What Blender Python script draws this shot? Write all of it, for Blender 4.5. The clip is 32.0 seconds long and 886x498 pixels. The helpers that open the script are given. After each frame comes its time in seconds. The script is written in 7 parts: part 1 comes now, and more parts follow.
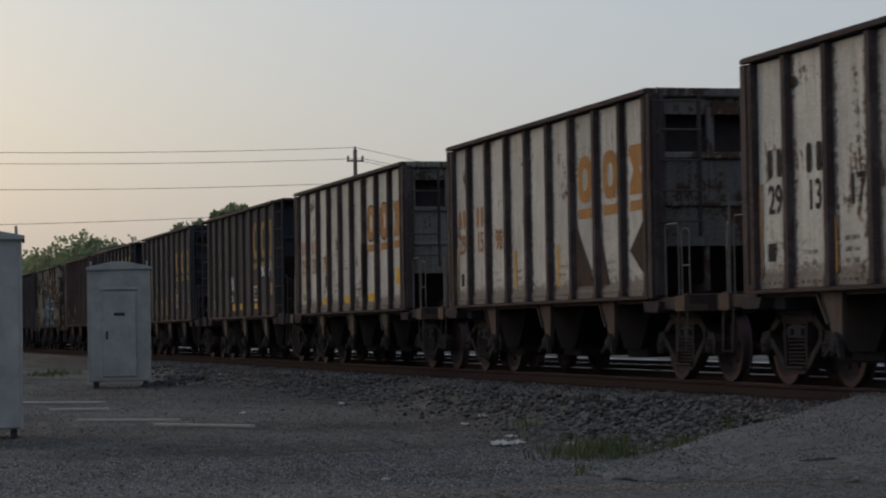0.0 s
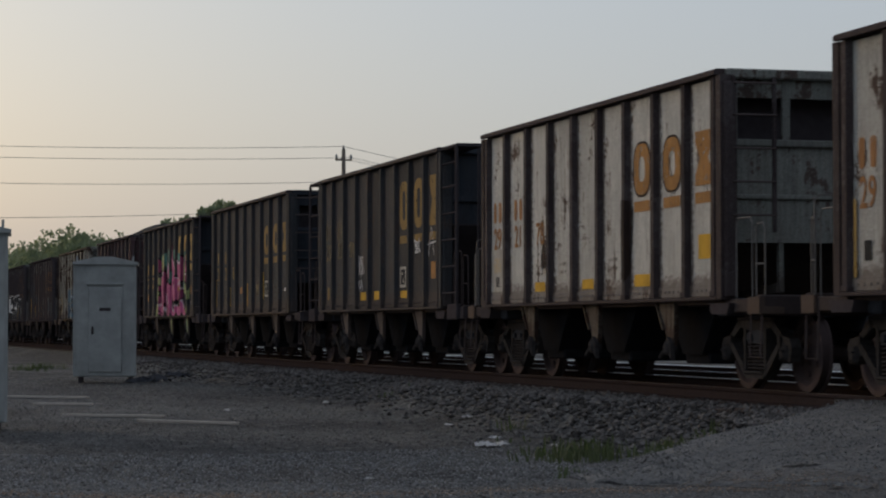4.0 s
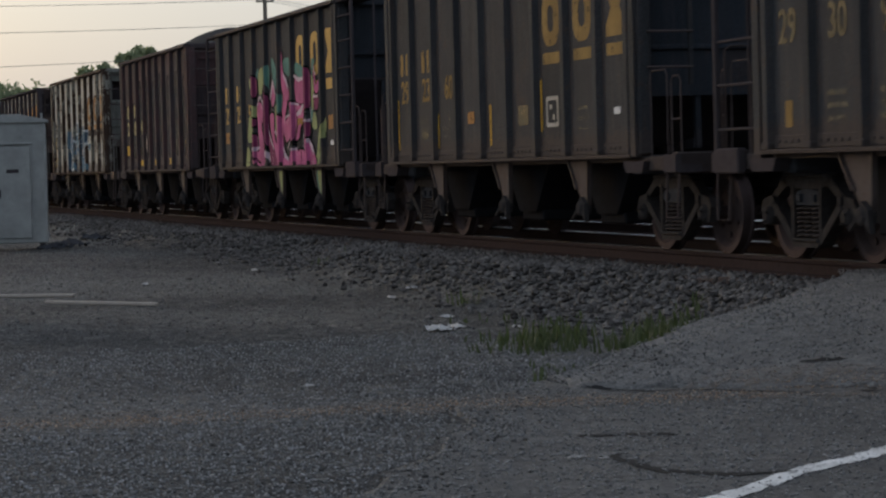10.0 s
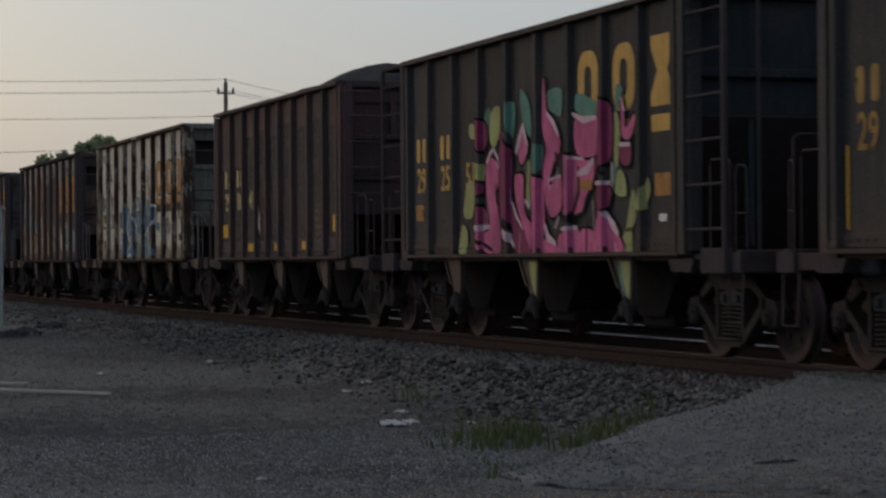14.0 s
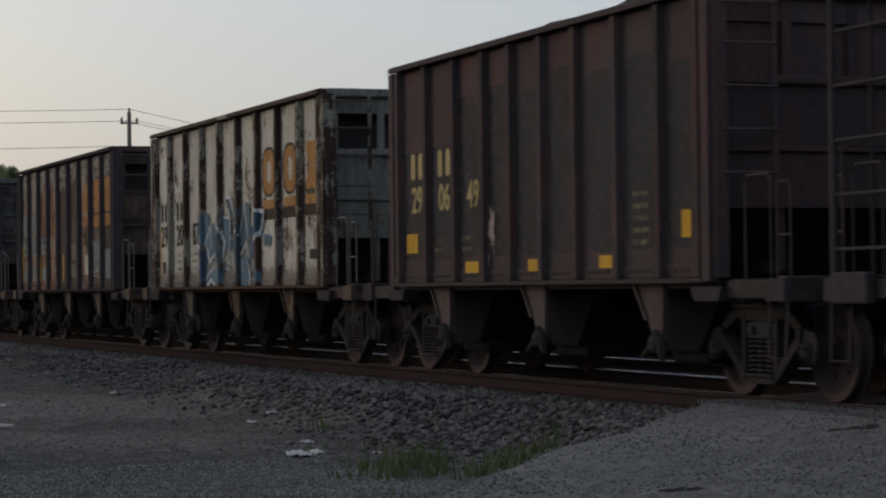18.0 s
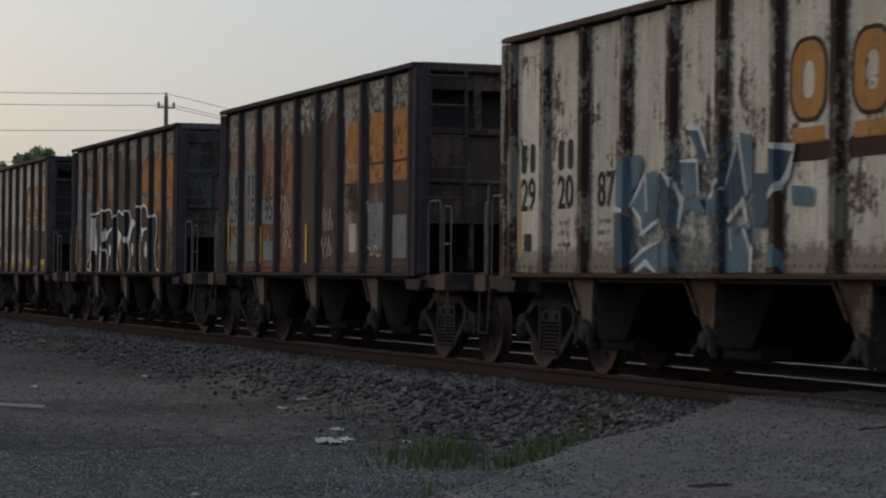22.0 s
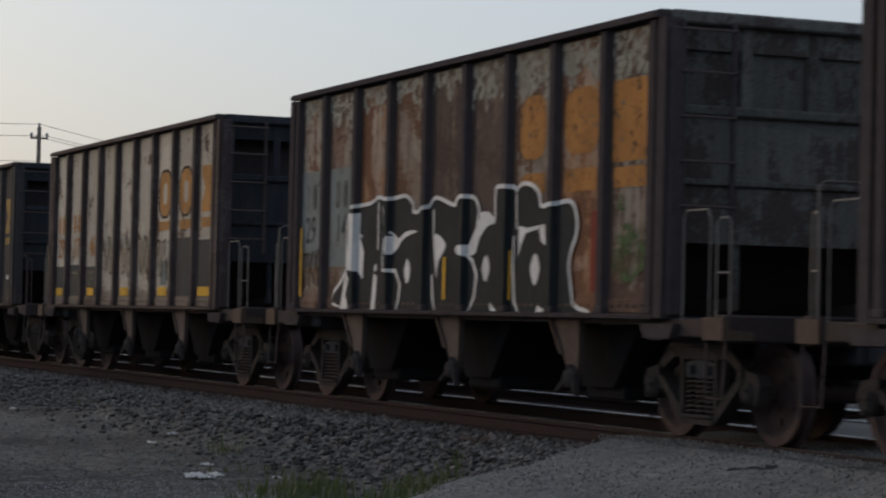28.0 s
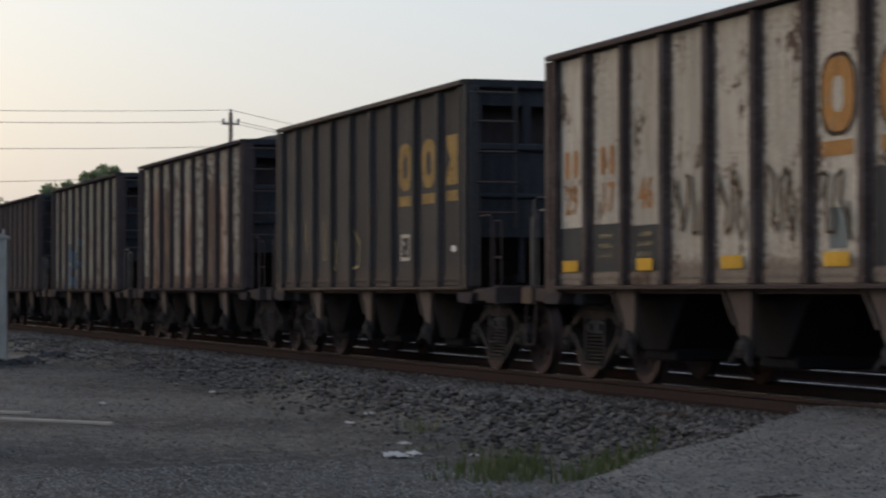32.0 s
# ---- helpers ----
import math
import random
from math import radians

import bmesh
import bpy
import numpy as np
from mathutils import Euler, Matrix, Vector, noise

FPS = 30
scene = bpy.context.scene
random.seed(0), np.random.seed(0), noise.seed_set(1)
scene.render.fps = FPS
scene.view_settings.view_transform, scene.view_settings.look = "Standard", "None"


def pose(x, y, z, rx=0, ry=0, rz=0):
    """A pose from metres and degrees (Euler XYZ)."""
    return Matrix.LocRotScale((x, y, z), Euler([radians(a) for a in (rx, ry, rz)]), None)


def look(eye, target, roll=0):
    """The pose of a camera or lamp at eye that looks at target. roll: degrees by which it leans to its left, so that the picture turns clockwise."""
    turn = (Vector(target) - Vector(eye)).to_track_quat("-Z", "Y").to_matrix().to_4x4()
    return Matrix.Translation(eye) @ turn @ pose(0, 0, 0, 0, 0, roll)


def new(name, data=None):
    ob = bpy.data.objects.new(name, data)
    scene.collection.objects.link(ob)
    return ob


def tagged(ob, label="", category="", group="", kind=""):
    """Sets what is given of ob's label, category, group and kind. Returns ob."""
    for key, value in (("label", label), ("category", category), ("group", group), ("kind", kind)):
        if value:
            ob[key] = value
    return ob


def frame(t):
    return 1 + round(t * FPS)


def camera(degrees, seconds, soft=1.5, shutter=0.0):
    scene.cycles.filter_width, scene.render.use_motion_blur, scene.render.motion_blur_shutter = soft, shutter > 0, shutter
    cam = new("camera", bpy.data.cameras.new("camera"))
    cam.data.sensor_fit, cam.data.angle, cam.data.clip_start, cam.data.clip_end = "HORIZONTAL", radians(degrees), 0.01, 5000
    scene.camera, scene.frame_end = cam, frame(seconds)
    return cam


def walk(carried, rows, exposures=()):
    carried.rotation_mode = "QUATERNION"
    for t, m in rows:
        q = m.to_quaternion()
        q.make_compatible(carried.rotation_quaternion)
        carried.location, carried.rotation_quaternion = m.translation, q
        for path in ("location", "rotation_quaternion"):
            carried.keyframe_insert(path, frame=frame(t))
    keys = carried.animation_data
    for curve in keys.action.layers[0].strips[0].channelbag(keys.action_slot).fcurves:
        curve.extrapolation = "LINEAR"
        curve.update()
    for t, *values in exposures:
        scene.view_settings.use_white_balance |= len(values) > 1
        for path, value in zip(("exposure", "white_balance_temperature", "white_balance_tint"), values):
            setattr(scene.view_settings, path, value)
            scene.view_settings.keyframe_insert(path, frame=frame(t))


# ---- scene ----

# ---- plan: y runs along the track away from the eye, x towards the track, z up from the rail's top ----
SECONDS = 32.0
SPEED = 3.948            # train, towards the eye, m/s
EARLY = 0.130            # what it runs faster in the first six seconds
TRACK_X = 11.43          # centre line of the near track
PITCH2 = 4.25            # to the centre line of the second track
GROUND = -0.64           # lot and road level
RU, RN = Vector((0.793, 0.610, 0)), Vector((-0.610, 0.793, 0))   # the road's run and its left

PATH = (
    (0.0, -0.7412, -3.3829, 0.7567, 91.902, 0.952, -14.841),
    (0.5, -0.7412, -3.3829, 0.7567, 91.904, 0.837, -14.872),
    (1.0, -0.7412, -3.3829, 0.7567, 91.932, 0.637, -14.909),
    (1.5, -0.7412, -3.3829, 0.7567, 91.939, 0.346, -14.952),
    (2.0, -0.7412, -3.3829, 0.7567, 91.919, 0.200, -14.972),
    (2.5, -0.7412, -3.3829, 0.7567, 91.883, 0.340, -14.969),
    (3.0, -0.7412, -3.3829, 0.7567, 91.886, 0.482, -14.914),
    (3.5, -0.7412, -3.3829, 0.7567, 91.865, 0.318, -14.940),
    (5.5, -0.7412, -3.3829, 0.7567, 92.102, -0.687, -15.938),
    (6.0, 0.0000, 0.0000, 1.0665, 91.642, 0.453, -16.665),
    (6.5, 0.0000, 0.0000, 1.0665, 91.744, 0.522, -16.743),
    (7.0, 0.0000, 0.0000, 1.0665, 92.000, 0.513, -16.752),
    (7.5, 0.0000, 0.0000, 1.0665, 91.986, 0.744, -16.432),
    (8.0, 0.0000, 0.0000, 1.0665, 91.521, 1.025, -16.088),
    (8.5, 0.0000, 0.0000, 1.0665, 90.470, 1.105, -16.393),
    (9.0, 0.0000, 0.0000, 1.0665, 89.411, 1.151, -16.671),
    (9.5, 0.0000, 0.0000, 1.0665, 88.699, 1.358, -16.821),
    (10.0, 0.0000, 0.0000, 1.0665, 87.969, 1.503, -16.978),
    (10.5, -0.0134, 0.0041, 1.0667, 87.346, 1.418, -16.940),
    (11.0, -0.0268, 0.0082, 1.0670, 87.046, 1.592, -17.087),
    (11.5, -0.0267, 0.0084, 1.0672, 86.736, 1.835, -17.528),
    (12.0, -0.0267, 0.0086, 1.0670, 86.910, 1.563, -17.843),
    (12.5, -0.0133, 0.0044, 1.0666, 87.459, 0.791, -18.352),
    (13.0, 0.0000, 0.0000, 1.0665, 87.982, 0.575, -18.365),
    (13.5, 0.0000, 0.0000, 1.0665, 88.960, 0.525, -18.257),
    (14.0, 0.0000, 0.0000, 1.0665, 90.251, 0.433, -18.004),
    (14.5, 0.0000, 0.0000, 1.0665, 91.112, 0.322, -17.733),
    (16.5, 0.0000, 0.0000, 1.0665, 91.469, 0.690, -20.331),
    (17.0, 0.0000, 0.0000, 1.0665, 91.097, 0.522, -21.052),
    (17.5, 0.0000, 0.0000, 1.0665, 90.961, 0.586, -20.595),
    (18.0, 0.0000, 0.0000, 1.0665, 90.942, 0.651, -20.294),
    (18.5, 0.0000, 0.0000, 1.0665, 90.992, 0.697, -20.150),
    (19.0, 0.0000, 0.0000, 1.0665, 91.064, 0.571, -19.935),
    (19.5, 0.0000, 0.0000, 1.0665, 90.952, 0.425, -19.695),
    (20.0, 0.0000, 0.0000, 1.0665, 90.934, 0.263, -19.581),
    (20.5, 0.0000, 0.0000, 1.0665, 90.842, 0.182, -19.527),
    (21.0, 0.0000, 0.0000, 1.0665, 90.809, 0.074, -19.482),
    (21.5, 0.0000, 0.0000, 1.0665, 90.746, -0.011, -19.418),
    (22.0, 0.0000, 0.0000, 1.0665, 90.706, -0.549, -19.498),
    (22.5, 0.0000, 0.0000, 1.0665, 90.640, -0.659, -19.546),
    (23.0, 0.0000, 0.0000, 1.0665, 90.572, -0.365, -19.533),
    (23.5, 0.0000, 0.0000, 1.0665, 90.573, -0.378, -19.598),
    (24.0, 0.0000, 0.0000, 1.0665, 90.409, -0.319, -19.626),
    (24.5, 0.0000, 0.0000, 1.0665, 90.140, -0.495, -20.472),
    (26.5, 0.0000, 0.0000, 1.0665, 91.348, -3.712, -23.557),
    (27.0, 0.0000, 0.0000, 1.0665, 91.060, -2.279, -23.933),
    (27.5, 0.0000, 0.0000, 1.0665, 91.335, -1.932, -23.005),
    (28.0, 0.0000, 0.0000, 1.0665, 91.638, -1.325, -22.571),
    (28.5, 0.0000, 0.0000, 1.0665, 90.233, 0.010, -21.813),
    (29.0, -0.0022, 0.0009, 1.0609, 88.239, 1.426, -22.158),
    (29.5, -0.0111, 0.0045, 1.0390, 87.360, 2.362, -22.294),
    (30.0, -0.0088, 0.0035, 1.0446, 88.389, 1.771, -21.964),
    (30.5, -0.0098, 0.0039, 1.0421, 88.993, 1.253, -21.528),
    (31.0, -0.0083, 0.0032, 1.0458, 89.390, 1.195, -21.099),
    (31.5, -0.0041, 0.0015, 1.0564, 90.524, 0.687, -19.760),
    (32.0, 0.0000, 0.0000, 1.0665, 91.022, 0.044, -17.913),
)

cam = camera(21.147, SECONDS, soft=2.1, shutter=0.5)
EXPOSURE = ((0, 0.15, 5750, 12), (3.5, 0.15, 5750, 12), (5.5, 0.15, 5750, 12), (8.0, 0.15, 5750, 12), (9.0, 0.15, 5750, 12), (10.0, 0.55, 5750, 11), (11.0, 1.2, 5400, 9), (13.0, 1.0, 5600, 10), (14.0, 0.1, 5750, 12), (17.0, 0.25, 5750, 12), (20.0, 0.4, 5750, 12), (22.0, 0.3, 5750, 12), (23.0, -0.1, 5750, 12), (24.0, 0.22, 5750, 12), (24.5, 0.15, 5750, 12), (26.5, 0.5, 5750, 12), (28.5, 0.45, 5750, 12), (29.0, 0.65, 5700, 11), (29.5, 1.55, 5650, 10), (30.0, 1.72, 5650, 10), (30.5, 1.35, 5650, 10), (31.0, 0.95, 5950, 11), (32.0, 0.65, 5750, 12))
walk(cam, [(t, pose(*p)) for t, *p in PATH], exposures=EXPOSURE)

# ---- light: hazy sky with the sun very low to the left, ahead ----
world = bpy.data.worlds.new("evening_sky")
scene.world = world
world.use_nodes = True
wn, wl = world.node_tree.nodes, world.node_tree.links
sky = wn.new("ShaderNodeTexSky")
sky.sky_type, sky.sun_disc = "NISHITA", False
SUN_ELEV, SUN_AZ = radians(8.0), radians(-28)        # azimuth from +y towards +x
sky.sun_elevation, sky.sun_rotation = SUN_ELEV, SUN_AZ
sky.air_density, sky.dust_density, sky.ozone_density, sky.altitude = 1.0, 4.0, 1.5, 0
haze = wn.new("ShaderNodeHueSaturation")      # thin haze pales the sky's colours
haze.inputs["Saturation"].default_value = 1.15
wl.new(sky.outputs[0], haze.inputs["Color"])
veil = wn.new("ShaderNodeMix")                # even evening haze over the whole sky
veil.data_type = "RGBA"
veil.inputs["Factor"].default_value, veil.inputs["B"].default_value = 0.55, (4.25, 4.3, 4.35, 1)
wl.new(haze.outputs[0], veil.inputs["A"])
wl.new(veil.outputs["Result"], wn["Background"].inputs[0])
wn["Background"].inputs[1].default_value = 0.125
sun_data = bpy.data.lights.new("sun", "SUN")
sun_data.energy, sun_data.angle, sun_data.color = 0.45, radians(14), (1.0, 0.78, 0.58)
sun = new("sun", sun_data)
sun.matrix_world = look((0, 0, 60), Vector((0, 0, 60)) - Vector((math.sin(SUN_AZ) * math.cos(SUN_ELEV), math.cos(SUN_AZ) * math.cos(SUN_ELEV), math.sin(radians(9)))))


# ---- mesh helpers ----
class Shape:
    """Collects rigid pieces and turns them into one mesh."""

    def __init__(self):
        self.v, self.f = [], []

    def poly(self, verts, faces):
        n = len(self.v)
        self.v += [tuple(p) for p in verts]
        self.f += [tuple(n + i for i in f) for f in faces]
        return self

    def box(self, x0, x1, y0, y1, z0, z1, c=0.0):
        """A box, its edges chamfered by c."""
        if c <= 0:
            v = [(x, y, z) for x in (x0, x1) for y in (y0, y1) for z in (z0, z1)]
            return self.poly(v, [(0, 1, 3, 2), (4, 6, 7, 5), (0, 4, 5, 1), (2, 3, 7, 6), (0, 2, 6, 4), (1, 5, 7, 3)])
        v, idx = [], {}
        for i, x in enumerate((x0, x1)):
            for j, y in enumerate((y0, y1)):
                for k, z in enumerate((z0, z1)):
                    sx, sy, sz = (c, -c)[i], (c, -c)[j], (c, -c)[k]
                    for a, p in enumerate(((x, y + sy, z + sz), (x + sx, y, z + sz), (x + sx, y + sy, z))):
                        idx[i, j, k, a] = len(v)
                        v.append(p)
        g = lambda i, j, k, a: idx[i, j, k, a]
        f = []
        for s in (0, 1):
            o = lambda q: q if s else q[::-1]
            f.append(o((g(s, 0, 0, 0), g(s, 1, 0, 0), g(s, 1, 1, 0), g(s, 0, 1, 0))))
            f.append(o((g(0, s, 0, 1), g(0, s, 1, 1), g(1, s, 1, 1), g(1, s, 0, 1))))
            f.append(o((g(0, 0, s, 2), g(1, 0, s, 2), g(1, 1, s, 2), g(0, 1, s, 2))))
            for q in (0, 1):
                p = (lambda w: w) if s != q else (lambda w: w[::-1])
                f.append(p((g(s, q, 0, 0), g(s, q, 1, 0), g(s, q, 1, 1), g(s, q, 0, 1))[::-1]))
                f.append(p((g(s, 0, q, 0), g(s, 1, q, 0), g(s, 1, q, 2), g(s, 0, q, 2))))
                f.append(p((g(0, s, q, 1), g(1, s, q, 1), g(1, s, q, 2), g(0, s, q, 2))[::-1]))
            for q in (0, 1):
                for w in (0, 1):
                    t = (g(s, q, w, 0), g(s, q, w, 1), g(s, q, w, 2))
                    f.append(t if (s + q + w) % 2 else t[::-1])
        return self.poly(v, f)

    def prism(self, pts, axis, a0, a1):
        """A flat outline pushed along an axis; the outline's two coordinates are the other two axes in order."""
        def at(p, a):
            q = list(p)
            q.insert("xyz".index(axis), a)
            return tuple(q)
        n = len(pts)
        v = [at(p, a0) for p in pts] + [at(p, a1) for p in pts]
        return self.poly(v, [tuple(range(n))[::-1], tuple(range(n, 2 * n))] + [(i, (i + 1) % n, n + (i + 1) % n, n + i) for i in range(n)])

    def tube(self, path, r, n=6, closed_ends=True):
        path = [Vector(p) for p in path]
        v, f = [], []
        for i, p in enumerate(path):
            d = (path[min(i + 1, len(path) - 1)] - path[max(i - 1, 0)]).normalized()
            a = d.orthogonal().normalized() if i == 0 else (a - d * a.dot(d)).normalized()
            b = d.cross(a)
            rr = r[i] if isinstance(r, (list, tuple)) else r
            v += [p + a * rr * math.cos(6.2832 * k / n) + b * rr * math.sin(6.2832 * k / n) for k in range(n)]
        for i in range(len(path) - 1):
            f += [(i * n + k, i * n + (k + 1) % n, (i + 1) * n + (k + 1) % n, (i + 1) * n + k) for k in range(n)]
        if closed_ends:
            f += [tuple(range(n))[::-1], tuple(range((len(path) - 1) * n, len(path) * n))]
        return self.poly(v, f)

    def lathe(self, profile, n=24, centre=(0, 0, 0)):
        """profile of (x, r), turned about the x axis."""
        v, f = [], []
        for x, r in profile:
            v += [(centre[0] + x, centre[1] + r * math.cos(6.2832 * k / n), centre[2] + r * math.sin(6.2832 * k / n)) for k in range(n)]
        for i in range(len(profile) - 1):
            f += [(i * n + k, i * n + (k + 1) % n, (i + 1) * n + (k + 1) % n, (i + 1) * n + k) for k in range(n)]
        f += [tuple(range(n))[::-1], tuple(range((len(profile) - 1) * n, len(profile) * n))]
        return self.poly(v, f)

    def data(self, name, material=None, smooth=False):
        me = bpy.data.meshes.new(name)
        me.from_pydata([tuple(p) for p in self.v], [], self.f)
        bm = bmesh.new()
        bm.from_mesh(me)
        bmesh.ops.recalc_face_normals(bm, faces=bm.faces)
        bm.to_mesh(me)
        bm.free()
        if material:
            me.materials.append(material)
        if smooth:
            me.polygons.foreach_set("use_smooth", [True] * len(me.polygons))
        me.update()
        return me


def raw(name, verts, faces, material, smooth=False):
    """A large mesh, with no clean-up."""
    me = bpy.data.meshes.new(name)
    me.from_pydata([tuple(p) for p in verts], [], faces)
    me.materials.append(material)
    if smooth:
        me.polygons.foreach_set("use_smooth", [True] * len(me.polygons))
    me.update()
    return me


def part(name, me, parent=None, material=None, at=None, label=""):
    """One mesh object under a thing or a part; material, if given, is the object's own on a shared mesh."""
    ob = new(name, me)
    ob.parent = parent
    if at is not None:
        ob.matrix_basis = at if isinstance(at, Matrix) else pose(*at)
    if material:
        ob.material_slots[0].link = "OBJECT"
        ob.material_slots[0].material = material
    return tagged(ob, label)


def empty(name, label, category, group="", kind="", at=(0, 0, 0)):
    ob = new(name)
    ob.matrix_basis = pose(*at)
    return tagged(ob, label, category, group, kind)


# ---- materials ----
def material(name):
    m = bpy.data.materials.new(name)
    m.use_nodes = True
    return m, m.node_tree.nodes, m.node_tree.links, m.node_tree.nodes["Principled BSDF"]


def noise_node(n, l, scale, detail=6, rough=0.6, stretch=None, shift=True, space="Object"):
    tc = n.new("ShaderNodeTexCoord")
    vec = tc.outputs[space]
    mp = n.new("ShaderNodeMapping")
    l.new(vec, mp.inputs[0])
    if stretch:
        mp.inputs["Scale"].default_value = stretch
    if shift:
        oi = n.new("ShaderNodeObjectInfo")
        mu = n.new("ShaderNodeMath")
        mu.operation, mu.inputs[1].default_value = "MULTIPLY", 57.0
        l.new(oi.outputs["Random"], mu.inputs[0])
        l.new(mu.outputs[0], mp.inputs["Location"])
    t = n.new("ShaderNodeTexNoise")
    t.inputs["Scale"].default_value, t.inputs["Detail"].default_value, t.inputs["Roughness"].default_value = scale, detail, rough
    l.new(mp.outputs[0], t.inputs["Vector"])
    return t.outputs["Fac"]


def ramp(n, l, fac, stops):
    r = n.new("ShaderNodeValToRGB")
    while len(r.color_ramp.elements) < len(stops):
        r.color_ramp.elements.new(0.5)
    for e, (p, c) in zip(r.color_ramp.elements, stops):
        e.position, e.color = p, (*c, 1) if len(c) == 3 else c
    l.new(fac, r.inputs[0])
    return r.outputs["Color"]


def mix(n, l, fac, a, b, mode="MIX"):
    m = n.new("ShaderNodeMix")
    m.data_type, m.blend_type = "RGBA", mode
    for sock, val in ((m.inputs["Factor"], fac), (m.inputs["A"], a), (m.inputs["B"], b)):
        if isinstance(val, (int, float)):
            sock.default_value = val
        elif isinstance(val, (tuple, list)):
            sock.default_value = (*val, 1) if len(val) == 3 else val
        else:
            l.new(val, sock)
    return m.outputs["Result"]


def bump(n, l, bsdf, height, strength=0.4, distance=0.01):
    b = n.new("ShaderNodeBump")
    b.inputs["Strength"].default_value, b.inputs["Distance"].default_value = strength, distance
    l.new(height, b.inputs["Height"])
    l.new(b.outputs[0], bsdf.inputs["Normal"])


W3 = lambda g: (g, g, g)
BLACK, WHITE = W3(0.0), W3(1.0)


def painted_steel(name, base, rust=(0.10, 0.045, 0.025), wear=0.5, grime=0.5, second=None, rough=0.85):
    """Weathered paint: patches and runs of rust, chips, soot streaks. wear: 0 sound paint, 1 mostly rust."""
    m, n, l, b = material(name)
    big = noise_node(n, l, 1.3, 5, 0.65)
    fine = noise_node(n, l, 16, 6, 0.75)
    tiny = noise_node(n, l, 55, 3, 0.7)
    streak = noise_node(n, l, 5, 5, 0.65, stretch=(4, 4, 0.22))
    runs = noise_node(n, l, 3.2, 6, 0.7, stretch=(3.4, 3.4, 0.30))
    col = mix(n, l, ramp(n, l, big, [(0.35, W3(0)), (0.7, W3(1))]), tuple(c * 0.74 for c in base), base)
    if second:
        two = noise_node(n, l, 1.6, 5, 0.6, stretch=(1, 1, 0.45))
        col = mix(n, l, ramp(n, l, two, [(0.50, W3(0)), (0.58, W3(1))]), col, second)
    col = mix(n, l, ramp(n, l, streak, [(0.42, W3(0)), (0.8, W3(grime))]), col, (0.052, 0.045, 0.042))
    warm = tuple(0.5 * (c + r * 1.5) for c, r in zip(base, rust))
    col = mix(n, l, ramp(n, l, runs, [(0.53 - 0.12 * wear, W3(0)), (0.75 - 0.12 * wear, W3(0.9))]), col, warm)

    def total(x, y, k):
        p, q = n.new("ShaderNodeMath"), n.new("ShaderNodeMath")
        q.operation, q.inputs[1].default_value = "MULTIPLY", k
        l.new(y, q.inputs[0])
        l.new(x, p.inputs[0])
        l.new(q.outputs[0], p.inputs[1])
        return p.outputs[0]
    worn = total(total(total(big, fine, 0.55), runs, 0.5), big, 0.0)
    edge = 1.40 - 0.64 * wear
    spots = ramp(n, l, total(worn, tiny, 0.0), [(min(edge / 2, 0.98), W3(0)), (min(edge / 2 + 0.025, 1.0), W3(1))])
    half = n.new("ShaderNodeMath")
    half.operation, half.inputs[1].default_value = "MULTIPLY", 0.5
    l.new(worn, half.inputs[0])
    l.new(half.outputs[0], spots.node.inputs[0])
    rusty = mix(n, l, fine, tuple(c * 0.5 for c in rust), tuple(min(1, c * 1.7) for c in rust))
    col = mix(n, l, spots, col, rusty)
    each = n.new("ShaderNodeObjectInfo")
    col = mix(n, l, 1.0, col, ramp(n, l, each.outputs["Random"], [(0.0, W3(0.76)), (1.0, W3(1.12))]), "MULTIPLY")
    col = mix(n, l, 0.65, col, ramp(n, l, tiny, [(0.32, W3(0.5)), (0.68, W3(1.4))]), "MULTIPLY")
    # rust creeping in from the seams beside the posts and up from the foot
    seam = n.new("ShaderNodeTexCoord")
    split = n.new("ShaderNodeSeparateXYZ")
    l.new(seam.outputs["Object"], split.inputs[0])
    side = n.new("ShaderNodeMath")
    side.operation = "ABSOLUTE"
    l.new(split.outputs["Y"], side.inputs[0])
    creep = total(side.outputs[0], fine, 0.55)
    col = mix(n, l, ramp(n, l, creep, [(0.64, W3(0)), (0.69, W3(0.9))]), col, rusty)
    foot = n.new("ShaderNodeMath")
    foot.operation, foot.inputs[0].default_value = "SUBTRACT", 2.0
    l.new(split.outputs["Z"], foot.inputs[1])
    rise = total(foot.outputs[0], fine, 0.7)
    col = mix(n, l, ramp(n, l, rise, [(0.93, W3(0)), (1.0, W3(0.7))]), col, rusty)
    l.new(col, b.inputs["Base Color"])
    b.inputs["Roughness"].default_value, b.inputs["Specular IOR Level"].default_value = rough, 0.04
    bump(n, l, b, worn, 0.3, 0.01)
    return m


def plain(name, base, rough=0.7, metal=0.0, vary=0.25, scale=8, bumped=0.2, gloss=0.15):
    m, n, l, b = material(name)
    t = noise_node(n, l, scale, 6, 0.65)
    l.new(mix(n, l, t, tuple(c * (1 - vary) for c in base), tuple(min(1, c * (1 + vary)) for c in base)), b.inputs["Base Color"])
    b.inputs["Roughness"].default_value, b.inputs["Metallic"].default_value = rough, metal
    b.inputs["Specular IOR Level"].default_value = gloss
    if bumped:
        bump(n, l, b, t, bumped, 0.01)
    return m


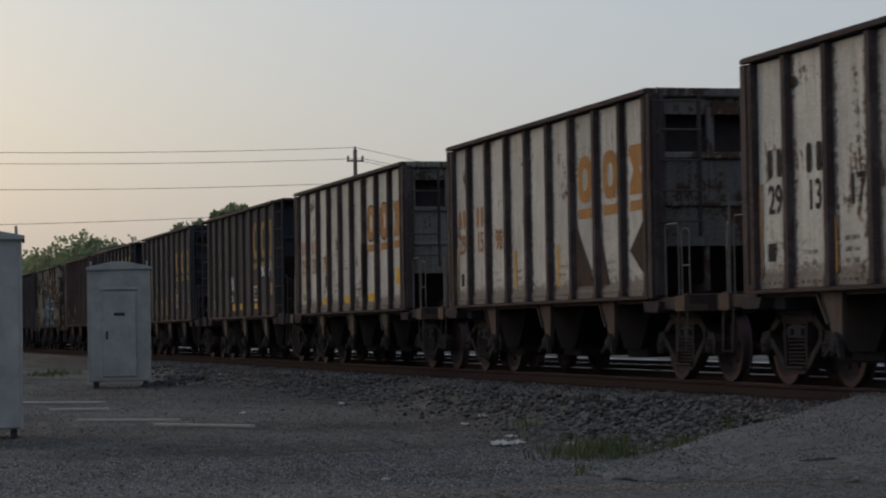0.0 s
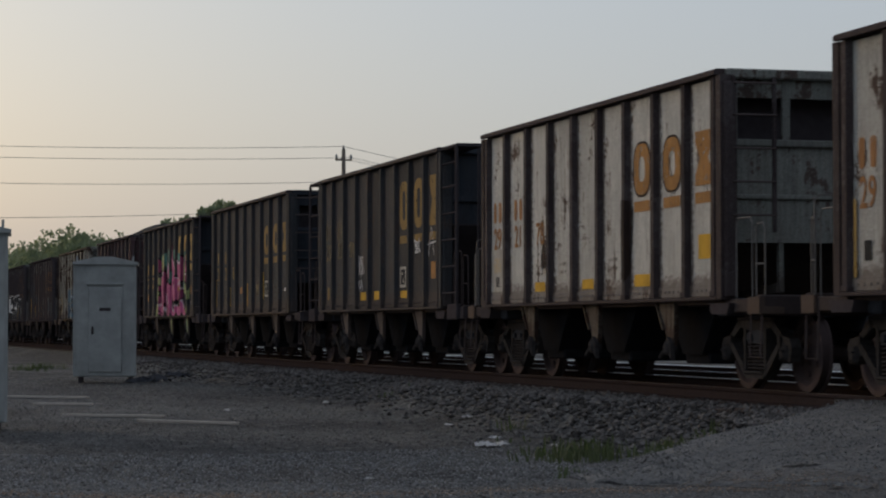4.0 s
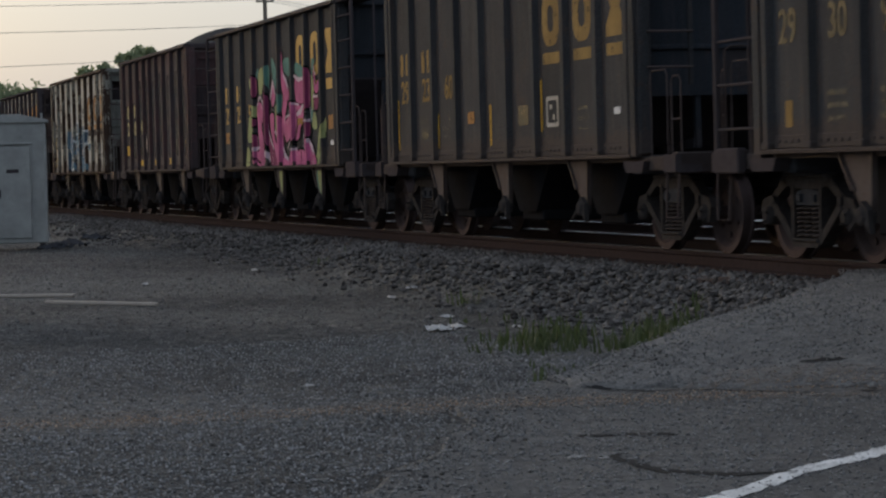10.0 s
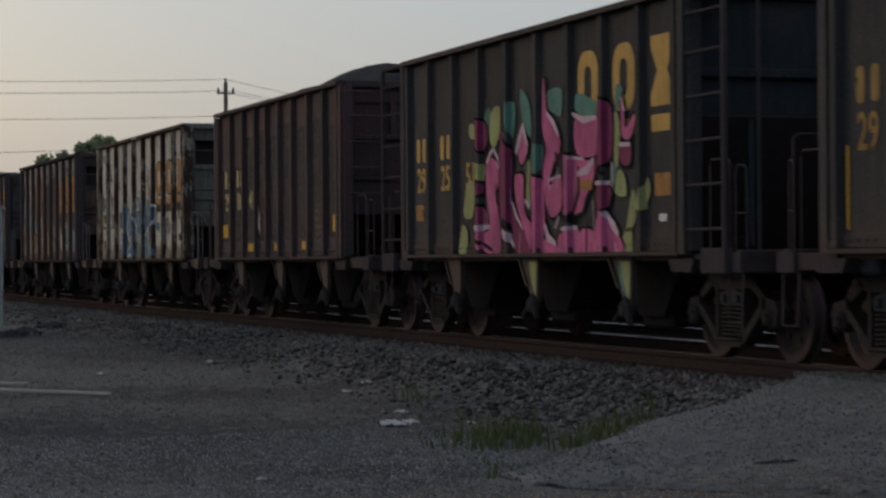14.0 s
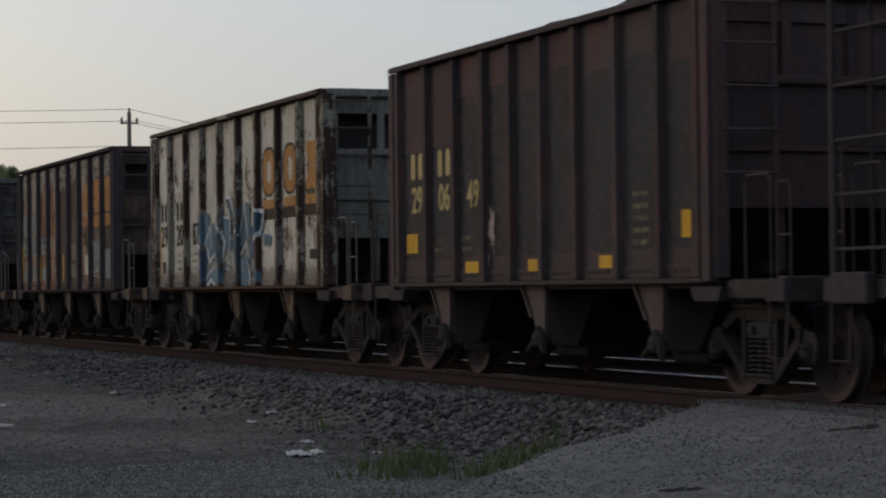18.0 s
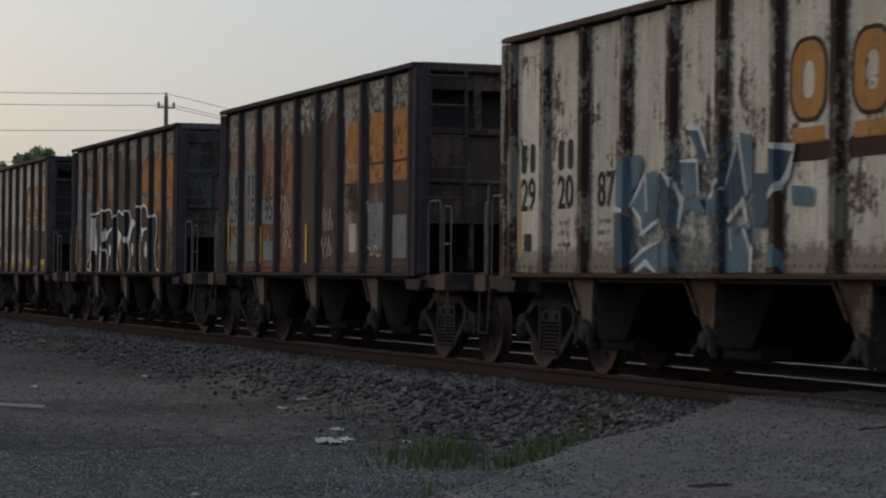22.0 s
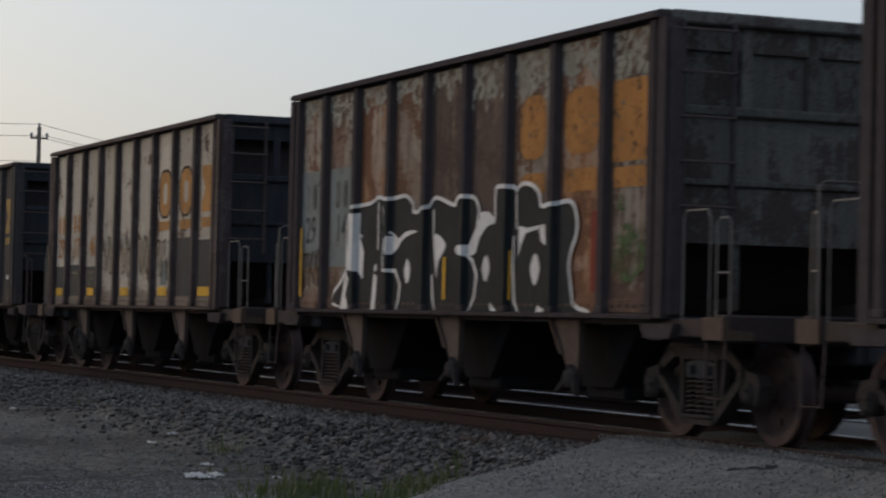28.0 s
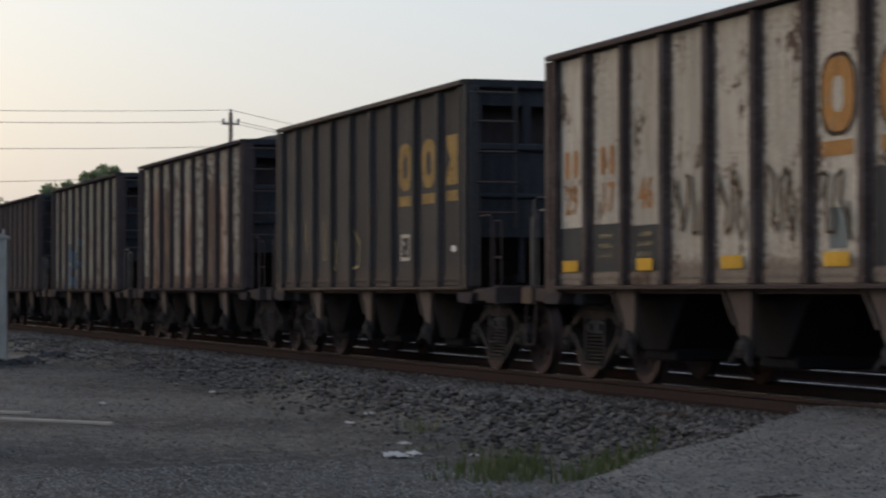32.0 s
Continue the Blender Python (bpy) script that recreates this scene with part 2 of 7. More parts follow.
def chipped(name, base, rough=0.6, amount=0.42, under=None, cover=0.88, vary=0.25):
    """Stencilled or sprayed paint, thin and flaked off in places so that the old surface shows through."""
    m, n, l, b = material(name)
    t = noise_node(n, l, 9, 7, 0.75, shift=True)
    u = noise_node(n, l, 2.2, 3, 0.5)
    runs = noise_node(n, l, 5, 5, 0.65, stretch=(4, 4, 0.25))
    speck = noise_node(n, l, 38, 4, 0.75)
    col = mix(n, l, ramp(n, l, u, [(0.35, W3(0)), (0.65, W3(1))]), tuple(c * (1 - vary) for c in base), base)
    col = mix(n, l, ramp(n, l, runs, [(0.48, W3(0)), (0.8, W3(0.45))]), col, (0.052, 0.045, 0.042))
    col = mix(n, l, 0.4, col, ramp(n, l, speck, [(0.3, W3(0.55)), (0.7, W3(1.2))]), "MULTIPLY")
    l.new(col, b.inputs["Base Color"])
    b.inputs["Roughness"].default_value, b.inputs["Specular IOR Level"].default_value = 0.85, 0.08
    clear, both = n.new("ShaderNodeBsdfTransparent"), n.new("ShaderNodeMixShader")
    e = 1 - amount
    l.new(ramp(n, l, t, [(max(e - 0.07, 0), W3(cover)), (min(e + 0.01, 1.0), W3(0.06 * cover))]) if amount > 0 else ramp(n, l, t, [(0.3, W3(cover)), (0.8, W3(cover * 0.9))]), both.inputs[0])
    l.new(clear.outputs[0], both.inputs[1])
    l.new(b.outputs[0], both.inputs[2])
    l.new(both.outputs[0], n["Material Output"].inputs[0])
    return m


M_RUST = plain("rusted_steel", (0.083, 0.066, 0.062), 0.85, 0, 0.45, 7, gloss=0.0)
M_RUST_DARK = plain("dark_rusted_steel", (0.057, 0.049, 0.051), 0.85, 0, 0.4, 7, gloss=0.0)
M_END_SILL = painted_steel("worn_end_sill_paint", (0.15, 0.137, 0.128), rust=(0.043, 0.034, 0.032), wear=0.66, grime=0.7)
M_PAD = painted_steel("scuffed_pale_casting", (0.42, 0.385, 0.34), rust=(0.07, 0.05, 0.04), wear=0.58, grime=0.5)
M_SPRING = plain("dusty_spring_steel", (0.072, 0.061, 0.056), 0.85, 0, 0.6, 14, 0.3, 0.0)
M_UNDER = plain("sooty_steel", (0.053, 0.055, 0.062), 0.9, 0, 0.4, 6, gloss=0.0)
M_TRUCK = plain("dusty_cast_steel", (0.046, 0.042, 0.041), 0.8, 0, 0.75, 14, 0.5, gloss=0.0)
M_CHUTE = painted_steel("rusted_gate_plates", (0.156, 0.148, 0.145), rust=(0.069, 0.052, 0.046), wear=0.55, grime=0.7)
M_WHEEL = plain("wheel_steel", (0.068, 0.052, 0.050), 0.7, 0.1, 0.4, 7, gloss=0.0)
M_RAIL = plain("rusty_rail", (0.041, 0.031, 0.030), 0.85, 0, 0.35, 14, gloss=0.0)
M_RAIL_TOP = plain("polished_rail_head", (0.44, 0.49, 0.57), 0.36, 1.0, 0.1, 12, 0)
M_RAIL_DULL = plain("dull_rail_head", (0.07, 0.055, 0.046), 0.75, 0.3, 0.25, 12, 0)
M_TIE = plain("weathered_tie_timber", (0.065, 0.052, 0.042), 0.9, 0, 0.4, 6)
M_COAL = plain("coal", (0.028, 0.029, 0.030), 0.85, 0, 0.6, 22, 0.8, 0.04)
# near black: the dark under the car floor is put into the pockets' colour
M_POCKET = plain("darkened_hopper_steel", (0.018, 0.018, 0.020), 0.95, 0, 0.4, 6, 0.2, 0.0)
# pale strip that paints the lower of the rail's two glints
M_RAIL_FOOT = plain("pale_glint_rail_foot", (0.26, 0.275, 0.30), 0.6, 0.3, 0.3, 10, 0)
M_HOSE = plain("blue_hose", (0.10, 0.22, 0.38), 0.6, 0, 0.2, 9)
M_PALE_STEEL = plain("worn_pale_steel", (0.155, 0.14, 0.128), 0.7, 0, 0.5, 12)
M_CAB = plain("galvanised_cabinet_sheet", (0.30, 0.305, 0.29), 0.7, 0.0, 0.5, 2.6, 0.1, 0.1)
M_POLE = plain("pole_timber", (0.15, 0.125, 0.10), 0.9, 0, 0.3, 6)
M_WIRE = plain("wire", (0.22, 0.21, 0.20), 0.6, 0.5, 0.1, 4, 0)
M_LINE_WHITE = chipped("worn_white_road_paint", (0.80, 0.80, 0.78), 0.7, 0.37, cover=0.97)
M_FLAKE = chipped("old_greyed_road_paint", (0.42, 0.42, 0.41), 0.8, 0.46, cover=0.75)
M_LINE_YELLOW = chipped("worn_yellow_road_paint", (0.55, 0.36, 0.05), 0.7, 0.45)
M_TRASH = plain("white_litter", (0.50, 0.49, 0.475), 0.6, 0, 0.1, 10)
M_GRASS = plain("grass_blades", (0.058, 0.070, 0.036), 0.7, 0, 0.5, 3, 0)
M_LEAF = plain("tree_leaves", (0.095, 0.115, 0.062), 0.7, 0, 0.5, 0.6, 0)
for leafy in (M_LEAF, M_GRASS):
    ln, ll = leafy.node_tree.nodes, leafy.node_tree.links
    through_leaf, both = ln.new("ShaderNodeBsdfTranslucent"), ln.new("ShaderNodeAddShader")
    through_leaf.inputs["Color"].default_value = (0.13, 0.15, 0.08, 1) if leafy is M_LEAF else (0.02, 0.03, 0.008, 1)
    ll.new(ln["Principled BSDF"].outputs[0], both.inputs[0])
    ll.new(through_leaf.outputs[0], both.inputs[1])
    ll.new(both.outputs[0], ln["Material Output"].inputs[0])
M_BARK = plain("bark", (0.08, 0.06, 0.045), 0.9, 0, 0.4, 6)


def ground_material():
    m, n, l, b = material("gravel_lot")
    big = noise_node(n, l, 0.16, 4, 0.55, shift=False)
    mid = noise_node(n, l, 2.6, 8, 0.75, shift=False)
    fine = noise_node(n, l, 34, 5, 0.8, shift=False)
    vor = n.new("ShaderNodeTexVoronoi")
    vor.inputs["Scale"].default_value = 24
    tc = n.new("ShaderNodeTexCoord")
    l.new(tc.outputs["Object"], vor.inputs["Vector"])
    col = mix(n, l, ramp(n, l, big, [(0.42, W3(0)), (0.58, W3(1))]), (0.080, 0.079, 0.077), (0.150, 0.147, 0.140))
    col = mix(n, l, ramp(n, l, mid, [(0.52, W3(0)), (0.72, W3(0.8))]), col, (0.26, 0.245, 0.22))
    col = mix(n, l, ramp(n, l, mid, [(0.25, W3(0.75)), (0.42, W3(0))]), col, (0.055, 0.052, 0.048))
    clod = noise_node(n, l, 9, 6, 0.8, shift=False)
    col = mix(n, l, 0.8, col, ramp(n, l, clod, [(0.36, W3(0.42)), (0.5, W3(0.95)), (0.66, W3(1.55))]), "MULTIPLY")
    col = mix(n, l, 0.75, col, ramp(n, l, vor.outputs["Color"], [(0.1, W3(0.45)), (0.9, W3(1.4))]), "MULTIPLY")
    col = mix(n, l, 0.8, col, ramp(n, l, fine, [(0.33, W3(0.45)), (0.67, W3(1.45))]), "MULTIPLY")
    l.new(col, b.inputs["Base Color"])
    b.inputs["Roughness"].default_value, b.inputs["Specular IOR Level"].default_value = 0.95, 0.1
    add = n.new("ShaderNodeMath")
    add.operation = "ADD"
    l.new(fine, add.inputs[0])
    l.new(vor.outputs["Distance"], add.inputs[1])
    bump(n, l, b, add.outputs[0], 0.8, 0.04)
    return m


def asphalt_material(name, tone, relief):
    """Worn asphalt; tone: its paleness, relief: the strength of its grain."""
    m, n, l, b = material(name)
    big = noise_node(n, l, 0.5, 4, 0.6, shift=False)
    fine = noise_node(n, l, 45, 4, 0.8, shift=False)
    grit = noise_node(n, l, 5.5, 8, 0.85, shift=False)
    crack = n.new("ShaderNodeTexVoronoi")
    crack.feature, crack.inputs["Scale"].default_value = "DISTANCE_TO_EDGE", 0.33
    tc = n.new("ShaderNodeTexCoord")
    warp = n.new("ShaderNodeVectorMath")
    warp.operation = "MULTIPLY_ADD"
    wob = n.new("ShaderNodeTexNoise")
    wob.inputs["Scale"].default_value, wob.inputs["Detail"].default_value = 1.3, 6
    l.new(tc.outputs["Object"], wob.inputs["Vector"])
    l.new(wob.outputs["Color"], warp.inputs[0])
    warp.inputs[1].default_value = (1.6, 1.6, 0)
    l.new(tc.outputs["Object"], warp.inputs[2])
    l.new(warp.outputs[0], crack.inputs["Vector"])
    col = mix(n, l, ramp(n, l, big, [(0.35, W3(0)), (0.65, W3(1))]), tuple(tone * c for c in (0.162, 0.160, 0.155)), tuple(tone * c for c in (0.210, 0.205, 0.197)))
    col = mix(n, l, 0.75 * relief, col, ramp(n, l, fine, [(0.32, W3(0.45)), (0.68, W3(1.5))]), "MULTIPLY")
    col = mix(n, l, 0.8 * relief, col, ramp(n, l, grit, [(0.36, W3(0.42)), (0.64, W3(1.4))]), "MULTIPLY")
    stain = noise_node(n, l, 1.9, 6, 0.7, shift=False)
    col = mix(n, l, ramp(n, l, stain, [(0.28, W3(0.55)), (0.44, W3(0))]), col, (0.075, 0.072, 0.07))
    col = mix(n, l, ramp(n, l, stain, [(0.56, W3(0)), (0.72, W3(0.55))]), col, tuple(tone * c for c in (0.30, 0.285, 0.262)))
    chips = n.new("ShaderNodeTexVoronoi")
    chips.inputs["Scale"].default_value = 30
    l.new(tc.outputs["Object"], chips.inputs["Vector"])
    col = mix(n, l, 0.7 * relief, col, ramp(n, l, chips.outputs["Color"], [(0.1, W3(0.45)), (0.9, W3(1.45))]), "MULTIPLY")
    col = mix(n, l, ramp(n, l, crack.outputs["Distance"], [(0.002, W3(0.35)), (0.008, W3(0))]), col, (0.04, 0.04, 0.04))
    l.new(col, b.inputs["Base Color"])
    b.inputs["Roughness"].default_value, b.inputs["Specular IOR Level"].default_value = 0.92, 0.12
    bump(n, l, b, grit, 0.8 * relief, 0.03)
    return m


def stone_material(name, dark, light):
    m, n, l, b = material(name)
    g = n.new("ShaderNodeNewGeometry")
    oi = n.new("ShaderNodeObjectInfo")
    add = n.new("ShaderNodeMath")
    add.operation = "ADD"
    l.new(g.outputs["Random Per Island"], add.inputs[0])
    l.new(oi.outputs["Random"], add.inputs[1])
    fr = n.new("ShaderNodeMath")
    fr.operation = "FRACT"
    l.new(add.outputs[0], fr.inputs[0])
    fine = noise_node(n, l, 30, 4, 0.7, shift=False)
    col = mix(n, l, fr.outputs[0], dark, light)
    col = mix(n, l, 0.6, col, ramp(n, l, fine, [(0.3, W3(0.6)), (0.7, W3(1.2))]), "MULTIPLY")
    l.new(col, b.inputs["Base Color"])
    b.inputs["Roughness"].default_value, b.inputs["Specular IOR Level"].default_value = 0.92, 0.12
    return m


M_GROUND = ground_material()
M_ASPHALT = asphalt_material("worn_asphalt", 0.62, 0.72)
M_APRON = asphalt_material("pale_ramp_asphalt", 0.86, 0.70)
M_DUST = chipped("tan_dust", (0.27, 0.228, 0.190), 0.9, 0.50, cover=0.5)
M_BED = stone_material("rust_stained_ballast", (0.042, 0.030, 0.026), (0.105, 0.073, 0.060))
M_STONE = stone_material("ballast_stone", (0.036, 0.033, 0.031), (0.178, 0.168, 0.160))
M_PEBBLE = stone_material("lot_pebble", (0.055, 0.054, 0.051), (0.25, 0.243, 0.232))
M_ROAD_GRIT = stone_material("road_grit", (0.105, 0.105, 0.103), (0.28, 0.276, 0.268))
M_LOT_GRIT = stone_material("lot_grit", (0.13, 0.131, 0.133), (0.40, 0.40, 0.40))
M_GRIT = stone_material("brick_grit", (0.17, 0.115, 0.08), (0.46, 0.36, 0.27))
M_CRACK = plain("crack_shadowed_bitumen", (0.018, 0.018, 0.018), 0.95, 0, 0.3, 9)


# ---- ground, track bed, road ----
def smooth(a, b, x):
    t = np.clip((np.asarray(x, float) - a) / (b - a), 0, 1)
    return t * t * (3 - 2 * t)


def waves(x, y):
    return (np.sin(x * 0.9 + 1.3 * np.sin(y * 0.31)) * np.sin(y * 0.57 + 0.8 * np.sin(x * 0.43)) * 0.035
            + np.sin(x * 2.3 + 0.4) * np.sin(y * 1.9 + 1.7 * np.sin(x * 0.7)) * 0.014)


def ground_z(x, y):
    x, y = np.asarray(x, float), np.asarray(y, float)
    base = GROUND + 0.27 * smooth(24, 48, y) * smooth(30, -4, x) + waves(x, y) * smooth(-2, 10, -0.61 * x + 0.793 * y - 5.5) * 0.8
    u, n = 0.793 * x + 0.610 * y, -0.610 * x + 0.793 * y
    gap = smooth(0.9, 0.15, n - road_edge(u)) * smooth(5.5, 7.0, x) * smooth(9.75, 9.2, x) * smooth(40, 30, y)
    toe = 8.45 + 0.35 * np.sin(y * 0.35) + 0.2 * np.sin(y * 0.83 + 1)
    up = smooth(0, 1, (x - toe) / 1.30)
    down = smooth(TRACK_X + PITCH2 + 1.9, TRACK_X + PITCH2 + 3.6, x)
    return base + (-0.205 - base) * up * (1 - down) - 0.13 * up ** 0.5 * gap - 0.02 * gap


def axis_steps(lo, hi, near_lo, near_hi, fine, grow=1.22):
    mid = list(np.arange(near_lo, near_hi + 1e-6, fine))
    a, s = near_hi, fine
    while a < hi:
        s *= grow
        a = min(a + s, hi)
        mid.append(a)
    a, s = near_lo, fine
    while a > lo:
        s *= grow
        a = max(a - s, lo)
        mid.insert(0, a)
    return np.array(mid)


def build_ground():
    xs, ys = axis_steps(-1500, 1500, -2, 17, 0.22), axis_steps(-1500, 2500, 8, 60, 0.3)
    X, Y = np.meshgrid(xs, ys, indexing="ij")
    Z = ground_z(X, Y)
    nx, ny = len(xs), len(ys)
    i, j = np.meshgrid(np.arange(nx - 1), np.arange(ny - 1), indexing="ij")
    a = (i * ny + j).ravel()
    faces = np.stack([a, a + ny, a + ny + 1, a + 1], 1).tolist()
    ob = new("ground", raw("ground", np.stack([X.ravel(), Y.ravel(), Z.ravel()], 1), faces, M_GROUND, True))
    tagged(ob, "grey gravel lot with pale dusty patches beside the track", "ground", kind="structure")
    return ob


def road_z(u, n):
    """Road level: a patched ramp up to the rails on both sides of the crossing."""
    u, n = np.asarray(u, float), np.asarray(n, float)
    x = RU.x * u + RN.x * n
    foot = np.minimum(6.0 + 0.85 * np.maximum(9.3 - n, 0) + 0.05 * np.sin(n * 3.1), 8.7)
    t = np.clip((x - foot) / (10.15 - foot), 0, 1)
    rise = 0.02 * (x > foot) + 0.548 * (0.75 * t + 0.25 * smooth(0, 1, t))
    fall = smooth(19.5, 27, x)
    return (GROUND + 0.035) + rise * (1 - fall)


def road_edge(u):
    u = np.asarray(u, float)
    return 7.5 + 2.4 * smooth(9.5, 15.0, u) - 0.16 * smooth(16.3, 18.3, u) + 0.10 * np.sin(u * 1.9) + 0.06 * np.sin(u * 4.3 + 1)


def road_point(u, n, dz=0.0):
    p = RU * u + RN * n
    return (p.x, p.y, float(road_z(u, n)) + dz)


def ramp_foot(n):
    """Where the newer asphalt of the ramp begins, across the track."""
    return np.minimum(6.0 + 0.85 * np.maximum(9.3 - n, 0), 8.7)


def on_apron(u, n):
    return RU.x * u + RN.x * n > float(ramp_foot(n)) + 0.06


def build_apron():
    """Newer, paler asphalt laid on the ramp, with a broken lip along its foot."""
    v, f = [], []
    ns = np.linspace(-2.5, 10.02, 150)
    k = 34
    for n in ns:
        foot = float(ramp_foot(n)) + 0.035 * math.sin(n * 5.3) + 0.03 * math.sin(n * 13.1 + 1) + 0.02 * math.sin(n * 31)
        us = np.linspace((foot - RN.x * n) / RU.x, (10.12 - RN.x * n) / RU.x, k)
        row = [road_point(float(u), min(float(n), float(road_edge(u)) + 0.012), 0.014 + 0.004 * math.sin(3.1 * u) * math.sin(2.3 * n)) for u in us]
        v += [(row[0][0] - 0.012, row[0][1], row[0][2] - 0.06)] + row + [(row[-1][0], row[-1][1], row[-1][2] - 0.1)]
    m = k + 2
    for i in range(len(ns) - 1):
        f += [(i * m + j, (i + 1) * m + j, (i + 1) * m + j + 1, i * m + j + 1) for j in range(m - 1)]
    ob = new("road_apron", raw("road_apron", v, f, M_APRON, True))
    tagged(ob, "newer pale grey asphalt laid on the crossing ramp", "road", kind="structure")


def build_dust():
    """Tan dust washed along the foot of the ramp and out over the lot."""
    rng = random.Random(21)
    v, f = [], []
    xs = np.arange(0.4, 8.5, 0.16)
    for x in xs:
        y = 16.55 - 0.25 * (x - 2.0) + 0.12 * math.sin(x * 1.9)
        w = 0.44 + 0.16 * math.sin(x * 2.7 + 1) + rng.uniform(-0.05, 0.05)
        for q in range(7):
            yy = y + w * (q / 3 - 1) * (1.25 if q > 3 else 1)
            u, n = RU.x * x + RU.y * yy, RN.x * x + RN.y * yy
            on_road = n < float(road_edge(u)) + 0.05
            z = float(road_z(u, n)) + (0.019 if on_apron(u, n) else 0.0) if on_road else float(ground_z(x, yy))
            v.append((x, yy, z + 0.011))
    for i in range(len(xs) - 1):
        f += [(i * 7 + j, (i + 1) * 7 + j, (i + 1) * 7 + j + 1, i * 7 + j + 1) for j in range(6)]
    tagged(new("dust_band", raw("dust_band", v, f, M_DUST)), "thin tan dust washed across the asphalt and gravel", "dust", kind="stuff")


def build_road():
    us = np.concatenate([np.linspace(-170, -10, 17)[:-1], np.arange(-10, 34, 0.2), np.linspace(34, 160, 14)])
    k = 30
    v, f = [], []
    for u in us:
        e = float(road_edge(u))
        ns = np.append(np.linspace(-2.6, e - 0.04, k - 1), e)
        row = [road_point(u, n) for n in ns]
        row = [(row[0][0] + RN.x * -0.3, row[0][1] + RN.y * -0.3, row[0][2] - 0.35)] + row
        row.append((row[-1][0] + RN.x * 0.07, row[-1][1] + RN.y * 0.07, row[-1][2] - 0.5))
        v += row
    m = k + 2
    for i in range(len(us) - 1):
        f += [(i * m + j, (i + 1) * m + j, (i + 1) * m + j + 1, i * m + j + 1) for j in range(m - 1)]
    road = new("road", raw("road", v, f, M_ASPHALT, True))
    tagged(road, "worn grey asphalt road rising to a level crossing", "road", kind="structure")

    def stripe(name, mat, n0, w, u0, u1, label, ragged=0.028):
        random.seed(5)
        vv, ff = [], []
        steps = int((min(u1, 30) - max(u0, -20)) / 0.11) + 1
        for q in range(steps + 1):
            u = max(u0, -20) + (u1 - max(u0, -20)) * q / steps if q else u0
            wander = 0.03 * math.sin(u * 1.7) + 0.018 * math.sin(u * 4.1)
            a, b_ = wander + random.uniform(-ragged, ragged), wander + random.uniform(-ragged, ragged)
            vv += [road_point(u, n0 + a, 0.006), road_point(u, n0 + w + b_, 0.006)]
        for q in range(steps):
            ff.append((2 * q, 2 * q + 2, 2 * q + 3, 2 * q + 1))
        tagged(new(name, raw(name, vv, ff, mat)), label, "road marking", kind="structure")
    stripe("edge_line", M_LINE_WHITE, 5.635, 0.15, -170, 13.25, "cracked white edge line painted on asphalt")
    stripe("centre_line", M_LINE_YELLOW, 2.10, 0.11, -170, 17.0, "faded yellow centre line painted on asphalt")
    stripe("centre_line", M_LINE_YELLOW, 2.34, 0.11, -170, 17.0, "faded yellow centre line painted on asphalt")
    # flakes left of an older painted mark
    rng = random.Random(14)
    vv, ff = [], []
    for q in range(9):
        cu, cn, r = 11.28 + rng.gauss(0, 0.05), 7.06 + rng.gauss(0, 0.09), rng.uniform(0.025, 0.06)
        n0 = len(vv)
        for k_ in range(8):
            a = 0.785 * k_
            vv.append(road_point(cu + math.cos(a) * r * rng.uniform(0.7, 1.5), cn + math.sin(a) * r * rng.uniform(0.6, 1.3), 0.006 + 0.0004 * q))
        ff.append(tuple(range(n0, n0 + 8)))
    tagged(new("paint_flakes", raw("paint_flakes", vv, ff, M_FLAKE)), "scattered flakes of old white paint on the asphalt", "road marking", kind="stuff")
    rng = random.Random(9)
    for pts in (((14.78, 9.5), (14.70, 8.9), (14.74, 8.67), (14.95, 8.57), (14.98, 7.93), (15.2, 7.3), (15.42, 6.91), (15.6, 6.2), (15.9, 5.2), (16.0, 4.2)),
                ((12.18, 7.72), (12.22, 7.6), (12.36, 7.45), (12.44, 7.29), (12.46, 7.15)), ((11.52, 7.04), (11.3, 6.92), (11.19, 6.74), (11.0, 6.5), (10.96, 6.36), (10.98, 6.15), (11.0, 5.97), (11.29, 5.72)),
                ((14.1, 5.9), (14.25, 5.4), (14.2, 4.9)), ((17.9, 7.6), (17.95, 7.35), (17.9, 7.1)), ((15.9, 8.1), (15.95, 7.9), (16.05, 7.75))):
        fine = []
        for (u0, n0), (u1, n1) in zip(pts, pts[1:]):
            for q in range(5):
                fine.append((u0 + (u1 - u0) * q / 5 + rng.gauss(0, 0.012), n0 + (n1 - n0) * q / 5 + rng.gauss(0, 0.012)))
        vv, ff = [], []
        for q, (u, n) in enumerate(fine):
            w = rng.uniform(0.03, 0.085) * (0.3 if q in (0, len(fine) - 1) else 1)
            up = 0.021 if on_apron(u, n) else 0.006
            vv += [road_point(u - w, n, up), road_point(u + w, n, up)]
        for q in range(len(fine) - 1):
            ff.append((2 * q, 2 * q + 2, 2 * q + 3, 2 * q + 1))
        c = new("asphalt_crack", raw("asphalt_crack", vv, ff, M_CRACK))
        c.parent = road
    return road


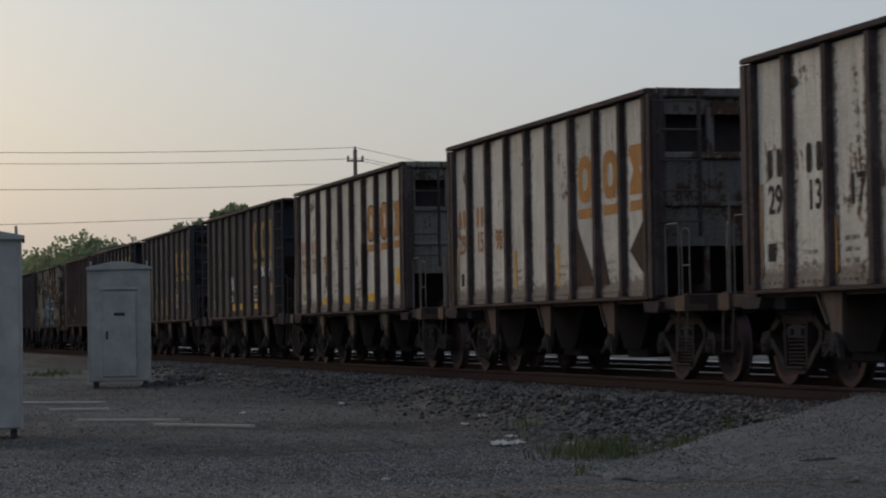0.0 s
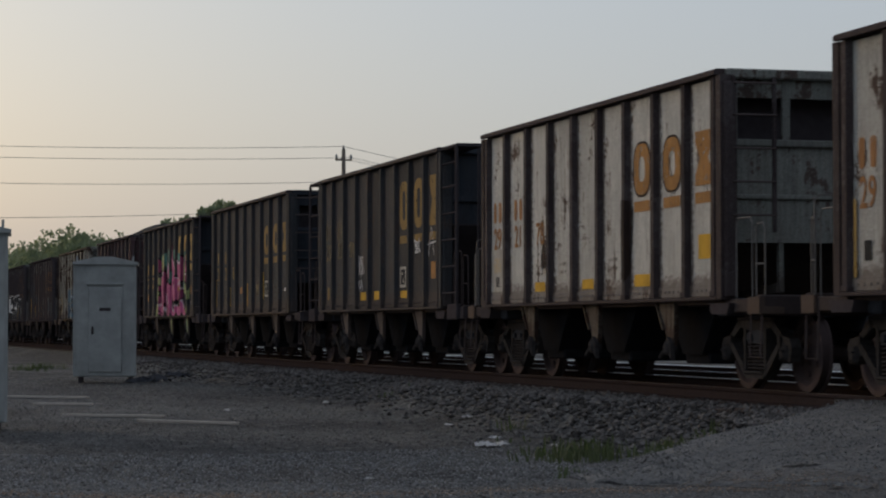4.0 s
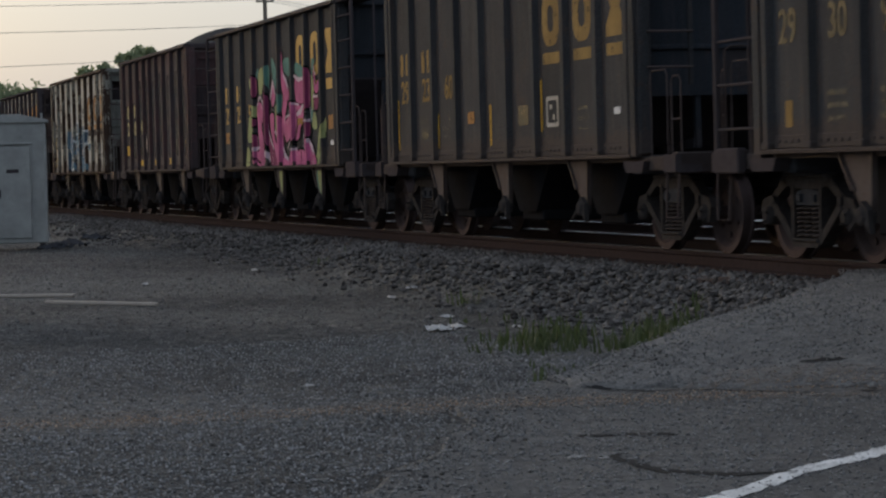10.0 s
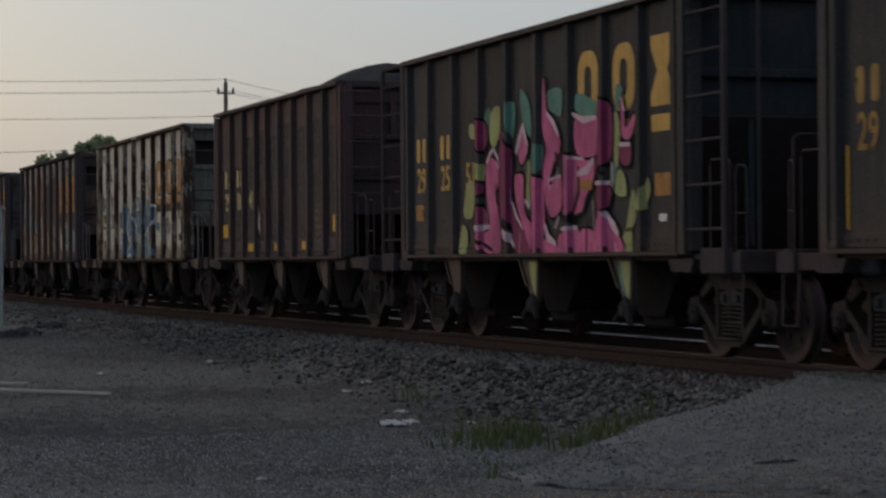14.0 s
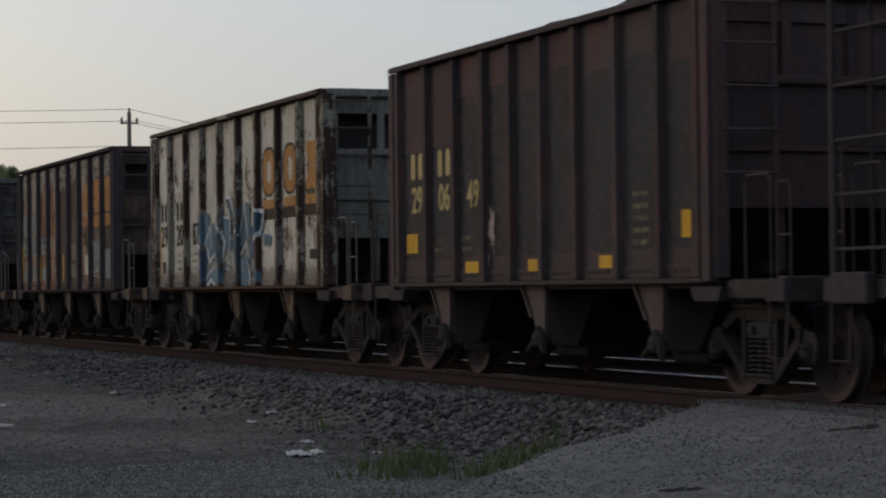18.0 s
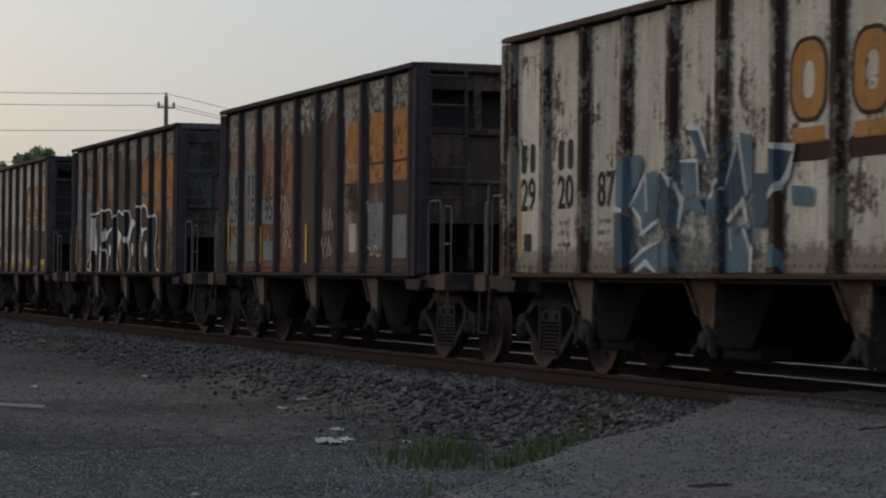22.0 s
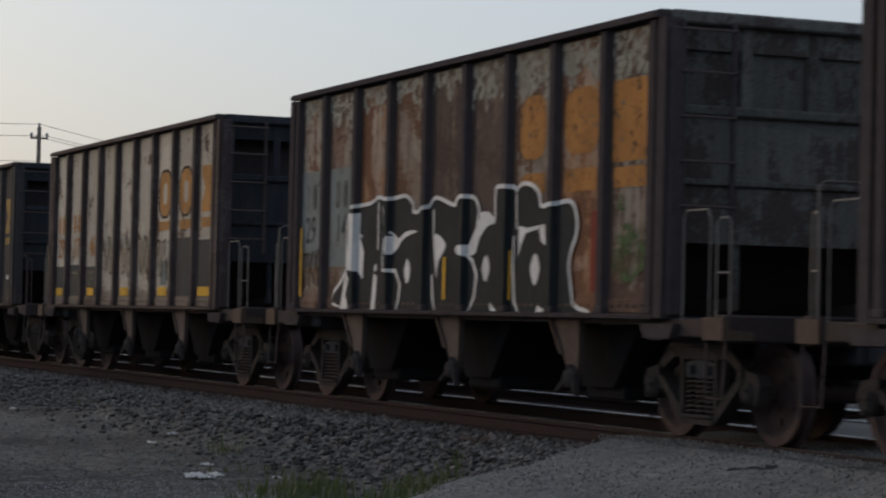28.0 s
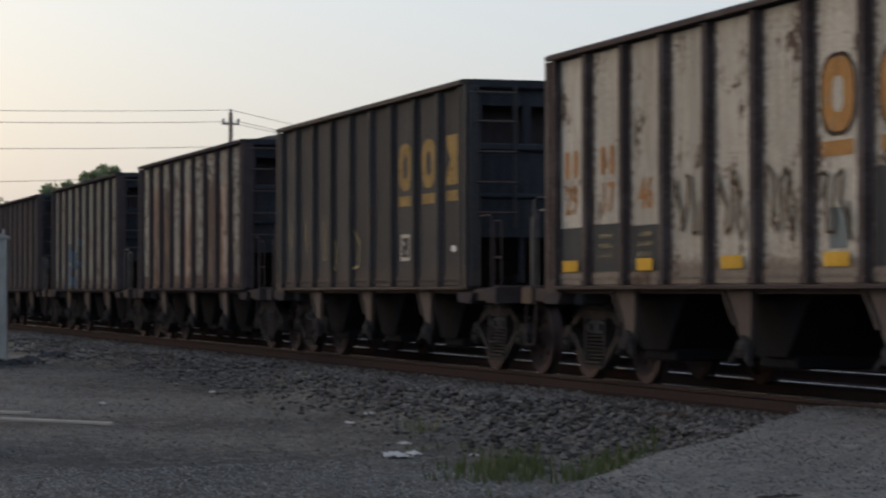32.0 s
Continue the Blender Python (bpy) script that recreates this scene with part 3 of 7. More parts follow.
def build_track(cx, label, seed, z=0.0):
    random.seed(seed)
    track = empty("railway_track", label, "railway track", "tracks", "structure", (cx, 0, z))
    prof = [(-0.07, -0.176), (0.07, -0.176), (0.07, -0.163), (0.012, -0.145), (0.009, -0.05), (0.034, -0.038), (0.036, -0.008),
            (0.026, -0.002), (-0.026, -0.002), (-0.036, -0.008), (-0.034, -0.038), (-0.009, -0.05), (-0.012, -0.145), (-0.07, -0.163)]
    rail = Shape().prism(prof, "y", -120, 420).data("rail", M_RAIL)
    head = Shape().prism([(-0.026, 0.001), (-0.035, -0.003), (-0.038, -0.010), (-0.035, -0.012), (-0.033, -0.006), (-0.022, -0.003), (0.017, -0.003), (0.017, 0.001)], "y", -120, 420).data("rail_head", M_RAIL_TOP)
    foot = Shape().prism([(-0.07, -0.160), (-0.048, -0.152), (-0.048, -0.158), (-0.07, -0.166)], "y", -120, 420).data("rail_foot", M_RAIL_FOOT)
    for s in (-1, 1):
        r = part("rail", rail, track, at=(s * 0.755, 0, 0.03 if s > 0 else 0))
        dull = seed == 1 and s < 0
        part("rail_head", head, r, M_RAIL_DULL if dull else M_RAIL_TOP, (0, 0, 0, 0, 0, 0 if s > 0 else 180), "rusty brown rail head" if dull else "polished rail head")
        if s > 0:
            part("rail_foot", foot, r, label="pale strip on the rail foot, drawn as a glint")
    tie = Shape().box(-1.3, 1.3, -0.115, 0.115, -0.34, -0.182, 0.012).data("tie", M_TIE)
    plate = Shape().box(-0.18, 0.18, -0.09, 0.09, -0.184, -0.168, 0.004)
    for s in (-1, 1):
        plate.tube([(s * 0.12, 0.05, -0.175), (s * 0.12, 0.05, -0.145)], 0.016, 5)
        plate.tube([(s * 0.12, -0.05, -0.175), (s * 0.12, -0.05, -0.145)], 0.016, 5)
    plate = plate.data("tie_plate", M_RUST)
    if seed == 1:
        for i in range(150):
            y = 10 + i * 0.52 + random.uniform(-0.03, 0.03)
            t = part("tie", tie, track, at=(random.uniform(0.0, 0.06), y, random.uniform(-0.045, -0.02), 0, 0, random.uniform(-1.2, 1.2)))
            part("tie_plate", plate, t, at=(-0.755, 0, 0))
    rest = Shape()
    for i in range(700):
        y = -119 + i * 0.52
        if seed != 1 or not 9.7 < y < 88.2:
            rest.box(-1.3, 1.3, y - 0.115, y + 0.115, -0.34, -0.184)
    tagged(part("distant_ties", raw("distant_ties", rest.v, rest.f, M_TIE), track), kind="stuff")
    return track


def stone_shape(r, rng):
    """A rough angular stone of radius r."""
    pts = [(0, 0, 1), (0.9, 0, 0.25), (0.28, 0.86, 0.25), (-0.73, 0.53, 0.25), (-0.73, -0.53, 0.25), (0.28, -0.86, 0.25), (0.45, 0.4, -0.7), (-0.6, 0.1, -0.7), (0.3, -0.5, -0.7)]
    f = [(0, 1, 2), (0, 2, 3), (0, 3, 4), (0, 4, 5), (0, 5, 1), (1, 6, 2), (2, 6, 7), (2, 7, 3), (3, 7, 4), (4, 7, 8), (4, 8, 5), (5, 8, 1), (1, 8, 6), (6, 8, 7)]
    sx, sy, sz = rng.uniform(0.7, 1.3), rng.uniform(0.7, 1.3), rng.uniform(0.5, 0.9)
    a = rng.uniform(0, 6.28)
    out = []
    for x, y, z in pts:
        k = r * rng.uniform(0.75, 1.15)
        x, y, z = x * k * sx, y * k * sy, z * k * sz
        out.append((x * math.cos(a) - y * math.sin(a), x * math.sin(a) + y * math.cos(a), z))
    return out, f


def build_ballast():
    rng = random.Random(11)
    bed = empty("ballast_bed", "grey crushed stone ballast shoulder beside the rails", "ballast", kind="structure")
    kinds = [Shape().poly(*stone_shape(0.052, rng)).data("stone", M_STONE) for _ in range(10)]
    for i in range(300):
        x, y = rng.uniform(8.9, 10.2), rng.uniform(22.2, 29)
        part("stone", rng.choice(kinds), bed, at=(x, y, float(ground_z(x, y)) + 0.018, rng.uniform(-25, 25), rng.uniform(-25, 25), rng.uniform(0, 360)))
    shapes = [stone_shape(1.0, rng) for _ in range(14)]

    def heap(name, count, place, lo, hi, mat, owner=None, label="", on_road=False):
        v, f = [], []
        for _ in range(count):
            x, y = place()
            u, n = x * RU.x + y * RU.y, x * RN.x + y * RN.y
            z = float(ground_z(x, y))
            if u > 3 and -2.8 < n < float(road_edge(u)) + 0.10:
                if not on_road:
                    continue
                z = float(road_z(u, n)) + (0.013 if on_apron(u, n) else 0.0)
            r = rng.uniform(lo, hi)
            pts, fs = rng.choice(shapes)
            a, n0 = rng.uniform(0, 6.28), len(v)
            c, s = math.cos(a) * r, math.sin(a) * r
            v += [(x + p[0] * c - p[1] * s, y + p[0] * s + p[1] * c, z + p[2] * r + r * 0.25) for p in pts]
            f += [tuple(n0 + k for k in q) for q in fs]
        ob = new(name, raw(name, v, f, mat))
        ob.parent = owner
        return tagged(ob, label, "" if owner else "gravel", kind="stuff")

    def shoulder():
        y = 16 + 60 * rng.random() ** 1.7
        return rng.gauss(9.75, 0.62), y

    heap("loose_ballast", 19000, shoulder, 0.022, 0.062, M_STONE, bed)
    heap("bed_ballast", 9000, lambda: (rng.uniform(9.95, 12.9), 17 + 60 * rng.random() ** 1.5), 0.025, 0.05, M_BED, bed)
    v, f = [], []
    ys = np.arange(10, 120, 0.5)
    for y in ys:
        for x in (9.97, 10.10, 11.4, 12.8, 12.98):
            v.append((x, y, -0.196 if 10 < x < 12.9 else -0.235))
    for i in range(len(ys) - 1):
        f += [(i * 5 + k, i * 5 + k + 1, i * 5 + k + 6, i * 5 + k + 5) for k in range(4)]
    part("stained_bed", raw("stained_bed", v, f, M_BED), bed, label="rust-brown stained ballast between the rails")

    def lot():
        return rng.uniform(0, 9.2), 9 + 45 * rng.random() ** 1.6

    heap("lot_pebbles", 24000, lot, 0.005, 0.021, M_PEBBLE, label="loose pebbles and grit scattered on the gravel lot")

    heap("lot_grit", 30000, lambda: (rng.uniform(0.3, 7.2), 10.2 + 13 * rng.random() ** 1.3), 0.004, 0.013, M_LOT_GRIT, label="fine grey chippings trodden into the gravel lot")

    def band():
        t = rng.random()
        x = 0.4 + 7.6 * t
        return x + rng.gauss(0, 0.15), 16.55 - 0.25 * (x - 2.0) + 0.12 * math.sin(x * 1.9) + rng.gauss(0, 0.20)

    heap("brick_grit", 2600, band, 0.004, 0.013, M_GRIT, label="reddish tan grit washed into a band across the lot", on_road=True)

    def surface():
        u = rng.uniform(5.0, 20.5)
        n = 2.0 + 9.0 * rng.random() ** 0.7
        p = RU * u + RN * n
        return p.x, p.y

    heap("road_grit", 40000, surface, 0.005, 0.015, M_ROAD_GRIT, label="loose chippings on the worn asphalt ramp", on_road=True)

    def edge():
        u = rng.uniform(8, 16.5)
        p = RU * u + RN * (float(road_edge(u)) + -abs(rng.gauss(0, 0.3)) - 0.03)
        return p.x, p.y

    heap("edge_grit", 1300, edge, 0.005, 0.02, M_PEBBLE, label="loose grit along the broken edge of the asphalt", on_road=True)


build_ground()
build_road()
build_apron()
build_dust()


# ---- hopper cars ----
HALF, PANELS = 4.98, 9           # half the side's length; bays in a side
SILL, TOP = 1.10, 3.84
PANEL_X, POST_X = -1.512, -1.60
MESHES = {}


def shared(name, build, mat, smooth=False):
    if name not in MESHES:
        s = Shape()
        build(s)
        MESHES[name] = s.data(name.split("|")[0], mat, smooth)
    return MESHES[name]


def wheelset_mesh():
    s = Shape()
    for q in (-1, 1):
        prof = [(0.79, 0.0), (0.79, 0.10), (0.755, 0.14), (0.735, 0.33), (0.79, 0.385), (0.79, 0.455), (0.70, 0.459), (0.682, 0.485),
                (0.662, 0.483), (0.655, 0.385), (0.705, 0.34), (0.70, 0.15), (0.64, 0.12), (0.64, 0.0)]
        s.lathe([(q * x, r) for x, r in prof], 28)
        for k in range(6):
            a = k * 1.047
            s.tube([(q * 0.75, 0.24 * math.cos(a), 0.24 * math.sin(a)), (q * 0.772, 0.24 * math.cos(a), 0.24 * math.sin(a))], 0.035, 6)
    s.tube([(-1.0, 0, 0), (1.0, 0, 0)], 0.08, 10)
    return s


def side_frame(s):
    """Cast side frame in the y-z plane: an arched top bar, columns round the springs, tension arms and pedestals."""
    x0, x1 = -1.06, -0.93
    s.prism([(-0.58, 0.87), (0.58, 0.87), (0.47, 0.765), (0.30, 0.735), (-0.30, 0.735), (-0.47, 0.765)], "x", x0, x1)
    s.box(x0 - 0.025, x1, -0.52, 0.52, 0.845, 0.885, 0.012)                       # top flange
    s.prism([(-0.37, 0.31), (-0.27, 0.15), (0.27, 0.15), (0.37, 0.31), (0.28, 0.235), (-0.28, 0.235)], "x", x0 - 0.02, x1)
    s.box(x0 - 0.05, x1, -0.285, 0.285, 0.205, 0.24, 0.01)                        # spring seat lip
    for q in (-1, 1):
        m = lambda pts: [(q * y, z) for y, z in pts][::q]
        s.prism(m([(0.285, 0.76), (0.345, 0.78), (0.335, 0.26), (0.28, 0.22)]), "x", x0 - 0.01, x1)
        s.prism(m([(0.50, 0.87), (0.80, 0.67), (0.80, 0.585), (0.44, 0.775)]), "x", x0, x1)
        s.prism(m([(0.30, 0.16), (0.77, 0.53), (0.73, 0.60), (0.33, 0.30)]), "x", x0 - 0.012, x1)
        s.box(x0 - 0.03, x0, *sorted((q * 0.80, q * 0.72)), 0.57, 0.66, 0.008)
        s.prism(m([(0.72, 0.68), (1.02, 0.63), (1.08, 0.53), (1.03, 0.36), (0.97, 0.36), (0.97, 0.55), (0.78, 0.56), (0.76, 0.44), (0.70, 0.47)]), "x", x0, x1)


def spring_mesh(s):
    """One coil spring on the seat."""
    s.tube([(-1.00 + 0.068 * math.cos(a * 0.698), 0.068 * math.sin(a * 0.698), 0.245 + a * 0.00495) for a in range(0, 64)], 0.014, 4)


def bolster(s):
    s.prism([(-0.26, 0.57), (0.26, 0.57), (0.27, 0.70), (0.10, 0.73), (-0.10, 0.73), (-0.27, 0.70)], "x", -1.05, 1.05)
    s.box(-0.35, 0.35, -0.3, 0.3, 0.6, 0.88, 0.02)
    for y in (-0.16, 0.16):
        s.box(-1.09, -1.04, y - 0.05, y + 0.05, 0.60, 0.68, 0.01)


def bearing(s):
    s.lathe([(0.0, 0.10), (-0.13, 0.105), (-0.16, 0.085), (-0.185, 0.05), (-0.19, 0.0)], 14)
    for k in range(3):
        a = 2.094 * k + 0.5
        s.tube([(-0.15, 0.062 * math.cos(a), 0.062 * math.sin(a)), (-0.205, 0.062 * math.cos(a), 0.062 * math.sin(a))], 0.014, 6)
    s.prism([(-0.115, 0.03), (0.115, 0.03), (0.095, 0.125), (-0.095, 0.125)], "x", -0.12, 0.0)


def brake_gear(s):
    s.tube([(-0.9, -0.62, 0.42), (0.9, -0.62, 0.42)], 0.04, 6)
    s.tube([(-0.9, 0.62, 0.42), (0.9, 0.62, 0.42)], 0.04, 6)
    s.tube([(0.15, -0.62, 0.42), (0.15, -0.1, 0.62)], 0.03, 6)


WHEELSET = wheelset_mesh()
WHEELSET_MESH = WHEELSET.data("wheelset", M_WHEEL)
WHEELS = []          # (object, phase)


def add_truck(car, y):
    truck = part("truck", shared("bolster", bolster, M_UNDER), car, at=(0, y, 0))
    for q in (1, -1):
        turn = pose(0, 0, 0, 0, 0, 0 if q > 0 else 180)
        part("side_frame", shared("side_frame", side_frame, M_TRUCK), truck, at=turn)
        for y_ in (-0.175, 0.0, 0.175):
            part("spring", shared("spring", spring_mesh, M_SPRING, True), truck, at=turn @ pose(0, y_, 0))
        for a in (-0.889, 0.889):
            part("bearing_cap", shared("bearing_cap", bearing, M_TRUCK), truck, at=turn @ pose(-0.93, a, 0.457))
    part("brake_beam", shared("brake_beam", brake_gear, M_UNDER), truck)
    for a in (-0.889, 0.889):
        w = part("wheelset", WHEELSET_MESH, truck, at=(0, a, 0.459))
        WHEELS.append(w)
    return truck


def panel_mesh(length):
    def build(s):
        s.box(-0.012, 0.012, -length / 2, length / 2, SILL + 0.03, TOP - 0.08)
        # a doubler along the foot, with rivets
        s.box(-0.026, -0.0, -length / 2 + 0.06, length / 2 - 0.06, SILL + 0.04, SILL + 0.17, 0.006)
        for k in range(6):
            y = -length / 2 + 0.17 + k * (length - 0.34) / 5
            s.box(-0.04, -0.02, y - 0.018, y + 0.018, SILL + 0.09, SILL + 0.125, 0.006)
    return build


def post(s):
    """Pressed side post: a tapered hat section."""
    s.prism([(PANEL_X, -0.095), (POST_X, -0.055), (POST_X, 0.055), (PANEL_X, 0.095), (PANEL_X + 0.03, 0.095), (PANEL_X + 0.03, -0.095)], "z", SILL + 0.03, TOP - 0.07)
    s.box(POST_X - 0.012, PANEL_X, -0.085, 0.085, SILL + 0.03, SILL + 0.10, 0.01)


def top_chord(half):
    def build(s):
        s.prism([(-1.64, TOP - 0.055), (-1.64, TOP - 0.005), (-1.60, TOP + 0.02), (-1.42, TOP + 0.02), (-1.42, TOP - 0.10), (-1.46, TOP - 0.10), (-1.48, TOP - 0.04), (-1.60, TOP - 0.055)], "y", -half - 0.05, half + 0.05)
    return build


def side_sill(half):
    def build(s):
        s.prism([(-1.61, SILL - 0.01), (-1.615, SILL + 0.022), (-1.60, SILL + 0.032), (-1.40, SILL + 0.032), (-1.40, SILL - 0.06), (-1.44, SILL - 0.06), (-1.46, SILL - 0.01)], "y", -half, half)
    return build


def corner_post(s):
    s.prism([(-1.60, 0.0), (-1.60, 0.15), (-1.42, 0.15), (-1.42, 0.11), (-1.56, 0.11), (-1.56, 0.0)], "z", SILL, TOP - 0.06)
    s.box(-1.56, -1.40, 0.12, 0.20, SILL + 0.02, TOP - 0.14, 0.02)


def end_sheet(s):
    """Upper end wall, from the top down to the slope, with a stiffener."""
    s.box(-1.42, 1.42, -0.02, 0.01, 2.55, TOP - 0.03)
    s.box(-1.42, 1.42, 0.01, 0.09, 2.92, 3.02, 0.015)
    s.box(-1.50, 1.50, -0.10, 0.12, TOP - 0.10, TOP + 0.02, 0.02)


def end_panel(s):
    """Sheet of a tall end wall over the platform."""
    s.box(-1.42, 1.42, -0.02, 0.01, 1.78, 2.98)


def end_header(s):
    s.box(-1.42, 1.42, -0.02, 0.02, 3.52, TOP - 0.09)


def end_rail_upper(s):
    s.box(-1.42, 1.42, 0.01, 0.07, 2.93, 3.02, 0.015)


def end_rail_lower(s):
    s.box(-1.42, 1.42, 0.01, 0.05, 2.30, 2.36, 0.012)


def end_post(s):
    s.box(-0.055, 0.055, -0.02, 0.03, 2.98, TOP - 0.09, 0.01)


def end_beam(s):
    s.box(-1.50, 1.50, -0.10, 0.12, TOP - 0.10, TOP + 0.02, 0.02)


def end_recess(s):
    s.box(-1.42, 1.42, -0.40, -0.37, 2.5, TOP - 0.05)


def end_backing(s):
    s.box(-1.40, 1.40, -0.06, -0.03, 2.9, TOP - 0.10)


def slope_sheet(s):
    s.prism([(0.0, 2.56), (0.0, 2.52), (-1.35, 1.02), (-1.39, 1.04)], "x", -1.42, 1.42)


def slope_brace(s):
    for x in (0.0,):
        s.prism([(-0.02, 2.52), (-0.02, 1.2), (-0.10, 1.2), (-0.10, 2.42)], "x", x - 0.03, x + 0.03)
        s.prism([(-0.06, 1.30), (-0.06, 1.18), (-1.2, 1.12), (-1.2, 1.2)], "x", x - 0.05, x + 0.05)


def ladder(s):
    """End ladder by the corner."""
    for x in (-1.44, -0.92):
        s.box(x - 0.025, x + 0.025, 0.16, 0.20, 1.9, TOP - 0.08, 0.006)


def ladder_rung(s):
    s.tube([(-1.46, 0.21, 0), (-0.90, 0.21, 0)], 0.014, 6)


def frame_rung(s):
    s.tube([(-1.57, 0.10, 0), (-1.57, 1.10, 0)], 0.016, 6)


def end_sill(s):
    s.box(-1.50, 1.50, 0.95, 1.13, 0.90, 1.14, 0.02)
    s.box(-1.42, 1.42, 0.18, 1.0, 1.07, 1.10)
    for x in (-1.50, 1.44):
        s.box(x, x + 0.06, 0.0, 1.0, 0.94, 1.10, 0.012)


def corner_casting(s):
    """Scuffed angle block at the platform's corner."""
    s.prism([(-1.535, 0.92), (-1.22, 0.92), (-1.22, 1.00), (-1.46, 1.01), (-1.46, 1.115), (-1.535, 1.115)], "y", 0.80, 1.15)


def jacking_pad(s):
    s.prism([(-0.30, 1.05), (-0.22, 0.92), (0.26, 0.92), (0.34, 1.05)], "x", -1.575, -1.36)


def end_step(s):
    """Sill step hung under the corner."""
    s.tube([(-1.48, 0.78, 0.94), (-1.50, 0.80, 0.42), (-1.50, 1.10, 0.42), (-1.48, 1.12, 0.94)], 0.013, 6)


def centre_sill(s):
    s.box(-0.17, 0.17, -HALF - 1.15, HALF + 1.15, 0.72, 1.02, 0.02)
    for y in (-4.6, 4.6):
        s.box(-1.40, 1.40, y - 0.16, y + 0.16, 0.90, 1.12, 0.03)


def coupler(s):
    s.box(-0.09, 0.09, 1.15, 1.38, 0.74, 0.96, 0.02)
    s.prism([(-0.16, 1.36), (0.12, 1.36), (0.18, 1.60), (0.06, 1.62), (0.04, 1.48), (-0.12, 1.46)], "z", 0.70, 1.0)


def handrail(x, y0, y1, z):
    def build(s):
        s.tube([(x, y0, 1.1), (x, y0, z - 0.06), (x, y0 + 0.05, z), (x, y1 - 0.05, z), (x, y1, z - 0.06), (x, y1, 1.1)], 0.0095, 6)
    return build


def cross_rail(s):
    s.tube([(-1.42, 1.02, 1.1), (-1.42, 1.02, 2.18), (-1.36, 1.02, 2.22), (-0.3, 1.02, 2.22), (-0.24, 1.02, 2.18), (-0.24, 1.02, 1.1)], 0.012, 6)
    s.tube([(-0.95, 1.02, 1.1), (-0.95, 1.02, 2.22)], 0.012, 6)


def grab_rail(s):
    """A tall narrow grab rail on the platform's edge."""
    s.tube([(-1.47, 0.92, 1.1), (-1.47, 0.92, 1.92), (-1.46, 0.95, 1.97), (-1.44, 1.06, 1.97), (-1.43, 1.09, 1.92), (-1.43, 1.09, 0.95)], 0.0095, 6)
    s.tube([(-1.47, 0.92, 1.5), (-1.43, 1.09, 1.5)], 0.01, 6)


def brake_wheel(s):
    s.box(-1.02, -0.60, 0.88, 1.0, 1.5, 2.02, 0.03)
    pts = [(-0.8 + 0.26 * math.cos(a * 0.3927), 1.05, 1.9 + 0.26 * math.sin(a * 0.3927)) for a in range(17)]
    s.tube(pts, 0.016, 5)
    for a in (0.4, 2.5, 4.6):
        s.tube([(-0.8, 1.05, 1.9), (-0.8 + 0.26 * math.cos(a), 1.05, 1.9 + 0.26 * math.sin(a))], 0.014, 5)


def hopper(s):
    """One hopper pocket under the floor."""
    s.prism([(-0.95, 1.14), (0.95, 1.14), (0.34, 0.42), (-0.34, 0.42)], "x", -1.12, 1.12)
    s.box(-1.05, 1.05, -0.42, 0.42, 0.30, 0.44, 0.02)


def chute(s):
    """Triangular gate plate that shows below the side sill."""
    s.prism([(-0.30, SILL - 0.01), (0.38, SILL - 0.01), (0.10, 0.74), (0.0, 0.60), (-0.08, 0.48), (-0.24, 0.46), (-0.29, 0.66)], "x", -1.46, -1.42)
    s.prism([(0.35, SILL - 0.02), (0.39, SILL - 0.02), (0.11, 0.73), (0.07, 0.73)], "x", -1.49, -1.46)
    s.prism([(-0.27, SILL - 0.02), (-0.30, SILL - 0.02), (-0.28, 0.60), (-0.25, 0.60)], "x", -1.48, -1.46)


def gate_latch(s):
    s.lathe([(-1.42, 0.09), (-1.55, 0.09), (-1.57, 0.06)], 10, (0, -0.18, 0.50))
    s.tube([(-1.55, -0.18, 0.50), (-1.56, 0.0, 0.38)], 0.03, 6)
    s.prism([(-0.30, 0.56), (-0.18, 0.64), (-0.14, 0.52), (-0.34, 0.34)], "x", -1.54, -1.48)


def air_hose(s):
    s.tube([(-0.42, 1.16, 0.92), (-0.52, 1.30, 0.78), (-0.55, 1.44, 0.56), (-0.50, 1.56, 0.50)], 0.03, 8)


def coal_heap(seed, height, half):
    def build(s):
        rng = random.Random(seed)
        nx, ny = 9, 30
        v = []
        for i in range(nx):
            for j in range(ny):
                a, b_ = i / (nx - 1) * 2 - 1, j / (ny - 1) * 2 - 1
                dome = (1 - a * a) * (1 - abs(b_) ** 4) * (0.75 - 0.25 * b_)
                v.append((a * 1.41, b_ * (half - 0.06), TOP - 0.22 + height * dome + rng.uniform(-0.035, 0.035) + 0.06 * math.sin(j * 0.7 + seed)))
        s.poly(v, [(i * ny + j, (i + 1) * ny + j, (i + 1) * ny + j + 1, i * ny + j + 1) for i in range(nx - 1) for j in range(ny - 1)])
    return build


def open_frame(s):
    """Ladder frame that stands out from the end under a corner plate."""
    s.box(-1.58, -1.10, 0.0, 1.16, TOP - 0.05, TOP + 0.01, 0.012)
    s.box(-1.60, -1.55, 1.06, 1.13, 0.95, TOP - 0.04, 0.01)
    s.box(-1.60, -1.50, 0.55, 1.14, 0.9, 1.16, 0.015)
    s.tube([(-1.2, 1.1, 1.1), (-1.2, 1.1, TOP - 0.05)], 0.02, 6)


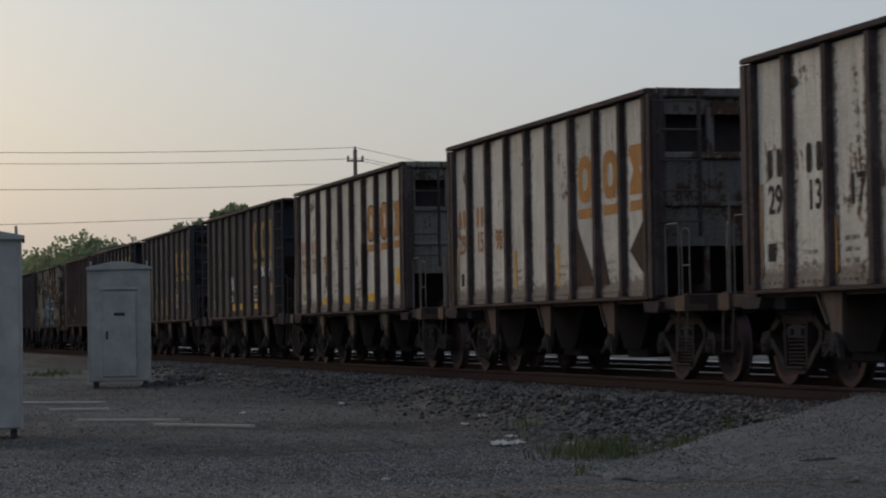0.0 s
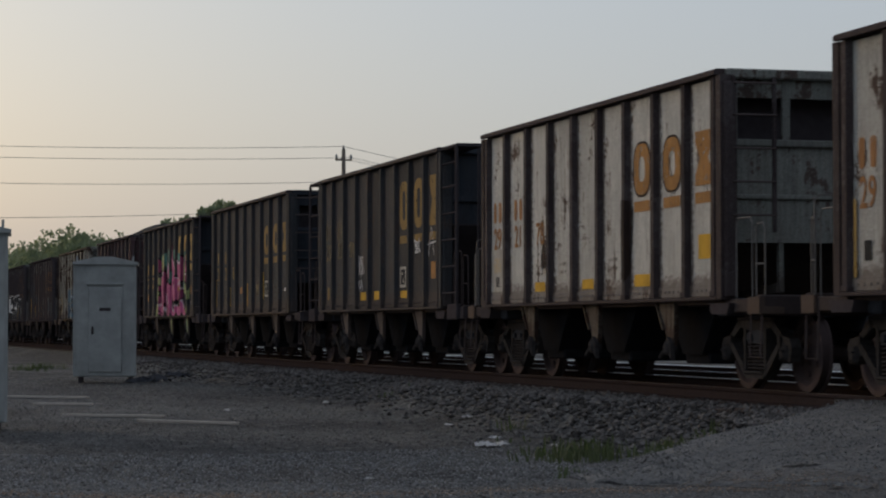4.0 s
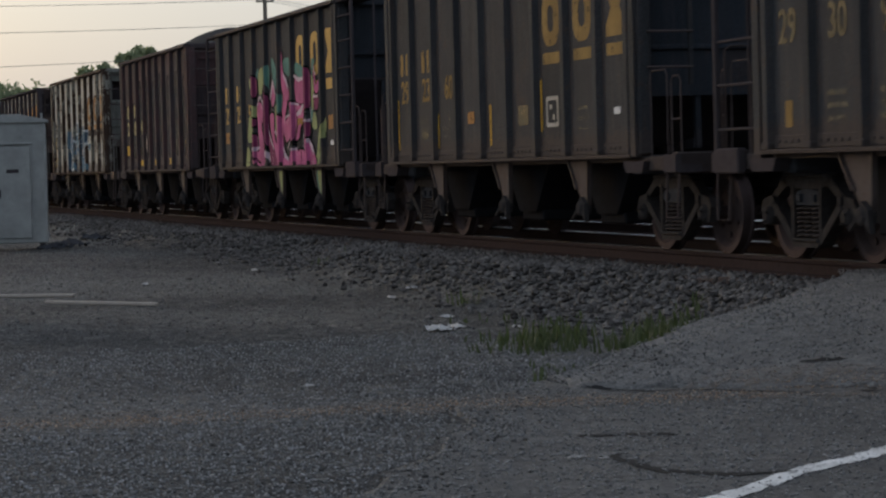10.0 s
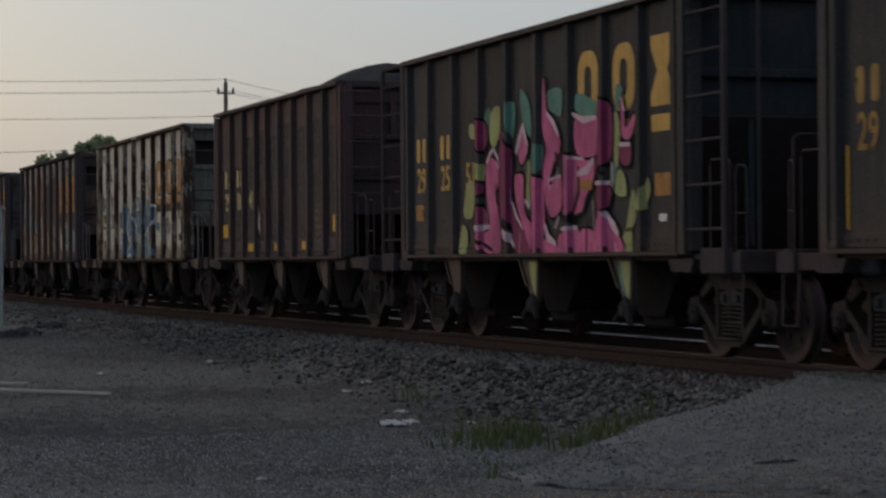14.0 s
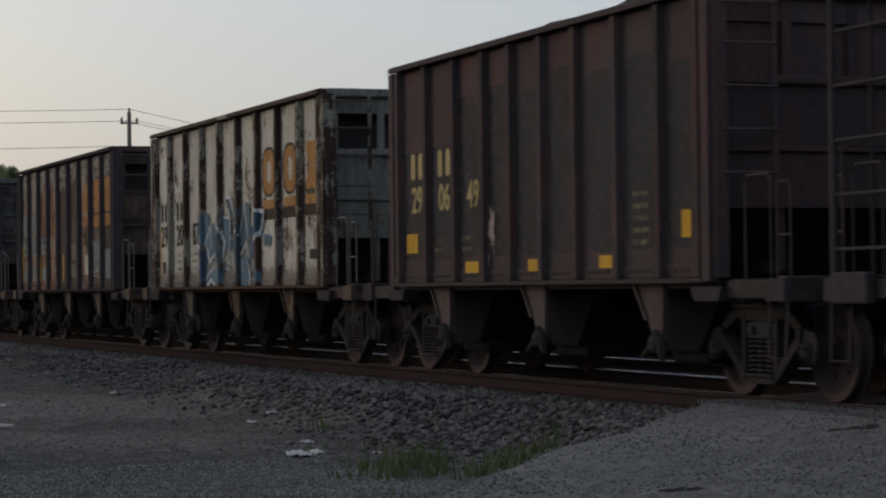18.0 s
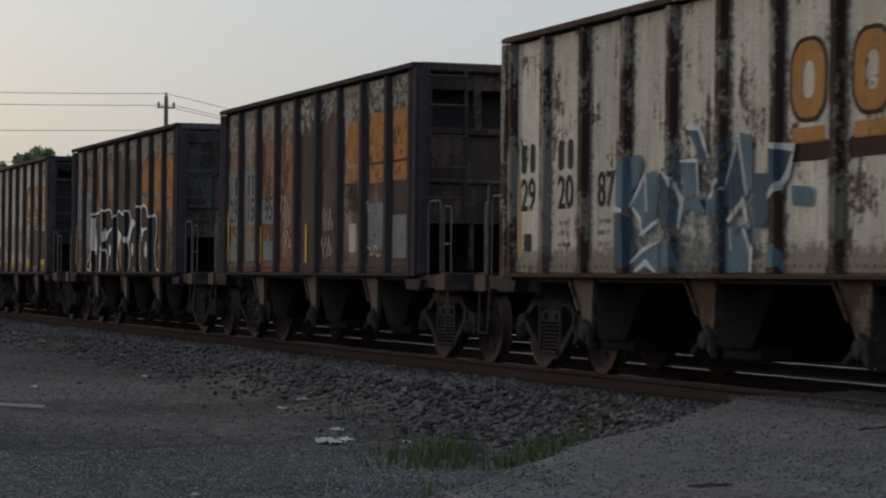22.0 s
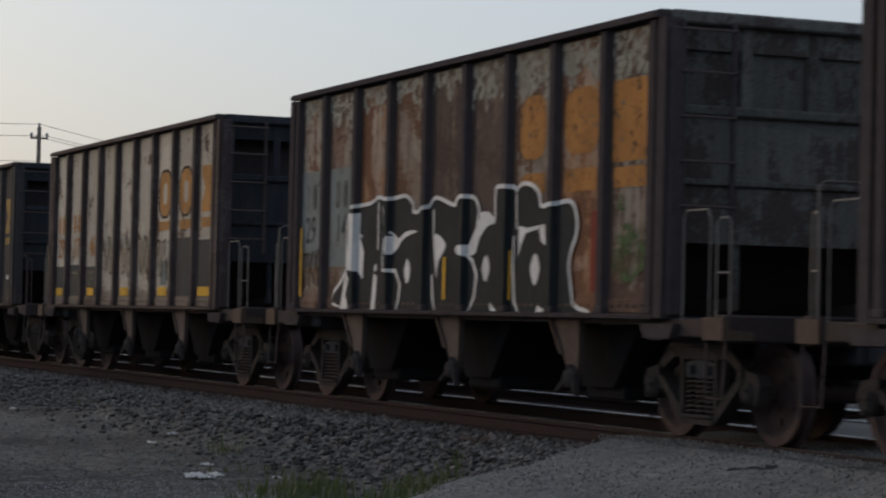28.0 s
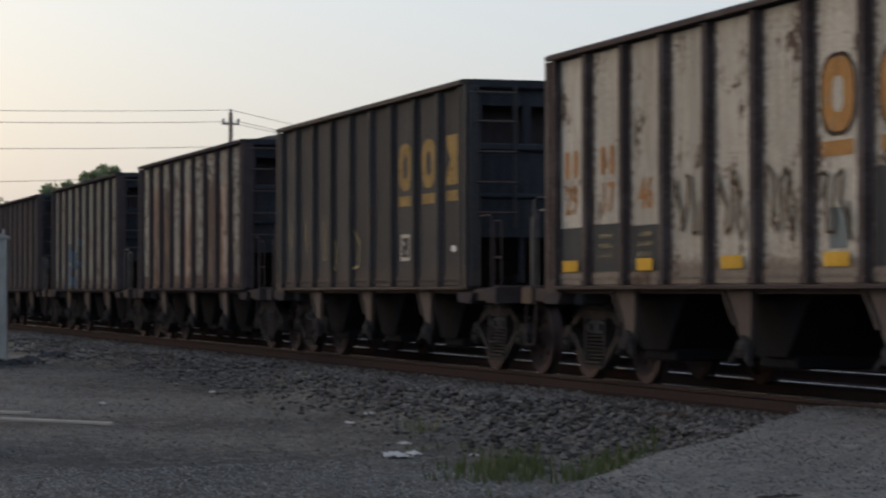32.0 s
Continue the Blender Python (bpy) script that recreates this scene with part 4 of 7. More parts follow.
def text_mesh(body, size, mat, squeeze=0.62):
    """Stencilled characters as a thin mesh in the y-z plane, reading from the near side."""
    key = (body, size, mat.name)
    if key not in MESHES:
        cu = bpy.data.curves.new("stencil", "FONT")
        cu.body, cu.size, cu.align_x, cu.align_y, cu.extrude, cu.resolution_u, cu.offset = body, size, "CENTER", "CENTER", 0.003, 3, 0.012 * size
        ob = new("stencil", cu)
        bpy.context.view_layer.update()
        me = bpy.data.meshes.new_from_object(ob)
        scene.collection.objects.unlink(ob)
        bpy.data.objects.remove(ob)
        # text x -> -y (the near side is read with y running to the left), text y -> z
        me.transform(Matrix(((0, 0, -1, 0), (-squeeze, 0, 0, 0), (0, 1, 0, 0), (0, 0, 0, 1))))
        me.materials.clear()
        me.materials.append(mat)
        MESHES[key] = me
    return MESHES[key]


def outline_mesh(name, loops, mat, x=0.0, thick=0.004):
    """Flat painted shapes from closed outlines of (y, z)."""
    s = Shape()
    for pts in loops:
        n = len(pts)
        s.poly([(x - thick, p[0], p[1]) for p in pts], [tuple(range(n))])
    me = bpy.data.meshes.new(name)
    bm = bmesh.new()
    for f in s.f:
        bm.faces.new([bm.verts.new(s.v[i]) for i in f])
    bmesh.ops.remove_doubles(bm, verts=bm.verts, dist=0.0005)
    bmesh.ops.triangulate(bm, faces=bm.faces)
    bm.normal_update()
    for f in bm.faces:
        if f.normal.x > 0:
            f.normal_flip()
    bm.to_mesh(me)
    bm.free()
    me.materials.append(mat)
    return me


def rounded(y0, y1, z0, z1, r, n=4):
    out = []
    for cy, cz, a0 in ((y1 - r, z1 - r, 0), (y0 + r, z1 - r, 90), (y0 + r, z0 + r, 180), (y1 - r, z0 + r, 270)):
        for k in range(n + 1):
            a = radians(a0 + 90 * k / n)
            out.append((cy + r * math.cos(a), cz + r * math.sin(a)))
    return out


def spline(pts, n=5):
    """A closed smooth outline through the points."""
    out, m = [], len(pts)
    for i in range(m):
        p0, p1, p2, p3 = (Vector((*pts[(i + k) % m], 0)) for k in (-1, 0, 1, 2))
        for k in range(n):
            t = k / n
            q = 0.5 * ((2 * p1) + (p2 - p0) * t + (2 * p0 - 5 * p1 + 4 * p2 - p3) * t * t + (3 * p1 - p0 - 3 * p2 + p3) * t ** 3)
            out.append((q.x, q.y))
    return out


def bay(i, half=HALF, n=PANELS):
    """Middle of bay i along the car; bay 0 is at the far (following) end."""
    return half - (i + 0.5) * 2 * half / n


def build_car(name, label, left, paint, posts=None, ends=None, heap=0.0, seed=0, framed=False, panels=None, chutes=None, half=None, ahead=0.0, pale_slope=False, closed_end=False, pads=None, rails=None, post_shift=()):
    """An open hopper car; left: where its following end stands at the start."""
    half = half or (4.60 if framed else HALF)
    reach = HALF if half > 4.5 else half + 0.3      # from the middle to the end platform
    posts, ends, chutes = posts or M_RUST_DARK, ends or M_RUST_DARK, chutes or M_CHUTE
    centre = left - HALF + ahead
    car = empty("hopper_car", label, "hopper car", "cars of the train", at=(TRACK_X, centre, 0))
    tag = "%g" % half
    step = 2 * half / PANELS
    for q in (1, -1):
        turn = pose(0, 0, 0, 0, 0, 0 if q > 0 else 180)
        for i in range(PANELS):
            mat = (panels or {}).get(i, paint) if q > 0 else paint
            part("side_panel", shared("side_panel|" + tag, panel_mesh(step), paint), car, mat, turn @ pose(PANEL_X, bay(i, half), 0))
        for i in range(PANELS + 1):
            y = half - i * step
            y = max(min(y, half - 0.12), -half + 0.12) + (post_shift[i] if q > 0 and post_shift else 0.0)
            part("side_post", shared("side_post", post, M_RUST), car, posts, turn @ pose(0, y, 0))
        part("top_chord", shared("top_chord|" + tag, top_chord(half), M_RUST), car, posts, turn)
        part("side_sill", shared("side_sill|" + tag, side_sill(half), M_RUST), car, posts, turn)
        for y in (-2.95, 0.0, 2.95):
            part("gate_plate", shared("gate_plate", chute, M_CHUTE), car, chutes, turn @ pose(0, y, 0))
            part("gate_latch", shared("gate_latch", gate_latch, M_TRUCK), car, None, turn @ pose(0, y, 0))
    for q in (1, -1):
        turn = pose(0, q * half, 0, 0, 0, 0 if q > 0 else 180)
        flip = pose(0, q * half, 0, 0, 0, 0 if q > 0 else 180)
        over = pose(0, q * reach, 0, 0, 0, 0 if q > 0 else 180)
        if framed:
            part("end_wall", shared("end_wall", end_sheet, M_RUST_DARK), car, ends, turn)
        else:
            part("end_wall", shared("end_wall|tall", end_panel, M_RUST_DARK), car, ends, turn)
            part("end_header", shared("end_header", end_header, M_RUST_DARK), car, ends, turn)
            part("end_stiffener", shared("end_stiffener|upper", end_rail_upper, M_RUST_DARK), car, ends, turn)
            part("end_stiffener", shared("end_stiffener|lower", end_rail_lower, M_RUST_DARK), car, ends, turn)
            part("end_beam", shared("end_beam", end_beam, M_RUST_DARK), car, ends, turn)
            for px in (-1.38, -0.70, 0.0, 0.70, 1.38):
                part("end_post", shared("end_post", end_post, M_RUST_DARK), car, ends, turn @ pose(px, 0, 0))
            if closed_end:
                part("end_backing", shared("end_backing", end_backing, M_RUST_DARK), car, ends, turn)
            else:
                part("end_recess", shared("end_recess", end_recess, M_RUST_DARK), car, None, turn)
        # where not pale, shadow on the slope is put in as dark steel
        part("slope_sheet", shared("slope_sheet", slope_sheet, M_RUST_DARK), car, ends if pale_slope else None, turn)
        for bx in (-0.75, 0.75):
            part("slope_brace", shared("slope_brace", slope_brace, M_RUST_DARK), car, ends, turn @ pose(bx, 0, 0))
        part("end_sill", shared("end_sill", end_sill, M_END_SILL), car, None, over)
        part("coupler", shared("coupler", coupler, M_UNDER), car, None, over)
        part("air_hose", shared("air_hose", air_hose, M_HOSE, True), car, None, over)
        part("cross_rail", shared("cross_rail", cross_rail, M_PALE_STEEL), car, rails, over)
        for mirror_x in (1, -1):
            # corner fittings are built for one corner and set by turning or by a mirrored mesh
            k = "" if mirror_x * q > 0 else "|m"
            def flipped(build, sign=mirror_x * q):
                def made(s):
                    build(s)
                    if sign < 0:
                        s.v = [(-x, y, z) for x, y, z in s.v]
                return made
            part("corner_post", shared("corner_post" + k, flipped(corner_post), M_RUST), car, posts, turn)
            part("corner_casting", shared("corner_casting" + k, flipped(corner_casting), M_END_SILL), car, pads, over, "scuffed pale corner casting" if pads else "")
            part("jacking_pad", shared("jacking_pad" + k, flipped(jacking_pad), M_RUST_DARK), car, None, turn)
            part("sill_step", shared("sill_step" + k, flipped(end_step), M_RUST), car, None, over)
            part("grab_rail", shared("grab_rail" + k, flipped(grab_rail), M_PALE_STEEL), car, rails, over)
            part("handrail", shared("handrail" + k, flipped(handrail(-1.46, 0.30, 0.78, 2.05)), M_PALE_STEEL), car, rails, over)
            if framed:
                lad = part("ladder_frame", shared("ladder_frame" + k, flipped(open_frame), M_RUST_DARK), car, None, turn)
                for z in (1.35, 1.8, 2.25, 2.7, 3.15, 3.55):
                    part("rung", shared("rung|f" + k, flipped(frame_rung), M_RUST_DARK), lad, None, (0, 0, z))
            else:
                lad = part("ladder", shared("ladder" + k, flipped(ladder), M_RUST), car, posts, turn)
                for z in (2.1, 2.5, 2.9, 3.3, 3.68):
                    part("rung", shared("rung" + k, flipped(ladder_rung), M_RUST), lad, None, (0, 0, z))
    part("brake_wheel", shared("brake_wheel", brake_wheel, M_RUST), car, None, pose(0, -reach, 0, 0, 0, 180))
    part("centre_sill", shared("centre_sill", centre_sill, M_UNDER), car)
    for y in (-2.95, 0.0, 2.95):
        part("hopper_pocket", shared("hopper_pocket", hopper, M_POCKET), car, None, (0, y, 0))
    part("coal_load", shared("coal_load|%d|%g|%g" % (seed % 3, heap, half), coal_heap(seed % 3, heap, half), M_COAL, True), car, label="heaped black coal")
    spread = HALF - 0.1 if half > 4.5 else half + 0.1
    for y in (-spread, spread):
        add_truck(car, y)
    CARS.append((car, centre))
    car["half"] = half
    return car


CARS = []


def lettering(car, i, z, text, size, mat, squeeze=0.62, shift=0.0):
    half = car["half"]
    return part("number", text_mesh(text, size, mat, squeeze), car, at=(PANEL_X - 0.018, bay(i, half) + shift, z))


def patch(car, i, z0, z1, w, mat, name="painted_mark", shift=0.0, r=0.02, label=""):
    """A painted rectangle on bay i."""
    y = bay(i, car["half"]) + shift
    return part(name, outline_mesh(name, [rounded(-w / 2, w / 2, z0, z1, min(r, w / 2.01, (z1 - z0) / 2.01))], mat, -0.016 if z0 > SILL + 0.18 else -0.030), car, at=(PANEL_X, y, 0), label=label)


def mark_bars(car, i, z, h, mat, w=0.55, shift=0.0):
    """The owner's mark: plain upright bars of its size."""
    for k in (-1, 1):
        patch(car, i, z - h / 2, z + h / 2, w * 0.30, mat, "owner_mark", k * w * 0.27 + shift, 0.06)


def logo(car, mat, first=6, lo=2.50, hi=3.17, bar_lo=2.28, bar_hi=2.42):
    """The owner's big emblem: two plain rings and a waisted block over short bars."""
    mid = (lo + hi) / 2
    for k in range(3):
        y = bay(first + k, car["half"])
        if k < 2:
            ring = rounded(-0.31, 0.31, lo, hi, 0.24, 6)
            hole = rounded(-0.11, 0.11, lo + 0.17, hi - 0.17, 0.10, 6)
            n = len(ring)
            loops = [[ring[a], ring[(a + 1) % n], hole[(a + 1) % n], hole[a]] for a in range(n)]
        else:
            loops = [[(-0.30, hi), (-0.30, hi - 0.13), (-0.13, mid), (0.13, mid), (0.30, hi - 0.13), (0.30, hi)],
                     [(-0.30, lo), (0.30, lo), (0.30, lo + 0.13), (0.13, mid), (-0.13, mid), (-0.30, lo + 0.13)]]
        part("emblem", outline_mesh("emblem", loops, mat, -0.016), car, at=(PANEL_X, y, 0))
        patch(car, first + k, bar_lo, bar_hi, 0.60, mat, "emblem_bar")


def small_print(car, i, z, mat, rows=2, w=0.42):
    """Writing too small to read: rows of short bars."""
    for k in range(rows):
        at = w / 2
        for share in ((0.30, 0.45), (0.5, 0.3))[k % 2]:
            patch(car, i, z - k * 0.12, z - k * 0.12 + 0.05, w * share, FAINT.get(mat.name, mat), "small_print", at - w * share / 2, 0.01)
            at -= w * (share + 0.10)


# ---- the train, car by car ----
P_WHITE = painted_steel("weathered_white_paint", (0.60, 0.59, 0.54), rust=(0.085, 0.06, 0.047), wear=0.42, grime=0.4)
P_WHITE_RUST = painted_steel("rust_stained_white_paint", (0.62, 0.605, 0.52), rust=(0.085, 0.062, 0.048), wear=0.46, grime=0.45, second=(0.50, 0.47, 0.40))
P_CREAM = painted_steel("rust_streaked_cream_paint", (0.56, 0.525, 0.45), rust=(0.085, 0.058, 0.044), wear=0.46, grime=0.5, second=(0.47, 0.43, 0.36))
P_BLACK = painted_steel("weathered_black_paint", (0.058, 0.060, 0.0635), rust=(0.060, 0.048, 0.043), wear=0.42, grime=0.5)
P_DARK = painted_steel("sooty_dark_paint", (0.040, 0.046, 0.056), rust=(0.046, 0.041, 0.042), wear=0.4, grime=0.5)
P_MAROON = painted_steel("maroon_rusted_paint", (0.104, 0.060, 0.060), rust=(0.052, 0.042, 0.042), wear=0.60, grime=0.8, second=(0.062, 0.053, 0.057))
P_BROWN = painted_steel("brown_rusted_paint", (0.27, 0.188, 0.142), rust=(0.085, 0.055, 0.043), wear=0.60, grime=0.55, second=(0.29, 0.258, 0.222))
P_BROWN_DARK = painted_steel("dark_brown_rusted_paint", (0.106, 0.080, 0.070), rust=(0.059, 0.044, 0.039), wear=0.6, grime=0.7, second=(0.163, 0.116, 0.089))
P_TAN = painted_steel("greyed_tan_paint", (0.40, 0.362, 0.31), rust=(0.115, 0.064, 0.041), wear=0.60, grime=0.6, second=(0.218, 0.172, 0.138))
P_RUST_ORANGE = painted_steel("orange_rusted_paint", (0.299, 0.165, 0.090), rust=(0.103, 0.052, 0.032), wear=0.6, grime=0.6, second=(0.276, 0.230, 0.184))
P_GREY = painted_steel("faded_grey_paint", (0.20, 0.192, 0.180), rust=(0.069, 0.044, 0.032), wear=0.56, grime=0.6)
C_ORANGE = chipped("faded_orange_paint", (0.44, 0.225, 0.07), 0.6, 0.36)
C_ORANGE_OLD = chipped("worn_orange_paint", (0.42, 0.20, 0.06), 0.6, 0.38, cover=0.82)
C_YELLOW = chipped("yellow_paint", (0.60, 0.38, 0.11), 0.55, 0.20)
C_YELLOW_SOUND = chipped("sound_yellow_paint", (0.75, 0.44, 0.04), 0.5, 0.0)
FAINT = {"black_stencil_paint": chipped("faint_black_stencil", (0.04, 0.04, 0.04), 0.6, 0.45, cover=0.55), "cream_stencil_paint": chipped("faint_cream_stencil", (0.40, 0.33, 0.18), 0.6, 0.45, cover=0.45),
         "old_faded_cream_paint": chipped("fainter_cream_stencil", (0.36, 0.30, 0.17), 0.6, 0.45, cover=0.4), "rust_brown_stencil": chipped("faint_brown_stencil", (0.20, 0.11, 0.06), 0.6, 0.45, cover=0.5)}
# faded marks, dimmed further in colour and cover to imitate haze
C_YELLOW_OLD = chipped("old_faded_yellow_paint", (0.38, 0.25, 0.085), 0.6, 0.34, cover=0.72)
C_CREAM_OLD = chipped("old_faded_cream_paint", (0.30, 0.24, 0.13), 0.6, 0.36, cover=0.6)
C_BLACK = chipped("black_stencil_paint", (0.03, 0.03, 0.03), 0.6, 0.10, cover=0.95)
C_CREAM = chipped("cream_stencil_paint", (0.52, 0.42, 0.19), 0.6, 0.25)
C_WHITE = chipped("white_spray_paint", (0.74, 0.74, 0.74), 0.5, 0.10, cover=0.97)
C_GREYED = chipped("charcoal_spray_paint", (0.020, 0.024, 0.028), 0.5, 0.0, cover=1.0)
C_BROWN = chipped("brown_primer_patch", (0.034, 0.022, 0.018), 0.7, 0.14, cover=0.97)

P_GREY_SOUND = painted_steel("dull_grey_green_paint", (0.225, 0.228, 0.200), rust=(0.069, 0.052, 0.044), wear=0.46, grime=0.7)
P_END = painted_steel("flaking_grey_green_end_paint", (0.142, 0.146, 0.134), rust=(0.060, 0.050, 0.047), wear=0.56, grime=0.7)
P_POST_PALE = painted_steel("flaking_pale_posts", (0.34, 0.32, 0.265), rust=(0.045, 0.03, 0.023), wear=0.66, grime=0.6)
P_POST = painted_steel("rusted_brown_posts", (0.106, 0.088, 0.086), rust=(0.051, 0.040, 0.039), wear=0.66, grime=0.7)
C0 = build_car("c0", "white open hopper car with black numbers and rusted brown posts", 21.74, P_WHITE, P_POST, seed=1, pads=M_PAD)
C1 = build_car("c1", "white open hopper car with a faded orange emblem and brown patches", 35.16, P_WHITE, P_POST, P_GREY, heap=0.3, seed=2, chutes=P_BROWN_DARK, pads=M_PAD)
C2 = build_car("c2", "white open hopper car streaked with rust and yellow squares", 48.60, P_WHITE, P_POST, P_GREY_SOUND, seed=3, pale_slope=True, chutes=P_POST_PALE, pads=M_PAD)
C3 = build_car("c3", "black open hopper car with yellow emblem and open ladder frames", 61.4, P_BLACK, P_BLACK, P_DARK, framed=True, seed=4, half=4.78, ahead=-0.24, pads=M_RUST_DARK, rails=M_RUST)
C4 = build_car("c4", "black open hopper car with yellow emblem and numbers", 74.4, P_BLACK, P_BLACK, P_DARK, seed=5, pads=M_RUST_DARK, rails=M_RUST)
C5 = build_car("c5", "black open hopper car covered in pink and green graffiti", 87.0, P_BLACK, P_BLACK, P_DARK, framed=True, seed=6, half=4.78, ahead=0.47, pads=M_RUST_DARK, rails=M_RUST)
C6 = build_car("c6", "maroon rusted open hopper car heaped with coal", 99.7, P_MAROON, P_MAROON, P_MAROON, heap=0.84, seed=7, pale_slope=True, closed_end=True, half=4.33, ahead=0.37, pads=M_RUST_DARK, rails=M_RUST, post_shift=(0, -0.17, -0.19, -0.17, -0.03, 0.04, 0.08, 0.02, 0, 0))
C7 = build_car("c7", "rust-stained white open hopper car with blue graffiti", 112.5, P_WHITE_RUST, P_POST_PALE, P_GREY_SOUND, seed=8, pale_slope=True, chutes=P_POST_PALE, pads=M_PAD)
C8 = build_car("c8", "brown rusted open hopper car with orange emblem patches", 125.85, P_BROWN, None, P_BROWN_DARK, seed=9, pale_slope=True, panels={2: P_RUST_ORANGE, 3: P_RUST_ORANGE, 4: P_BROWN_DARK, 5: P_BROWN_DARK, 7: P_BROWN_DARK, 8: P_BROWN_DARK}, pads=M_PAD)
C9 = build_car("c9", "rusted open hopper car with black and white graffiti letters", 139.3, P_BROWN, None, P_END, heap=0.35, seed=10, pale_slope=True, closed_end=True, panels={0: P_TAN, 2: P_RUST_ORANGE, 3: P_TAN, 4: P_BROWN_DARK, 5: P_BROWN_DARK, 6: P_TAN, 7: P_RUST_ORANGE}, pads=M_PAD)
C10 = build_car("c10", "rust-streaked cream open hopper car with orange emblem", 152.65, P_CREAM, P_POST, P_DARK, seed=11, pads=M_PAD)
C11 = build_car("c11", "dark open hopper car with yellow emblem", 165.9, P_BLACK, P_BLACK, P_DARK, seed=12, pads=M_RUST_DARK, rails=M_RUST)
C12 = build_car("c12", "brown rusted open hopper car", 178.7, P_BROWN_DARK, None, P_DARK, heap=0.6, seed=13, panels={1: P_BROWN, 4: P_BROWN, 7: P_BROWN}, pads=M_RUST_DARK, rails=M_RUST)
C13 = build_car("c13", "pale open hopper car with blue graffiti", 191.6, P_GREY_SOUND, None, P_DARK, seed=14)
for k, (lab, pm) in enumerate((("dark sooty open hopper car", P_BLACK), ("dark sooty open hopper car", P_DARK), ("brown rusted open hopper car", P_MAROON),
                               ("dark sooty open hopper car", P_BLACK), ("brown rusted open hopper car", P_BROWN), ("dark sooty open hopper car", P_DARK))):
    build_car("far", lab, 204.5 + 13.0 * k, pm, None, P_DARK, seed=15 + k)


# ---- markings and graffiti on the near sides ----
def cut(pts, lo, hi):
    """The part of an outline between two values of y."""
    for sign, edge in ((1, lo), (-1, hi)):
        out = []
        for a, b_ in zip(pts, pts[1:] + pts[:1]):
            ia, ib = sign * (a[0] - edge) >= 0, sign * (b_[0] - edge) >= 0
            if ia:
                out.append(a)
            if ia != ib:
                t = (edge - a[0]) / (b_[0] - a[0])
                out.append((edge, a[1] + t * (b_[1] - a[1])))
        pts = out
        if len(pts) < 3:
            return []
    return pts


def sprayed(car, pieces, mat, layer=0, name="graffiti", label="", posts=True):
    """Paint sprayed over bays and posts alike; a piece is one outline or a list of outlines that make one stroke."""
    step = 2 * car["half"] / PANELS
    for piece in pieces:
        loops = piece if isinstance(piece[0][0], (list, tuple)) else [piece]
        loops = [[(y, max(z, SILL + 0.036)) for y, z in p] for p in loops]
        part(name, outline_mesh(name, loops, mat, -0.030 - 0.003 * layer), car, at=(PANEL_X, 0, 0), label=label)
        if posts:
            for i in range(1, PANELS):
                y = car["half"] - i * step
                strips = [c for lo, hi in ((y - 0.054, y + 0.054), (y - 0.094, y - 0.054)) for c in (cut(p, lo, hi) for p in loops) if c]
                if strips:
                    me = outline_mesh("post_paint", strips, mat, -0.004 - 0.002 * layer)
                    for v in me.vertices:        # the paint runs on over the post's flank
                        v.co.x += max(0.0, y - 0.0545 - v.co.y) / 0.041 * (PANEL_X - POST_X)
                        v.co.y -= 0.004 * (v.co.y < y - 0.06)
                    part("post_paint", me, car, at=(POST_X, 0, 0), label=label)


def stroke(pts, w):
    """A brush line through the points, as one piece."""
    pts = [Vector((*p, 0)) for p in pts]
    left, right = [], []
    for i, p in enumerate(pts):
        d = (pts[min(i + 1, len(pts) - 1)] - pts[max(i - 1, 0)]).normalized()
        n = Vector((-d.y, d.x, 0)) * w / 2 * (0.55 if i in (0, len(pts) - 1) else 1)
        left.append(p + n)
        right.append(p - n)
    return [[[(left[i].x, left[i].y), (left[i + 1].x, left[i + 1].y), (right[i + 1].x, right[i + 1].y), (right[i].x, right[i].y)] for i in range(len(pts) - 1)]]


def scrawl(y0, y1, z0, z1, seed, loops=5, w=0.028):
    """A looping tag that cannot be read."""
    rng = random.Random(seed)
    pts = []
    n = loops * 8
    for k in range(n + 1):
        t = k / n
        pts.append((y0 + (y1 - y0) * t + 0.10 * abs(y1 - y0) * math.sin(k * 1.7 + seed), (z0 + z1) / 2 + (z1 - z0) / 2 * math.sin(k * 0.785 + rng.uniform(-0.25, 0.25)) * rng.uniform(0.6, 1)))
    return stroke(pts, w)


def grown(pts, d):
    """An outline pushed outwards by d."""
    cx, cz = sum(p[0] for p in pts) / len(pts), sum(p[1] for p in pts) / len(pts)
    out, m = [], len(pts)
    area = sum(pts[i][0] * pts[(i + 1) % m][1] - pts[(i + 1) % m][0] * pts[i][1] for i in range(m))
    s = -1 if area > 0 else 1
    for i in range(m):
        a, b_ = Vector((*pts[i - 1], 0)), Vector((*pts[(i + 1) % m], 0))
        t = (b_ - a).normalized()
        out.append((pts[i][0] + s * -t.y * d, pts[i][1] + s * t.x * d))
    return out


